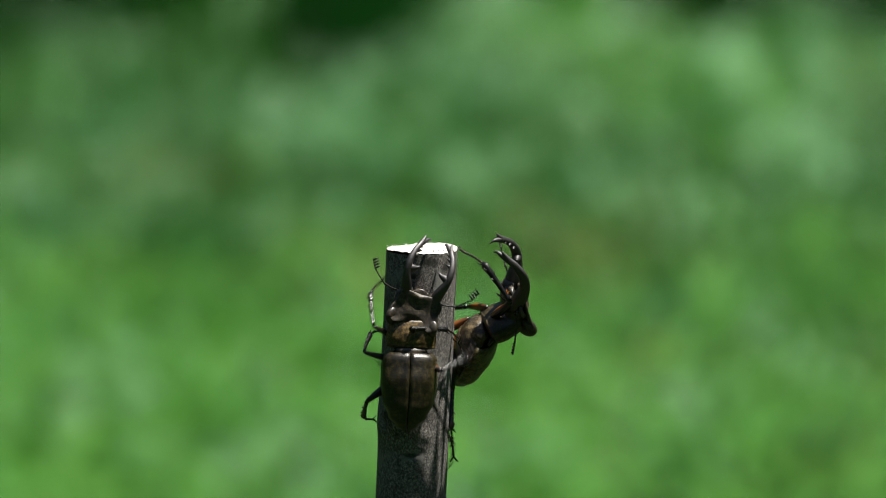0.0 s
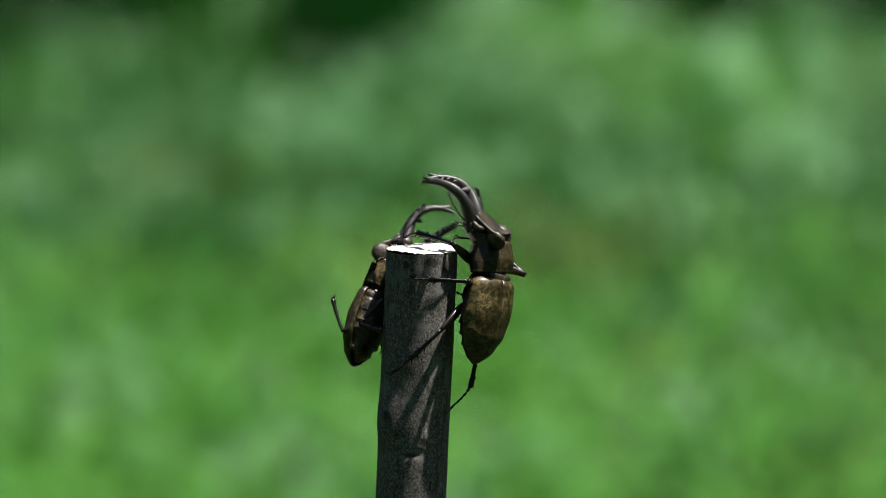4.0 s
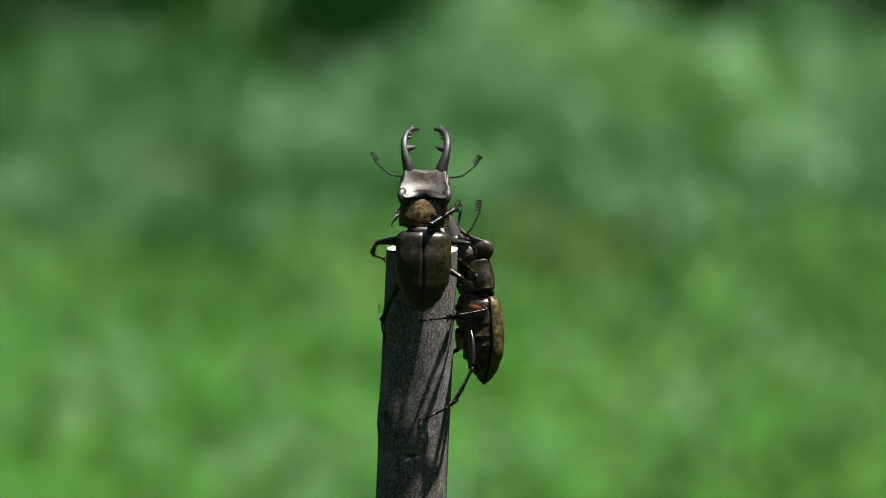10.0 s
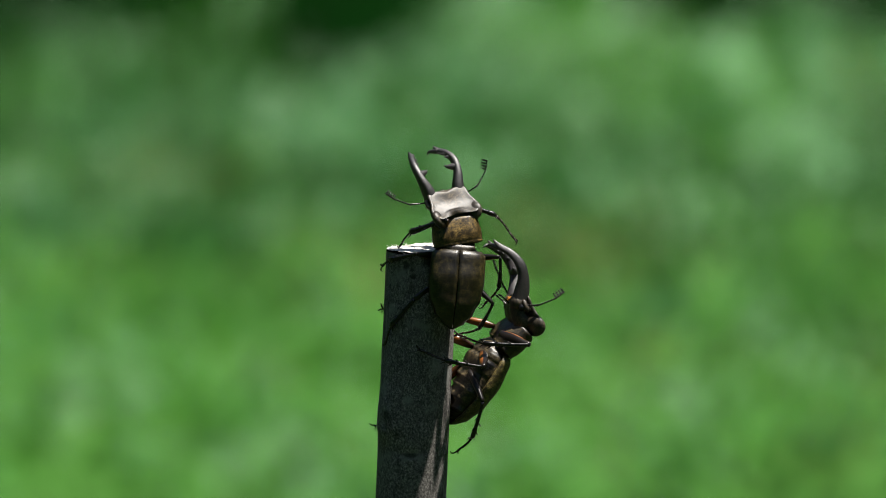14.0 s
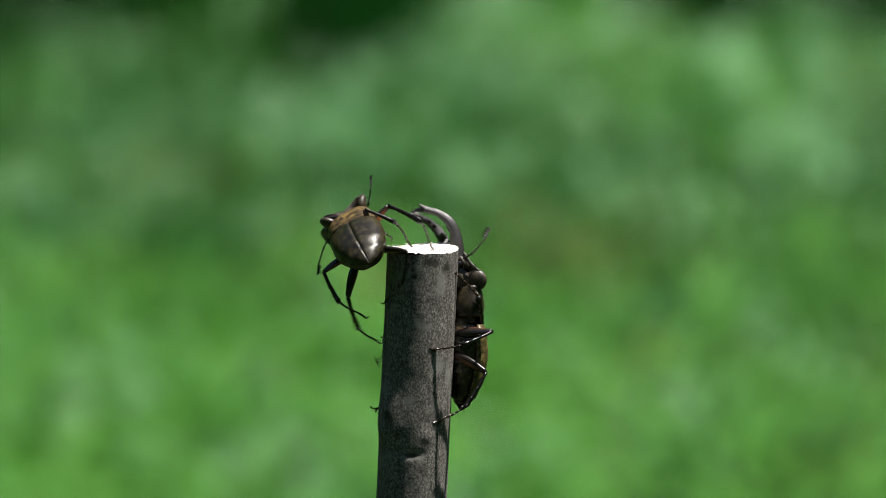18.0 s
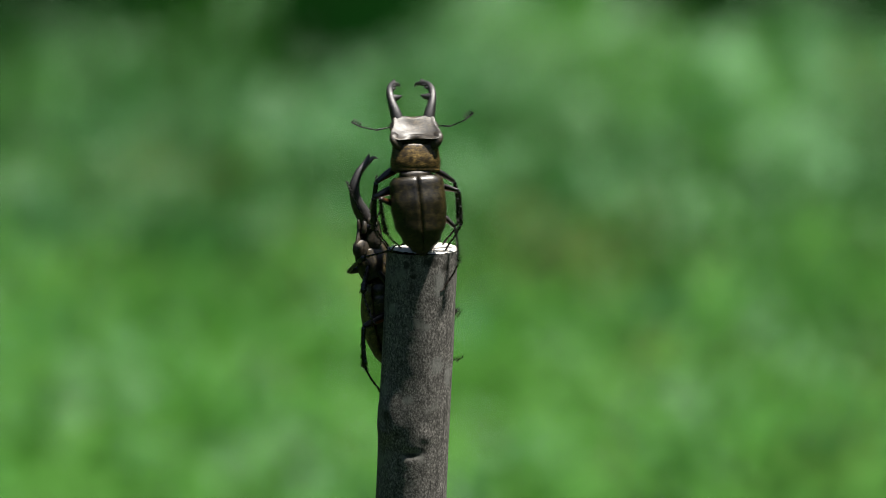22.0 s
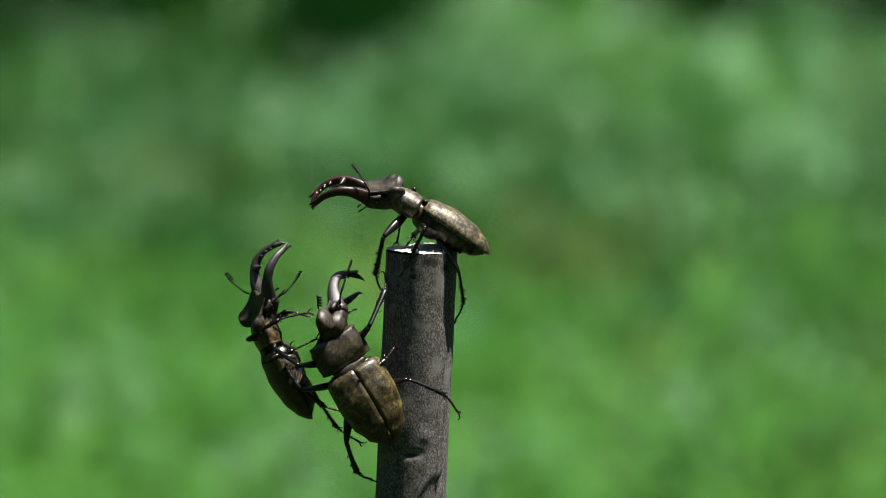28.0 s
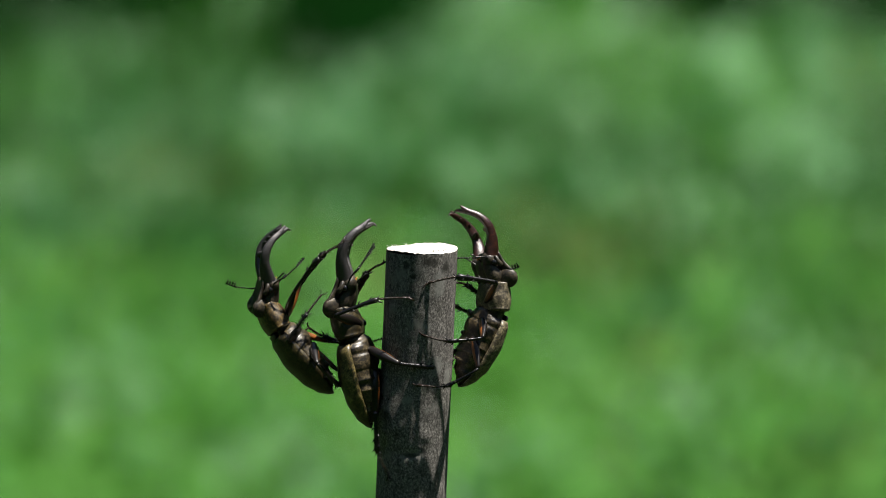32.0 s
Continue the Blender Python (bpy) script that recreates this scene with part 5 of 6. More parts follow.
    hold(first, 24.80, (-50.9, 2.0, -47.1), (-30.5, -0.8, -66.4), (-57.7, 3.2, -38.4), (-67.2, 6.7, -13.2), (-0.70, -0.25, -0.67), (-0.70, -0.25, -0.67),
         ((-58.6, 27.9, -29.5), (-13.5, 5.5, -47.2), (-13.4, 7.0, -63.1), (-53.3, -14.5, -19.4), (-13.8, -3.8, -38.9), (-13.3, -6.6, -55.8)))
    hold(first, 25.00, (-50.0, 0.0, -51.3), (-26.3, -2.0, -66.8), (-59.3, 1.0, -43.1), (-66.7, 5.0, -14.7), (-0.70, -0.20, -0.67), (-0.75, -0.20, -0.50),
         ((-49.6, -0.0, -44.4), (-13.8, 4.9, -47.5), (-15.5, -0.0, -65.8), (-39.8, -5.0, -39.5), (-41.4, -6.0, -49.5), (-4.4, -12.4, -63.8)),
         ((0.37, 0.00, 0.93), (0.38, 0.00, 0.92)))
    hold(first, 25.50, (-49.2, 0.0, -51.7), (-25.9, -2.0, -66.6), (-57.6, 1.0, -43.1), (-65.9, 5.0, -15.1), (-0.70, -0.20, -0.67), (-0.75, -0.20, -0.50),
         ((-58.0, 26.0, -28.9), (-13.7, 5.0, -46.6), (-15.5, -0.0, -65.8), (-39.8, -5.0, -39.5), (-41.4, -6.0, -49.5), (-4.4, -12.4, -63.8)),
         ((0.37, 0.00, 0.93), (0.38, 0.00, 0.92)))
    hold(first, 27.50, (-50.6, -0.0, -40.3), (-34.0, -3.2, -62.8), (-55.9, 1.4, -30.6), (-58.5, 5.1, -3.8), (-0.85, -0.25, -0.37), (-0.85, -0.25, -0.37),
         ((-40.5, -0.0, -24.1), (-13.5, 5.0, -42.3), (-14.1, 5.7, -61.0), (-39.5, -0.0, -22.0), (-13.4, -4.4, -33.4), (-21.5, -0.0, -56.6)))
    hold(first, 28.00, (-53.6, 0.0, -36.2), (-37.9, -3.0, -61.2), (-57.2, 2.0, -26.8), (-48.9, 5.0, 2.7), (-0.90, -0.20, -0.26), (-0.95, -0.35, 0.00),
         ((-40.5, -0.0, -24.1), (-47.0, 31.4, -41.7), (-17.5, -0.1, -74.9), (-39.7, -8.0, -21.4), (-37.3, -8.0, -30.9), (-28.3, -5.0, -57.4)),
         ((-0.83, 0.00, 0.55), (0.67, 0.00, 0.74)))
    hold(first, 29.00, (-52.4, 0.0, -36.2), (-36.7, -3.0, -60.5), (-56.4, 2.0, -26.6), (-48.1, 5.0, 2.1), (-0.90, -0.20, -0.26), (-0.95, -0.35, 0.00),
         ((-37.5, -0.0, -22.0), (-13.4, 4.9, -39.6), (-17.5, -0.1, -74.9), (-38.9, -8.0, -21.8), (-35.3, -8.0, -30.9), (-25.5, -5.0, -56.9)),
         ((-0.83, 0.00, 0.55), (0.67, 0.00, 0.74)))
    hold(first, 30.00, (-47.9, 0.0, -31.8), (-35.3, -3.0, -55.3), (-47.7, 2.0, -20.3), (-33.5, 5.0, 6.0), (-1.00, -0.20, -0.06), (-0.97, -0.10, -0.20),
         ((-27.4, -0.0, -20.0), (-13.1, 5.0, -34.2), (-32.6, -0.1, -77.0), (-28.1, -8.0, -17.2), (-26.9, -8.0, -31.3), (-32.5, -6.0, -75.5)),
         ((-0.83, 0.00, 0.55), (0.96, 0.00, 0.29)))
    hold(first, 31.00, (-54.7, 0.0, -27.3), (-44.3, -4.0, -49.4), (-55.1, 2.0, -17.7), (-41.5, 5.0, 4.6), (-1.00, -0.12, -0.07), (-0.95, -0.05, 0.00),
         ((-37.5, -0.0, -20.0), (-49.5, 31.3, -31.0), (-23.6, -0.0, -66.8), (-36.7, -8.0, -19.8), (-38.1, -8.0, -21.2), (-24.5, -6.0, -65.7)),
         ((0.60, 0.00, 0.80), (0.89, 0.00, 0.45)))
    hold(first, 31.50, (-51.9, -0.0, -31.8), (-32.2, -2.8, -51.6), (-55.4, 1.5, -21.3), (-51.4, 5.2, 5.3), (-0.85, -0.27, -0.47), (-0.85, -0.27, -0.47),
         ((-33.4, -0.0, 0.2), (-45.9, 31.5, -33.7), (-9.4, -10.4, -52.8), (-29.4, -0.0, -13.9), (-13.0, -4.1, -23.3), (-25.5, -0.0, -52.5)))
    hold(first, 32.00, (-50.3, 0.0, -30.2), (-30.7, -3.0, -51.2), (-56.0, 2.0, -20.5), (-48.5, 5.0, 10.4), (-0.85, -0.25, -0.46), (-0.97, -0.15, -0.10),
         ((-26.4, -0.0, 1.8), (-13.1, 4.9, -32.5), (-9.4, -10.4, -53.2), (-27.2, -8.0, 4.1), (-35.3, -8.0, -14.8), (-25.5, -0.0, -50.5)),
         ((-1.00, 0.00, 0.00), (0.75, 0.00, 0.66)))
    hold(second, 0.00, (22.3, 4.0, -29.8), (11.9, 26.0, -51.2), (33.5, 5.0, -24.4), (27.3, -10.0, 2.0), (0.60, 0.31, -0.70), (1.00, 0.15, 0.05),
         ((13.0, 0.0, 0.0), (12.6, -10.0, -31.2), (11.2, 0.0, -80.7), (-9.5, 9.3, -25.5), (-15.9, 0.0, -41.9), (-16.8, 0.0, -61.1)),
         ((-0.06, 0.00, -1.00), (-0.20, 0.00, 0.98)))
    hold(second, 0.60, (22.3, 3.9, -28.3), (10.6, 28.2, -44.3), (33.7, 4.6, -23.5), (29.9, -6.8, 4.2), (0.60, 0.31, -0.70), (1.00, 0.02, 0.15),
         ((13.6, 0.0, -0.8), (12.6, -0.0, -30.2), (10.6, -0.1, -77.0), (10.7, 5.7, -12.1), (9.3, 7.7, -13.8), (3.1, 11.8, -27.3)))
    hold(second, 1.00, (21.5, 4.0, -27.5), (11.3, 26.0, -48.7), (31.9, 5.0, -21.6), (27.2, -16.0, 0.4), (0.60, 0.31, -0.70), (1.00, 0.15, 0.05),
         ((10.2, 0.0, 0.6), (2.2, -11.9, -31.7), (11.6, 0.0, -76.0), (10.8, 5.7, -10.0), (9.5, 7.6, -11.2), (-22.7, 0.0, -39.1)),
         ((0.53, 0.00, -0.85), (-0.37, 0.00, 0.93)))
    hold(second, 1.30, (23.1, 0.0, -23.0), (6.9, -6.8, -49.1), (32.9, 1.0, -15.7), (28.2, 5.2, 13.9), (0.70, 0.27, -0.59), (1.00, 0.02, 0.15),
         ((11.4, -4.1, -11.2), (8.9, -7.8, -22.3), (3.7, -11.2, -42.6), (10.6, 6.3, -6.5), (5.7, 10.7, -20.3), (-2.9, 12.6, -40.8)))
    hold(second, 1.50, (23.0, -0.0, -27.1), (11.8, -4.1, -56.1), (26.7, 1.6, -15.4), (21.7, 5.8, 14.2), (0.85, 0.26, -0.34), (0.85, 0.26, -0.34),
         ((-1.3, -12.4, -0.1), (4.6, -10.9, -34.5), (0.6, -12.1, -48.4), (9.3, 7.9, -11.9), (6.4, 10.0, -26.8), (2.2, 11.8, -48.9)))
    hold(second, 1.70, (26.2, -2.0, -21.5), (13.4, -6.0, -49.9), (32.1, -0.5, -10.7), (27.0, 3.7, 18.8), (0.90, -0.28, -0.16), (0.90, -0.28, -0.16),
         ((-1.3, -12.4, -0.1), (7.6, -9.4, -17.0), (0.6, -12.1, -48.4), (10.7, 5.8, -9.7), (9.0, 7.5, -25.2), (7.3, 8.3, -46.4)))
    hold(second, 2.00, (22.9, -11.0, -16.3), (5.0, -19.0, -43.6), (34.1, -9.0, -6.6), (37.1, -4.0, 26.5), (0.75, -0.60, -0.40), (1.00, 0.00, 0.02),
         ((12.2, -10.0, 20.7), (-13.0, -1.0, -11.8), (-9.8, -10.1, -51.4), (12.2, 0.0, -4.8), (11.8, 1.2, -13.7), (8.6, 7.3, -33.3)),
         ((-0.41, 0.00, 0.91), (-0.20, 0.00, 0.98)))
    hold(second, 2.50, (26.6, -5.9, -11.1), (14.9, -10.0, -39.8), (30.7, -4.3, 0.5), (22.5, -0.3, 29.3), (0.55, -0.82, -0.09), (1.00, -0.18, 0.13),
         ((12.0, -3.8, 0.8), (8.6, -8.9, -6.4), (0.7, -12.4, -29.2), (12.1, 3.3, -2.2), (11.2, 3.7, -19.3), (10.3, 3.1, -40.6)))
    hold(second, 3.00, (28.6, -4.0, -11.5), (18.2, -8.0, -41.0), (34.4, -2.0, -1.5), (24.1, -13.0, 19.6), (0.80, -0.55, 0.00), (0.82, -0.55, 0.05),
         ((-4.7, 10.2, 0.8), (-6.9, -10.6, -7.3), (-11.8, -7.7, -41.5), (13.0, 5.0, -2.5), (12.6, 6.0, -23.0), (10.6, 4.0, -69.1)),
         ((-0.06, 0.50, 1.00), (-0.32, 0.50, 0.95)))
    hold(second, 3.50, (26.6, -4.0, -9.3), (17.4, -8.1, -39.0), (29.6, -2.3, 2.6), (9.1, 0.8, 24.7), (0.75, -0.64, 0.09), (0.80, -0.03, 0.51),
         ((-4.5, 11.8, 0.8), (-6.3, -10.9, -6.9), (-11.4, -8.2, -42.0), (11.7, 4.7, 0.8), (10.7, 5.2, -16.1), (10.6, -0.0, -66.8)))
    hold(second, 4.50, (23.6, -3.0, -9.5), (22.6, -7.3, -40.5), (20.3, -1.3, 2.4), (-4.8, 1.1, 19.1), (0.85, -0.48, 0.17), (0.50, -0.19, 0.83),
         ((-8.6, 9.2, 0.8), (-4.3, -11.9, -14.2), (-5.4, -12.1, -48.4), (10.2, 7.5, 0.8), (10.0, 6.7, -15.1), (10.6, -0.0, -66.8)))
    hold(second, 5.50, (20.6, -2.0, -11.8), (26.8, -6.0, -45.0), (16.2, -1.0, -1.7), (-15.8, 0.0, 10.5), (0.94, 0.38, 0.10), (0.20, 0.25, 1.00),
         ((-13.6, -4.0, -0.6), (-1.7, -12.5, -18.1), (-0.4, -12.4, -49.8), (-9.2, 19.0, 0.8), (11.2, 6.0, -38.8), (10.6, 3.0, -74.1)),
         ((-1.00, 0.00, 0.05), (-0.60, 0.00, 0.80)))
    hold(second, 6.00, (20.6, -2.0, -11.8), (26.8, -6.0, -45.0), (16.2, -1.0, -1.7), (-15.8, 0.0, 10.5), (0.94, 0.38, 0.10), (0.20, 0.25, 1.00),
         ((-13.6, -4.0, -0.6), (-1.7, -12.5, -18.1), (-0.4, -12.4, -49.8), (-9.2, 19.0, 0.8), (11.2, 6.0, -38.8), (10.6, 3.0, -74.1)),
         ((-1.00, 0.00, 0.05), (-0.60, 0.00, 0.80)))
    hold(second, 7.00, (20.6, -2.0, -11.8), (26.8, -6.0, -45.0), (16.2, -1.0, -1.7), (-15.8, 0.0, 10.5), (0.94, 0.38, 0.10), (0.20, 0.25, 1.00),
         ((-13.6, -4.0, -0.6), (-4.9, -11.8, -19.4), (-1.0, -12.4, -49.8), (-9.2, 19.0, 0.8), (11.2, 6.0, -38.8), (11.8, 3.0, -57.5)),
         ((-0.48, 0.00, 0.88), (-0.60, 0.00, 0.80)))
    hold(second, 8.00, (20.0, -2.0, -12.4), (26.2, -6.0, -45.6), (15.6, -1.0, -2.3), (-16.4, 0.0, 9.9), (0.94, 0.38, 0.10), (0.20, 0.45, 0.85),
         ((-14.2, -4.0, -0.6), (-0.4, -12.5, -15.5), (-2.4, -12.5, -48.8), (-9.2, 19.0, 0.8), (11.2, 6.0, -38.8), (11.8, 3.0, -74.5)),
         ((-1.00, 0.00, -0.02), (-0.60, 0.00, 0.80)))
    hold(second, 8.50, (21.2, -0.0, -11.3), (28.8, -4.2, -41.4), (15.7, 1.5, -0.3), (-13.1, 2.8, 8.8), (0.95, 0.30, 0.11), (0.25, 0.04, 1.00),
         ((-0.4, 7.3, 0.8), (-1.0, -12.4, -15.7), (8.1, -8.0, -36.0), (-9.4, 8.4, 0.8), (6.8, 10.0, -19.4), (10.6, -0.1, -72.9)))
    hold(second, 9.00, (21.2, 4.0, -14.1), (30.5, 0.0, -47.4), (17.4, 5.0, -4.6), (-19.1, 7.0, 5.7), (0.93, 0.38, 0.16), (0.25, 0.45, 0.85),
         ((1.6, -12.4, 1.9), (5.8, -10.5, -21.9), (11.2, -3.0, -59.1), (-9.4, 8.4, 0.8), (11.4, 5.0, -35.4), (8.6, 6.1, -49.9)),
         ((0.20, 0.00, 0.98), (-0.32, 0.00, 0.95)))
    hold(second, 9.50, (21.7, 5.9, -14.8), (27.5, 1.6, -45.3), (18.9, 7.6, -2.8), (-8.7, 9.3, 9.4), (0.93, 0.38, 0.10), (0.50, -0.09, 0.82),
         ((10.8, -6.3, -1.4), (-0.4, -12.4, -23.2), (1.6, -11.6, -58.6), (5.7, 11.1, -4.9), (6.0, 10.4, -21.7), (7.6, 8.1, -44.8)))
    hold(second, 10.00, (19.9, 6.0, -17.5), (21.7, 1.0, -52.3), (18.3, 8.0, -6.2), (-11.1, 12.0, 14.4), (0.90, 0.45, 0.03), (0.50, 0.45, 0.72),
         ((10.6, 0.0, -2.2), (-0.8, -12.5, -23.6), (1.0, -11.9, -59.0), (-11.5, 5.6, -6.7), (-15.0, 0.0, -21.0), (-9.6, 10.1, -46.0)),
         ((0.51, 0.00, 0.86), (0.27, 0.00, 0.96)))
    hold(second, 10.50, (22.3, 5.9, -18.9), (23.0, 1.6, -49.9), (20.8, 7.6, -6.7), (5.8, 11.3, 19.3), (1.00, 0.15, -0.02), (0.70, -0.11, 0.62),
         ((11.2, -5.4, -3.7), (-0.4, -12.4, -23.6), (1.6, -11.6, -59.0), (5.6, 11.1, -8.1), (5.2, 10.9, -24.3), (6.2, 9.4, -47.8)))
    hold(second, 11.00, (20.7, 10.0, -30.7), (10.6, 6.0, -59.7), (25.5, 11.0, -19.7), (23.7, 14.0, 14.1), (0.75, 0.50, -0.40), (0.45, 0.85, -0.05),
         ((10.6, -0.0, 4.2), (9.9, -5.6, -30.0), (1.0, -11.9, -60.6), (-14.3, 0.0, -6.3), (-15.7, 0.0, -36.2), (-16.8, 0.0, -61.1)),
         ((-0.68, 0.00, 0.74), (0.37, 0.00, 0.93)))
    hold(second, 11.50, (25.7, 9.9, -31.7), (12.1, 5.9, -59.6), (31.3, 11.4, -20.7), (28.9, 15.6, 9.1), (0.80, 0.33, -0.55), (0.90, 0.33, -0.15),
         ((11.7, -1.7, -16.3), (10.3, -4.5, -31.0), (4.6, -9.9, -67.0), (-18.4, -0.3, -20.0), (-16.5, -0.0, -37.3), (-18.5, -0.0, -50.5)))
    hold(second, 12.00, (26.7, 8.0, -37.9), (10.0, 4.0, -58.1), (36.2, 9.0, -31.2), (45.6, -2.0, -14.7), (0.65, 0.26, -0.64), (0.60, 0.10, -0.75),
         ((26.6, -0.0, -20.0), (-1.4, -12.4, -38.3), (10.2, 0.0, -67.2), (-13.8, -0.0, -21.0), (-13.8, 0.0, -21.0), (-16.4, 0.0, -52.5)),
         ((0.89, 0.00, -0.45), (0.20, 0.00, -0.98)))
    hold(second, 12.50, (29.1, 7.9, -34.5), (9.7, 4.5, -58.8), (38.6, 9.0, -26.5), (51.1, 12.8, 0.8), (0.60, 0.31, -0.70), (0.85, 0.30, -0.35),
         ((11.4, -2.1, -22.1), (-1.4, -12.4, -38.3), (5.6, -8.9, -71.3), (-13.8, -0.0, -21.0), (6.6, 9.8, -29.0), (-18.5, -0.0, -51.5)))
    hold(second, 13.00, (25.1, 6.0, -34.0), (8.6, 2.0, -58.6), (34.4, 7.0, -28.4), (30.7, 6.0, -0.6), (0.60, 0.31, -0.70), (1.00, 0.02, 0.10),
         ((10.6, -3.6, -29.6), (-1.0, -12.5, -33.2), (11.8, 0.0, -72.9), (-13.8, -0.0, -21.0), (-15.0, 0.0, -21.0), (-16.4, 0.0, -52.5)),
         ((-0.89, 0.00, 0.45), (-0.32, 0.00, 0.95)))
    hold(second, 13.50, (27.1, 5.9, -35.6), (9.7, 2.3, -61.4), (35.6, 7.2, -26.6), (28.7, 11.3, 2.6), (0.65, 0.26, -0.64), (1.00, 0.02, 0.15),
         ((11.3, -2.8, -21.7), (-1.4, -12.4, -33.3), (7.6, -5.2, -81.1), (9.7, 6.9, -18.3), (6.2, 10.0, -31.7), (-18.5, -0.0, -52.9)))
    hold(second, 14.00, (26.7, 6.0, -36.8), (10.0, 2.0, -61.8), (36.4, 7.0, -28.8), (23.5, 10.0, 3.3), (0.65, 0.26, -0.64), (0.95, 0.20, 0.20),
         ((11.8, 0.0, -30.2), (-1.4, -12.5, -33.8), (12.2, 0.0, -72.9), (-14.4, -0.0, -21.0), (-15.0, 0.0, -21.0), (-16.9, 0.0, -63.7)),
         ((0.96, 0.00, 0.27), (-0.37, 0.00, 0.93)))
    hold(second, 14.50, (28.3, 4.9, -33.0), (12.3, 1.2, -59.6), (34.8, 6.4, -22.5), (28.0, 10.5, 6.7), (0.75, 0.13, -0.52), (0.95, 0.13, 0.23),
         ((11.4, -3.1, -16.5), (-1.4, -12.4, -33.3), (6.6, -7.0, -81.8), (9.5, 7.3, -17.2), (6.9, 9.5, -31.3), (2.6, 11.6, -51.6)))
    hold(second, 15.50, (23.7, 3.9, -30.8), (12.2, -0.1, -59.6), (28.6, 5.5, -19.5), (19.0, 9.5, 8.9), (0.85, -0.14, -0.28), (0.85, -0.26, 0.34),
         ((11.4, -3.8, -12.5), (-11.4, -8.2, -39.0), (5.6, -8.2, -81.6), (8.7, 8.2, -17.6), (6.4, 9.8, -33.5), (3.7, 10.9, -55.2)))
    hold(second, 16.50, (22.3, 3.0, -30.6), (13.9, -1.2, -60.5), (26.0, 4.6, -18.9), (13.4, 8.4, 8.4), (0.90, -0.36, -0.05), (0.75, -0.44, 0.47),
         ((-8.3, -9.6, -10.5), (-13.4, -5.0, -39.5), (5.6, -8.2, -81.6), (8.8, 8.0, -18.9), (7.1, 9.0, -35.6), (5.8, 9.3, -58.0)))
    hold(second, 17.00, (22.7, 3.0, -33.1), (14.2, -1.0, -59.5), (25.3, 4.0, -20.6), (7.4, 8.0, 10.0), (0.90, -0.36, -0.05), (0.80, -0.30, 0.50),
         ((-5.9, -11.3, -14.7), (-12.6, -6.4, -39.7), (10.6, -3.0, -72.4), (14.2, 6.0, -12.8), (-13.4, 0.0, -11.9), (-14.2, 0.0, -21.2)),
         ((-0.71, 0.00, -0.71), (-0.20, 0.00, 0.98)))
    hold(second, 17.50, (21.1, 4.9, -30.9), (15.1, 0.7, -61.4), (23.8, 6.6, -18.9), (13.3, 10.6, 9.1), (0.90, -0.40, 0.01), (0.85, -0.24, 0.44),
         ((11.8, -2.2, -13.2), (-13.4, -5.0, -39.5), (0.6, -11.9, -68.7), (8.2, 8.8, -19.3), (6.7, 9.4, -36.3), (5.7, 9.4, -59.2)))
    hold(second, 18.00, (15.5, 8.0, -26.9), (13.0, 5.0, -60.3), (15.0, 10.0, -14.4), (-1.9, 15.0, 11.5), (0.85, 0.45, 0.00), (0.70, 0.40, 0.60),
         ((11.6, -3.7, -7.8), (3.2, -11.5, -34.4), (5.0, -9.8, -60.4), (-13.9, 2.2, -32.5), (-15.9, 0.0, -40.3), (-16.7, 0.0, -57.6)),
         ((0.71, 0.00, 0.71), (0.16, 0.00, 0.99)))
    hold(second, 18.50, (11.8, 15.0, -29.2), (11.0, 11.0, -60.3), (5.0, 18.0, -17.4), (-9.6, 20.0, 15.3), (0.78, 0.60, 0.00), (0.45, 0.85, 0.20),
         ((11.9, 0.8, -13.5), (10.7, -3.6, -29.8), (4.6, -10.4, -50.7), (-13.9, 2.2, -32.5), (-2.2, 12.6, -32.7), (-17.5, -0.0, -56.2)),
         ((-0.71, 0.30, -0.71), (-0.60, 0.30, -0.80)))
    hold(second, 19.00, (10.0, 14.0, -28.7), (10.6, 10.0, -58.5), (4.2, 18.0, -17.4), (-8.4, 20.0, 14.5), (0.75, 0.62, 0.00), (0.45, 0.85, 0.20),
         ((13.0, 0.0, -14.4), (11.8, 0.0, -24.1), (4.4, -10.5, -50.1), (-12.7, 4.9, -25.8), (-15.1, 0.0, -33.8), (-16.8, 0.0, -59.6)),
         ((-0.71, 0.30, -0.71), (-0.60, 0.30, -0.80)))
    hold(second, 20.00, (2.1, 17.0, -29.2), (11.8, 12.0, -57.4), (-4.7, 19.0, -18.8), (-6.8, 22.0, 15.1), (0.35, 0.93, 0.05), (0.10, 0.95, 0.20),
         ((13.4, 0.0, -14.4), (13.6, 0.0, -23.1), (5.2, -10.0, -50.4), (-13.1, 3.6, -23.8), (-15.1, 0.0, -36.7), (-17.1, 0.0, -68.0)),
         ((0.16, 0.00, 0.99), (0.08, 0.00, 1.00)))
    hold(second, 20.50, (-4.5, 20.8, -29.4), (-0.3, 17.5, -60.3), (-10.4, 22.3, -18.4), (-24.5, 26.0, 8.1), (-0.10, 0.97, 0.07), (-0.10, 0.97, 0.07),
         ((1.1, 12.5, -9.0), (12.6, -0.3, -21.0), (10.6, -0.0, -52.5), (-11.4, -6.9, -19.0), (-14.5, -0.0, -36.2), (-19.5, -0.0, -66.8)))
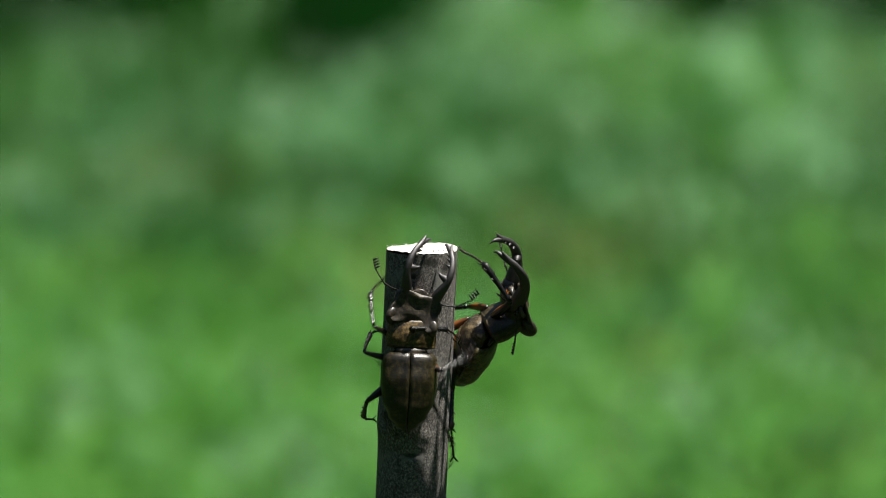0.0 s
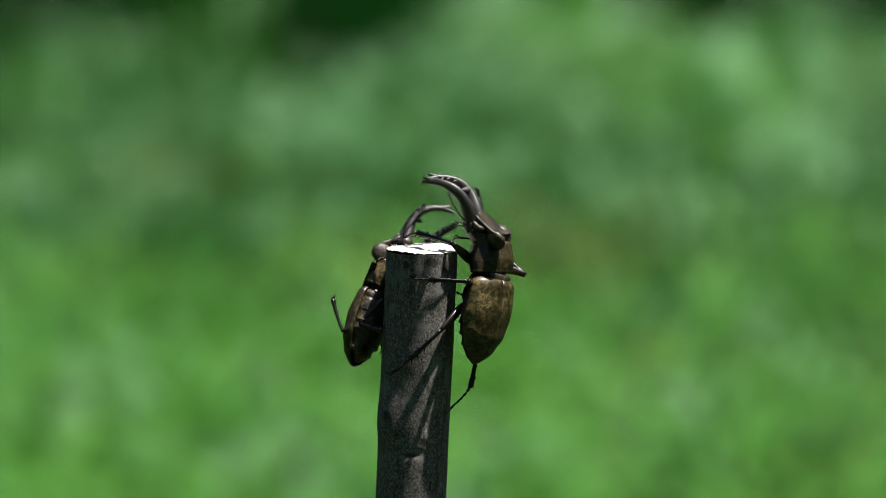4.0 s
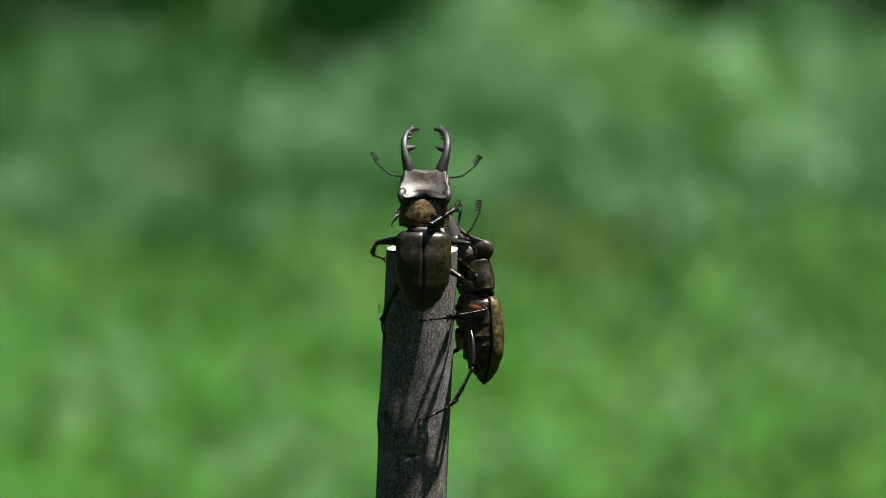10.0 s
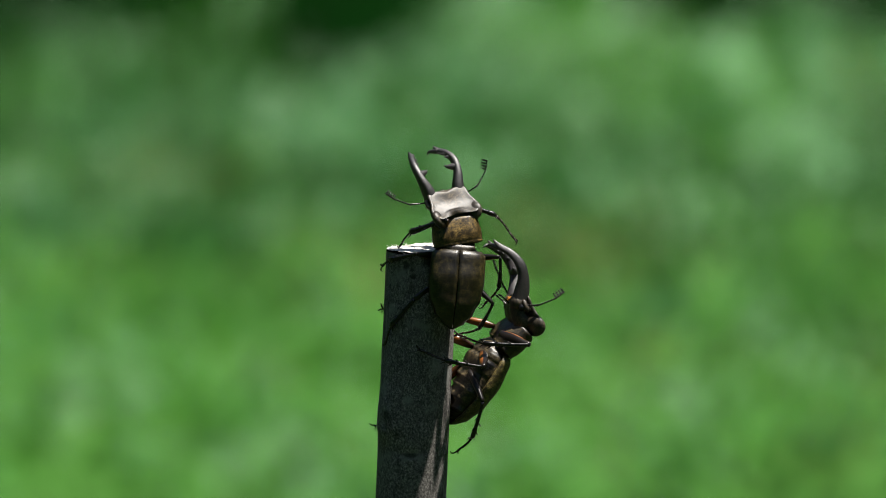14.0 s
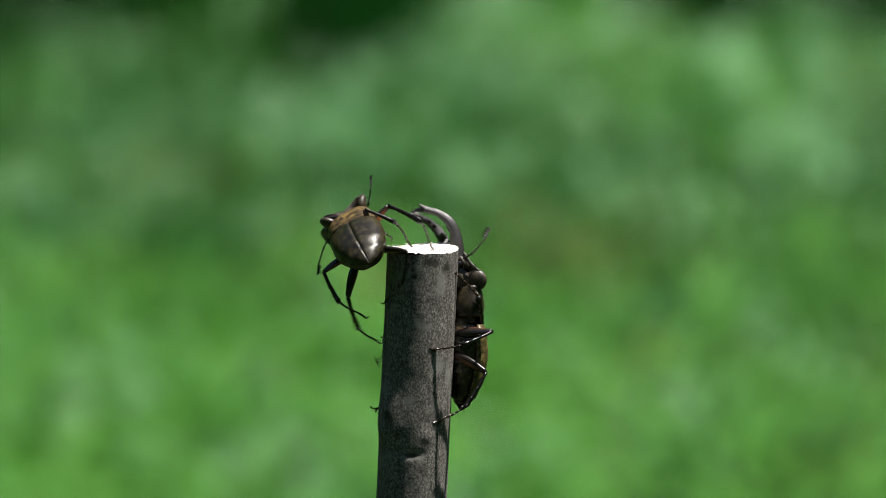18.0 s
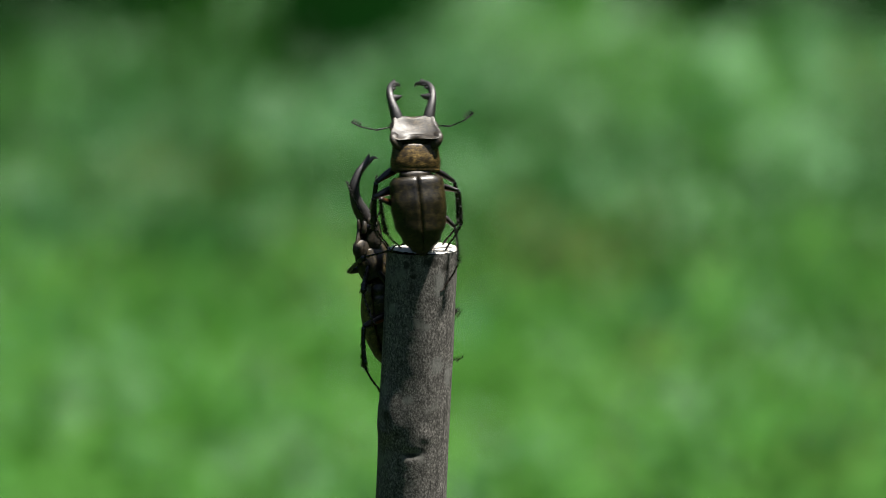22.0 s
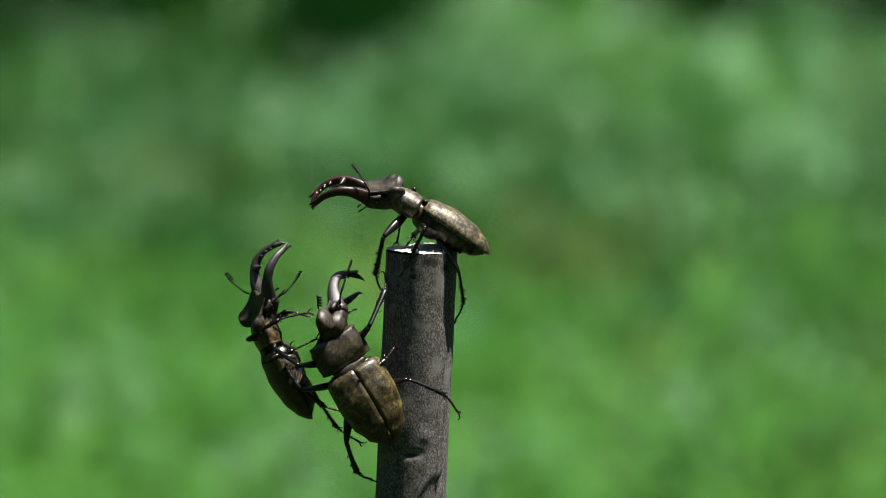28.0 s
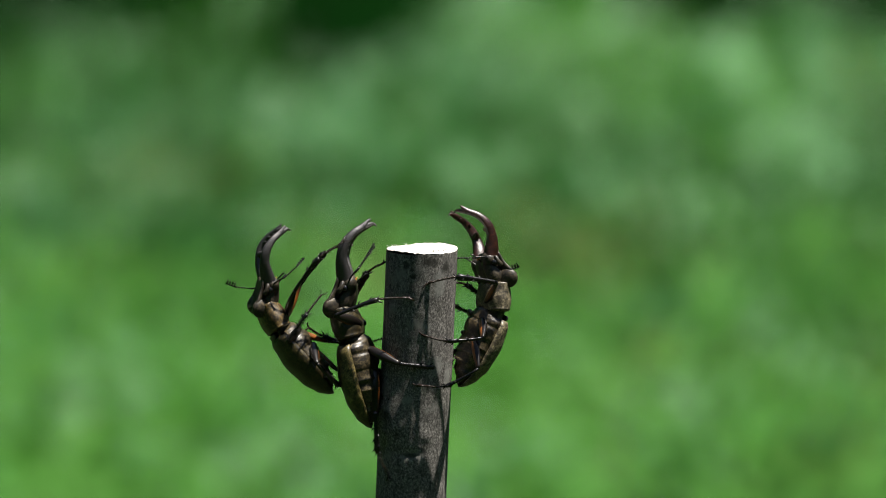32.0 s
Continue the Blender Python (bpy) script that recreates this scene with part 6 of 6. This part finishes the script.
    hold(second, 21.00, (-11.2, 19.0, -20.9), (-6.3, 16.0, -54.2), (-15.2, 20.0, -8.7), (-20.1, 24.0, 17.7), (-0.60, 0.80, 0.00), (-0.85, 0.40, 0.00),
         ((-0.2, 12.6, -5.0), (13.0, 0.0, -22.0), (11.0, 0.0, -57.0), (-11.0, -7.5, -20.9), (-9.8, -9.4, -33.1), (-17.1, 0.0, -68.0)),
         ((0.32, 0.00, 0.95), (-0.83, 0.00, -0.55)))
    hold(second, 21.50, (-9.6, 19.8, -27.2), (-5.4, 16.5, -58.1), (-15.2, 21.3, -16.1), (-21.6, 25.5, 13.2), (-0.50, 0.86, -0.02), (-0.80, 0.59, -0.08),
         ((-1.2, 12.6, -6.9), (13.0, -0.3, -21.0), (10.6, -0.0, -56.6), (-13.1, 2.6, -16.6), (-11.4, -7.7, -32.0), (-18.5, -0.0, -66.8)))
    hold(second, 22.00, (-14.6, 14.0, -12.9), (-11.2, 12.0, -44.3), (-18.6, 15.0, -2.3), (-18.6, 19.0, 31.2), (-0.90, 0.40, 0.00), (-1.00, 0.00, 0.10),
         ((-4.3, 11.8, 0.8), (13.0, 0.0, -23.3), (13.0, 0.0, -39.5), (-9.9, -7.1, 0.8), (-17.4, -4.0, -25.5), (-14.2, -4.0, -51.4)),
         ((0.16, 0.00, 0.99), (-0.48, 0.00, 0.88)))
    hold(second, 22.20, (-16.0, 11.9, -16.7), (-14.5, 9.5, -48.1), (-19.2, 13.6, -4.9), (-12.6, 17.7, 24.4), (-0.95, 0.30, -0.04), (-0.95, 0.30, -0.04),
         ((-4.2, 11.9, -1.5), (-1.6, 12.6, -20.6), (-1.7, 12.6, -44.2), (-12.3, -2.8, -0.0), (-10.6, -7.9, -16.6), (-9.9, -9.7, -40.6)))
    hold(second, 22.50, (-17.1, 5.9, -18.9), (-17.5, 1.6, -49.9), (-16.5, 7.7, -6.6), (4.2, 10.7, 15.3), (-1.00, 0.10, -0.01), (-0.70, 0.10, 0.69),
         ((-4.2, 12.0, -7.3), (-4.2, 12.2, -24.2), (-5.8, 12.1, -47.7), (-10.5, -7.2, -3.3), (-8.4, -10.1, -19.5), (-8.4, -10.8, -43.5)))
    hold(second, 22.80, (-19.5, 2.0, -21.3), (-15.6, -2.4, -52.1), (-25.1, 3.5, -10.4), (-15.0, 7.5, 17.8), (-0.95, 0.10, -0.01), (-1.00, -0.05, 0.01),
         ((-9.2, 9.0, -6.5), (-6.0, 11.6, -25.2), (-5.7, 12.1, -48.5), (-11.4, -6.9, -19.0), (-8.1, -10.4, -20.9), (-6.6, -11.7, -44.8)))
    hold(second, 23.00, (-21.5, 0.0, -26.3), (-16.7, -4.0, -57.3), (-26.3, 1.0, -16.9), (-15.0, 2.0, 11.2), (-0.92, 0.33, -0.10), (-0.70, 0.60, 0.30),
         ((-2.0, 12.4, 0.8), (13.0, 0.0, -34.6), (11.4, 0.0, -61.1), (-5.1, 10.2, 0.8), (-0.4, -12.5, -20.5), (-6.2, -12.0, -59.6)),
         ((0.16, 0.00, 0.99), (-0.08, 0.00, 1.00)), gape=10)
    hold(second, 23.50, (-19.9, -0.0, -26.1), (-15.1, -4.3, -56.8), (-22.5, 1.7, -14.1), (-1.7, 4.7, 7.6), (-0.95, 0.18, -0.13), (-1.00, -0.06, -0.09),
         ((-5.0, 2.9, 0.8), (-6.1, 11.7, -29.2), (11.6, -0.0, -60.7), (-0.4, -12.4, -22.2), (-8.4, -10.3, -25.7), (-6.4, -11.9, -60.6)))
    hold(second, 24.00, (-20.7, 0.0, -33.8), (-17.1, -4.0, -63.2), (-25.3, 2.0, -23.6), (-8.4, 5.0, 2.7), (-0.93, 0.30, -0.10), (-0.95, 0.20, 0.10),
         ((-5.1, 10.2, 0.8), (12.6, -0.3, -37.2), (-6.4, 12.1, -60.5), (-4.4, 7.3, 0.8), (-1.0, -12.5, -20.5), (-11.4, -9.2, -64.1)),
         ((0.32, 0.00, 0.95), (-0.17, 0.00, 0.99)))
    hold(second, 24.50, (-21.4, -2.0, -33.9), (-16.0, -6.3, -64.4), (-24.7, -0.3, -22.0), (-7.5, 3.1, 2.6), (-0.95, -0.01, -0.10), (-1.00, -0.06, -0.09),
         ((-5.1, 10.2, 0.8), (-9.0, 10.3, -37.6), (-8.8, 11.1, -60.8), (-0.4, -12.4, -22.2), (-7.6, -11.0, -32.9), (-6.4, -11.9, -60.6)))
    hold(second, 24.60, (-25.0, -5.9, -33.3), (-11.3, -9.9, -61.2), (-30.1, -4.4, -22.1), (-22.8, -0.3, 7.0), (-0.30, -0.86, 0.32), (-0.30, -0.86, 0.32),
         ((-39.5, -0.0, -18.0), (-14.5, 1.7, -44.1), (-15.6, 0.9, -64.5), (-13.2, 1.2, -15.1), (6.6, -9.9, -24.6), (8.6, -5.0, -63.9)))
    hold(second, 24.80, (-27.3, -8.9, -36.8), (-9.3, -12.5, -62.2), (-35.0, -7.5, -27.2), (-35.3, -27.0, -4.1), (0.20, -0.84, 0.47), (-0.90, -0.26, 0.34),
         ((-14.1, -1.8, -36.1), (-39.6, -0.0, -56.6), (-9.4, -11.1, -78.0), (-5.1, 10.2, 0.8), (6.6, -9.9, -25.6), (12.2, -0.0, -62.7)))
    hold(second, 25.00, (-24.3, -20.0, -35.0), (-8.7, -21.0, -61.0), (-32.2, -20.0, -25.0), (-34.2, 8.0, -11.5), (0.15, -0.96, 0.20), (-1.00, -0.10, 0.10),
         ((-37.8, -8.0, -16.0), (-43.4, -8.0, -53.6), (-7.0, -12.0, -78.4), (-13.0, 0.0, -7.9), (5.2, -10.7, -28.1), (12.2, 0.0, -61.9)),
         ((-0.37, 0.00, 0.93), (-0.08, 0.00, 1.00)))
    hold(second, 25.50, (-24.7, -20.0, -34.6), (-8.7, -21.0, -61.0), (-33.0, -20.0, -25.0), (-34.2, 9.0, -12.2), (0.15, -0.96, 0.20), (-1.00, 0.00, -0.05),
         ((-37.8, -8.0, -16.0), (-43.4, -8.0, -53.6), (-7.0, -12.0, -78.4), (-13.0, 0.0, -7.9), (5.2, -10.7, -28.1), (12.2, 0.0, -61.9)),
         ((-0.37, 0.00, 0.93), (-0.08, 0.00, 1.00)))
    hold(second, 27.50, (-27.1, -19.9, -39.1), (-9.6, -20.5, -65.1), (-33.5, -19.4, -28.5), (-27.2, 8.0, -13.1), (0.15, -0.96, 0.20), (-1.00, -0.04, 0.11),
         ((-49.5, -0.0, -32.2), (-46.5, -0.0, -36.2), (-16.6, -0.1, -85.2), (-11.4, -0.0, -1.8), (10.6, -2.7, -35.8), (12.2, -0.0, -59.6)))
    hold(second, 28.00, (-25.5, -21.0, -38.9), (-9.5, -20.0, -66.6), (-32.0, -21.0, -28.1), (-23.5, 6.0, -13.6), (0.15, -0.96, 0.20), (-1.00, -0.04, 0.11),
         ((-51.5, -0.0, -31.2), (-46.5, -0.0, -35.2), (-17.5, -3.0, -82.6), (-13.0, 0.0, -9.1), (-9.4, -9.8, -33.1), (13.0, -10.0, -57.3)),
         ((-0.37, 0.00, 0.93), (0.25, 0.00, 0.97)))
    hold(second, 29.00, (-23.9, -21.0, -38.9), (-6.9, -20.0, -66.2), (-29.2, -21.0, -27.3), (-21.7, 6.0, -10.8), (0.15, -0.96, 0.20), (-1.00, -0.08, 0.16),
         ((-51.5, -0.0, -32.2), (-45.5, -0.0, -36.2), (-18.5, -3.0, -87.1), (-13.4, 0.0, -9.9), (14.6, -10.0, -31.2), (13.0, -10.0, -57.5)),
         ((-0.37, 0.00, 0.93), (0.11, 0.00, 0.99)))
    hold(second, 30.00, (-18.2, -22.0, -41.3), (-4.1, -21.0, -69.7), (-23.5, -21.0, -29.3), (-15.6, -12.0, -1.9), (0.35, -0.93, 0.15), (-0.75, -0.33, 0.55),
         ((-42.5, -0.0, -28.1), (-37.5, -0.0, -32.2), (-21.5, -6.0, -80.4), (-5.3, -11.6, -12.2), (14.2, -10.0, -31.4), (13.0, -10.0, -64.6)),
         ((-0.37, 0.00, 0.93), (0.83, 0.00, -0.55)))
    hold(second, 30.50, (-19.2, -18.9, -39.2), (-8.5, -20.0, -68.7), (-25.1, -18.4, -28.3), (-17.6, -14.3, 0.5), (0.10, -0.97, 0.15), (-0.80, -0.34, 0.45),
         ((-14.3, 0.5, -36.4), (-14.9, 0.3, -50.8), (-15.9, -1.4, -72.4), (-13.5, 2.1, -23.1), (13.6, -0.0, -33.2), (12.2, -0.0, -64.7)))
    hold(second, 31.00, (-25.0, -5.0, -37.9), (-18.4, -9.0, -67.8), (-28.6, -3.0, -27.1), (-20.4, 1.0, 4.5), (-0.70, -0.65, 0.10), (-0.90, -0.26, 0.29),
         ((-51.5, -0.0, -28.1), (-45.5, -0.0, -36.2), (-17.5, -0.0, -68.8), (7.0, -10.1, -8.0), (13.8, -9.0, -32.2), (-13.0, -8.5, -83.6)),
         ((0.16, 0.00, 0.99), (0.95, 0.00, -0.32)))
    hold(second, 31.50, (-24.4, -2.0, -32.9), (-17.5, -6.2, -63.1), (-28.7, -0.4, -21.3), (-19.3, 3.6, 7.1), (-0.95, -0.10, 0.01), (-0.95, -0.10, 0.01),
         ((-11.4, -0.0, -1.8), (-41.5, -0.0, -21.0), (-13.4, -7.9, -82.7), (-4.9, -11.9, -16.2), (9.6, -5.2, -39.5), (-6.1, -12.1, -54.7)))
    hold(second, 32.00, (-25.0, -2.0, -32.7), (-17.8, -6.0, -61.2), (-28.9, 0.0, -20.8), (-18.4, 4.0, 9.8), (-0.97, 0.12, -0.01), (-1.00, 0.05, 0.10),
         ((-13.0, 0.0, -4.6), (-40.5, -0.0, -28.1), (-11.4, -9.9, -82.3), (-4.1, -12.0, -15.6), (10.6, -0.9, -40.2), (-11.4, -9.9, -82.5)),
         ((0.51, 0.00, 0.86), (0.58, 0.00, 0.81)))
    hold(third, 0.00, (-2.6, 16.5, -127.6), (-2.0, 12.6, -155.8), (-3.1, 18.1, -116.5), (-5.2, 21.9, -89.4), (0.00, 0.99, -0.14), (0.00, 0.99, -0.14),
         ((5.3, 7.0, -112.0), (5.9, 4.2, -129.0), (5.3, 2.4, -152.8), (-14.8, 8.3, -113.4), (-17.1, 5.9, -129.7), (-18.9, 4.5, -153.4)))
    hold(third, 22.50, (-2.6, 16.5, -127.6), (-2.0, 12.6, -155.8), (-3.1, 18.1, -116.5), (-4.4, 21.9, -89.4), (0.00, 0.99, -0.14), (0.00, 0.99, -0.14),
         ((5.3, 7.0, -112.0), (5.9, 4.2, -129.0), (5.3, 2.4, -152.8), (-14.8, 8.3, -113.4), (-17.1, 5.9, -129.7), (-18.9, 4.5, -153.4)))
    hold(third, 23.50, (-9.7, 19.7, -99.3), (-6.5, 16.7, -127.5), (-12.3, 20.2, -88.2), (-6.6, 41.0, -72.3), (-0.60, 0.69, -0.10), (-0.60, 0.69, -0.10),
         ((0.0, 12.0, -81.5), (2.9, 10.1, -99.8), (3.8, 8.3, -123.4), (-16.4, 1.2, -84.0), (-16.7, -3.7, -99.5), (-15.3, -8.2, -123.1)))
    hold(third, 24.00, (-9.7, 19.7, -98.2), (-6.5, 16.7, -126.5), (-12.7, 20.2, -87.3), (-6.6, 40.8, -71.2), (-0.60, 0.69, -0.10), (-0.60, 0.69, -0.10),
         ((-0.3, 12.1, -80.0), (3.0, 10.1, -98.7), (3.8, 8.3, -122.3), (-16.4, 1.1, -83.3), (-16.6, -3.6, -98.5), (-15.3, -8.1, -122.1)))
    hold(third, 24.40, (-9.7, 19.7, -98.2), (-6.5, 16.7, -126.5), (-12.3, 20.2, -87.2), (-6.2, 40.9, -71.2), (-0.60, 0.69, -0.10), (-0.60, 0.69, -0.10),
         ((0.0, 12.0, -80.4), (3.0, 10.1, -98.7), (3.8, 8.3, -122.3), (-16.4, 1.2, -83.0), (-16.6, -3.6, -98.5), (-15.3, -8.1, -122.1)))
    hold(third, 24.70, (8.6, 14.6, -110.7), (2.7, 10.7, -138.2), (12.5, 16.1, -100.2), (18.2, 19.8, -73.6), (0.50, 0.83, -0.22), (0.50, 0.83, -0.22),
         ((8.0, 1.1, -98.4), (7.3, -1.3, -113.3), (5.9, -3.2, -136.4), (-2.5, 12.5, -92.2), (-9.4, 11.8, -109.7), (-13.4, 10.3, -133.2)))
    hold(third, 25.00, (28.8, 3.8, -103.3), (25.3, -0.1, -131.3), (29.6, 5.4, -92.2), (25.6, 28.0, -77.2), (0.95, 0.11, 0.09), (1.00, 0.03, 0.20),
         ((12.6, -0.0, -66.8), (6.3, -6.0, -102.9), (4.7, -6.8, -126.8), (5.8, 7.7, -90.7), (4.6, 8.2, -107.2), (4.4, 7.0, -130.5)))
    hold(third, 25.50, (21.1, 1.9, -76.3), (16.8, -2.0, -104.1), (22.9, 3.5, -65.3), (17.7, 7.2, -38.6), (0.95, -0.11, -0.09), (0.95, -0.11, -0.09),
         ((8.4, -5.9, -59.3), (5.2, -9.1, -75.4), (2.8, -10.2, -99.2), (6.3, 8.6, -63.6), (4.7, 9.4, -80.7), (4.3, 8.8, -103.9)))
    hold(third, 26.50, (20.6, -0.0, -38.3), (17.7, -3.9, -66.3), (22.0, 1.5, -27.2), (14.4, 5.2, -1.1), (0.95, -0.21, -0.07), (0.95, -0.21, -0.07),
         ((9.0, -7.7, -21.5), (5.2, -10.5, -37.9), (3.2, -11.1, -61.9), (8.1, 8.5, -26.1), (6.7, 9.1, -43.3), (6.6, 8.1, -66.6)))
    hold(third, 27.50, (19.8, -2.0, 0.5), (16.7, -5.9, -27.5), (19.6, -0.4, 11.6), (2.1, 2.5, 32.6), (0.95, -0.23, 0.13), (0.80, -0.13, 0.52),
         ((7.4, -10.2, 0.8), (4.7, -11.7, 0.8), (2.6, -12.0, -23.0), (8.9, 8.9, 0.8), (8.5, 9.1, -4.6), (8.4, 8.0, -27.9)))
    hold(third, 27.75, (10.6, -1.0, 8.4), (20.8, -4.7, -17.9), (4.1, 0.3, 17.6), (-20.8, 1.9, 28.8), (0.70, -0.16, 0.63), (0.70, -0.16, 0.63),
         ((-6.3, -10.9, 0.8), (-0.6, -12.6, 0.8), (5.1, -11.1, -19.4), (-0.6, 12.6, 0.8), (5.4, 11.4, 0.8), (9.3, 7.3, -20.5)))
    hold(third, 28.00, (-0.0, 0.0, 14.3), (21.8, -2.0, -0.9), (-10.0, 1.0, 19.2), (-38.1, 0.0, 17.1), (0.35, 0.12, 0.93), (0.30, -0.12, 0.95),
         ((-14.0, 0.0, -16.0), (-7.7, -10.1, -8.4), (11.2, 0.0, -26.5), (-9.0, 8.8, 0.8), (-5.4, 2.9, 0.8), (8.6, -4.3, 0.8)),
         ((-0.45, 0.00, 0.89), (-0.99, 0.00, 0.12)))
    hold(third, 29.00, (-0.2, 0.0, 14.7), (22.2, -2.0, -1.3), (-10.4, 1.0, 19.6), (-39.4, 1.0, 18.2), (0.35, 0.12, 0.93), (0.30, -0.12, 0.95),
         ((-14.0, 0.0, -16.0), (-7.7, -10.1, -8.4), (11.2, 0.0, -26.5), (-9.0, 8.8, 0.8), (-5.4, 2.9, 0.8), (8.6, -4.3, 0.8)),
         ((-0.45, 0.00, 0.89), (-0.99, 0.00, 0.12)))
    hold(third, 30.00, (5.0, 0.0, 12.9), (25.8, -2.0, -2.9), (-5.2, 1.0, 17.8), (-34.6, 1.0, 14.6), (0.35, 0.12, 0.93), (0.30, -0.12, 0.95),
         ((-7.7, -10.6, -28.5), (-7.7, -10.7, -28.1), (11.2, 0.0, -24.1), (-9.0, 8.8, 0.8), (-5.4, 2.9, 0.8), (8.6, -4.3, 0.8)),
         ((-0.45, 0.00, 0.89), (-0.99, 0.00, 0.12)))
    hold(third, 30.50, (9.6, -0.0, 9.3), (29.9, -2.8, -10.4), (0.1, 0.8, 15.3), (-26.9, 1.5, 20.1), (0.45, -0.14, 0.83), (0.45, -0.14, 0.83),
         ((-7.3, -10.2, 0.8), (-5.3, -11.4, -6.2), (13.0, -0.0, -28.1), (-3.3, 12.1, 0.8), (5.6, 11.3, 0.8), (10.5, 5.8, -15.0)))
    hold(third, 31.00, (22.4, 2.0, -1.3), (27.0, -8.0, -25.9), (20.6, 3.0, 9.5), (0.2, 6.0, 25.0), (0.97, 0.30, 0.07), (0.80, 0.30, 0.50),
         ((-17.3, -5.0, 0.9), (8.6, -8.8, -7.0), (11.2, 0.0, -48.9), (-3.5, 10.2, 0.8), (6.6, -10.4, -10.4), (10.9, -2.3, -32.3)),
         ((-1.00, 0.00, -0.08), (-0.45, 0.00, 0.89)))
    hold(third, 31.50, (26.5, 4.0, -21.6), (15.8, 0.3, -47.7), (26.6, 5.5, -10.5), (13.3, 8.9, 13.3), (0.93, 0.35, -0.05), (0.93, 0.35, -0.05),
         ((1.6, -12.4, -10.1), (-0.4, -12.4, -29.2), (-2.4, -12.4, -48.8), (8.1, 9.3, -9.0), (6.7, 10.0, -20.6), (3.3, 11.5, -42.6)))
    hold(third, 32.00, (25.5, 4.0, -23.9), (12.0, 0.0, -50.5), (25.9, 6.0, -13.2), (13.2, 9.0, 10.3), (0.90, 0.40, -0.15), (0.93, 0.33, -0.10),
         ((1.4, -12.4, -10.5), (-0.2, -12.4, -28.8), (-2.0, -12.5, -46.8), (10.6, -0.0, -11.9), (10.6, -0.0, -20.0), (1.3, 12.1, -44.5)),
         ((-1.00, 0.00, 0.00), (1.00, 0.00, 0.00)))
    home = Vector(stick.location)
    walk(stick, [
        (0.0, pose(home.x, home.y, home.z, 0, 0.0000, 0)),
        (5.0, pose(home.x, home.y, home.z, 0, 0.0000, 0)),
        (9.0, pose(home.x, home.y, home.z, 0, 0.0036, 0)),
        (14.0, pose(home.x, home.y, home.z, 0, 0.0000, 0)),
        (17.0, pose(home.x, home.y, home.z, 0, 0.0000, 0)),
        (18.0, pose(home.x, home.y, home.z, 0, 0.0181, 0)),
        (20.0, pose(home.x, home.y, home.z, 0, 0.0145, 0)),
        (21.9, pose(home.x, home.y, home.z, 0, 0.0024, 0)),
        (22.3, pose(home.x, home.y, home.z, 0, 0.0181, 0)),
        (23.0, pose(home.x, home.y, home.z, 0, 0.0543, 0)),
        (23.5, pose(home.x, home.y, home.z, 0, 0.0422, 0)),
        (24.0, pose(home.x, home.y, home.z, 0, 0.0181, 0)),
        (25.0, pose(home.x, home.y, home.z, 0, 0.0121, 0)),
        (27.5, pose(home.x, home.y, home.z, 0, 0.0036, 0)),
        (28.0, pose(home.x, home.y, home.z, 0, -0.0036, 0)),
        (30.0, pose(home.x, home.y, home.z, 0, 0.0000, 0)),
        (32.0, pose(home.x, home.y, home.z, 0, 0.0000, 0)),
    ])
    # feelers sway about their roots where nothing else is known of them
    rng = random.Random(4)
    for b in (first, second, third):
        for side in ("left", "right"):
            ob = b[side + "_antenna"]
            root = ob.matrix_basis.copy()
            rows = TRACKS.setdefault(ob.name, (ob, []))[1]
            known = [t for t, _ in rows]
            for t in range(33):
                sway = root @ pose(0, 0, 0, rng.uniform(-25, 30), rng.uniform(-20, 20), rng.uniform(-28, 28))
                if all(abs(t - k) > 0.45 for k in known):
                    rows.append((t, sway))
            rows.sort(key=lambda row: row[0])
    for ob, rows in TRACKS.values():
        walk(ob, filled(rows))


motions()
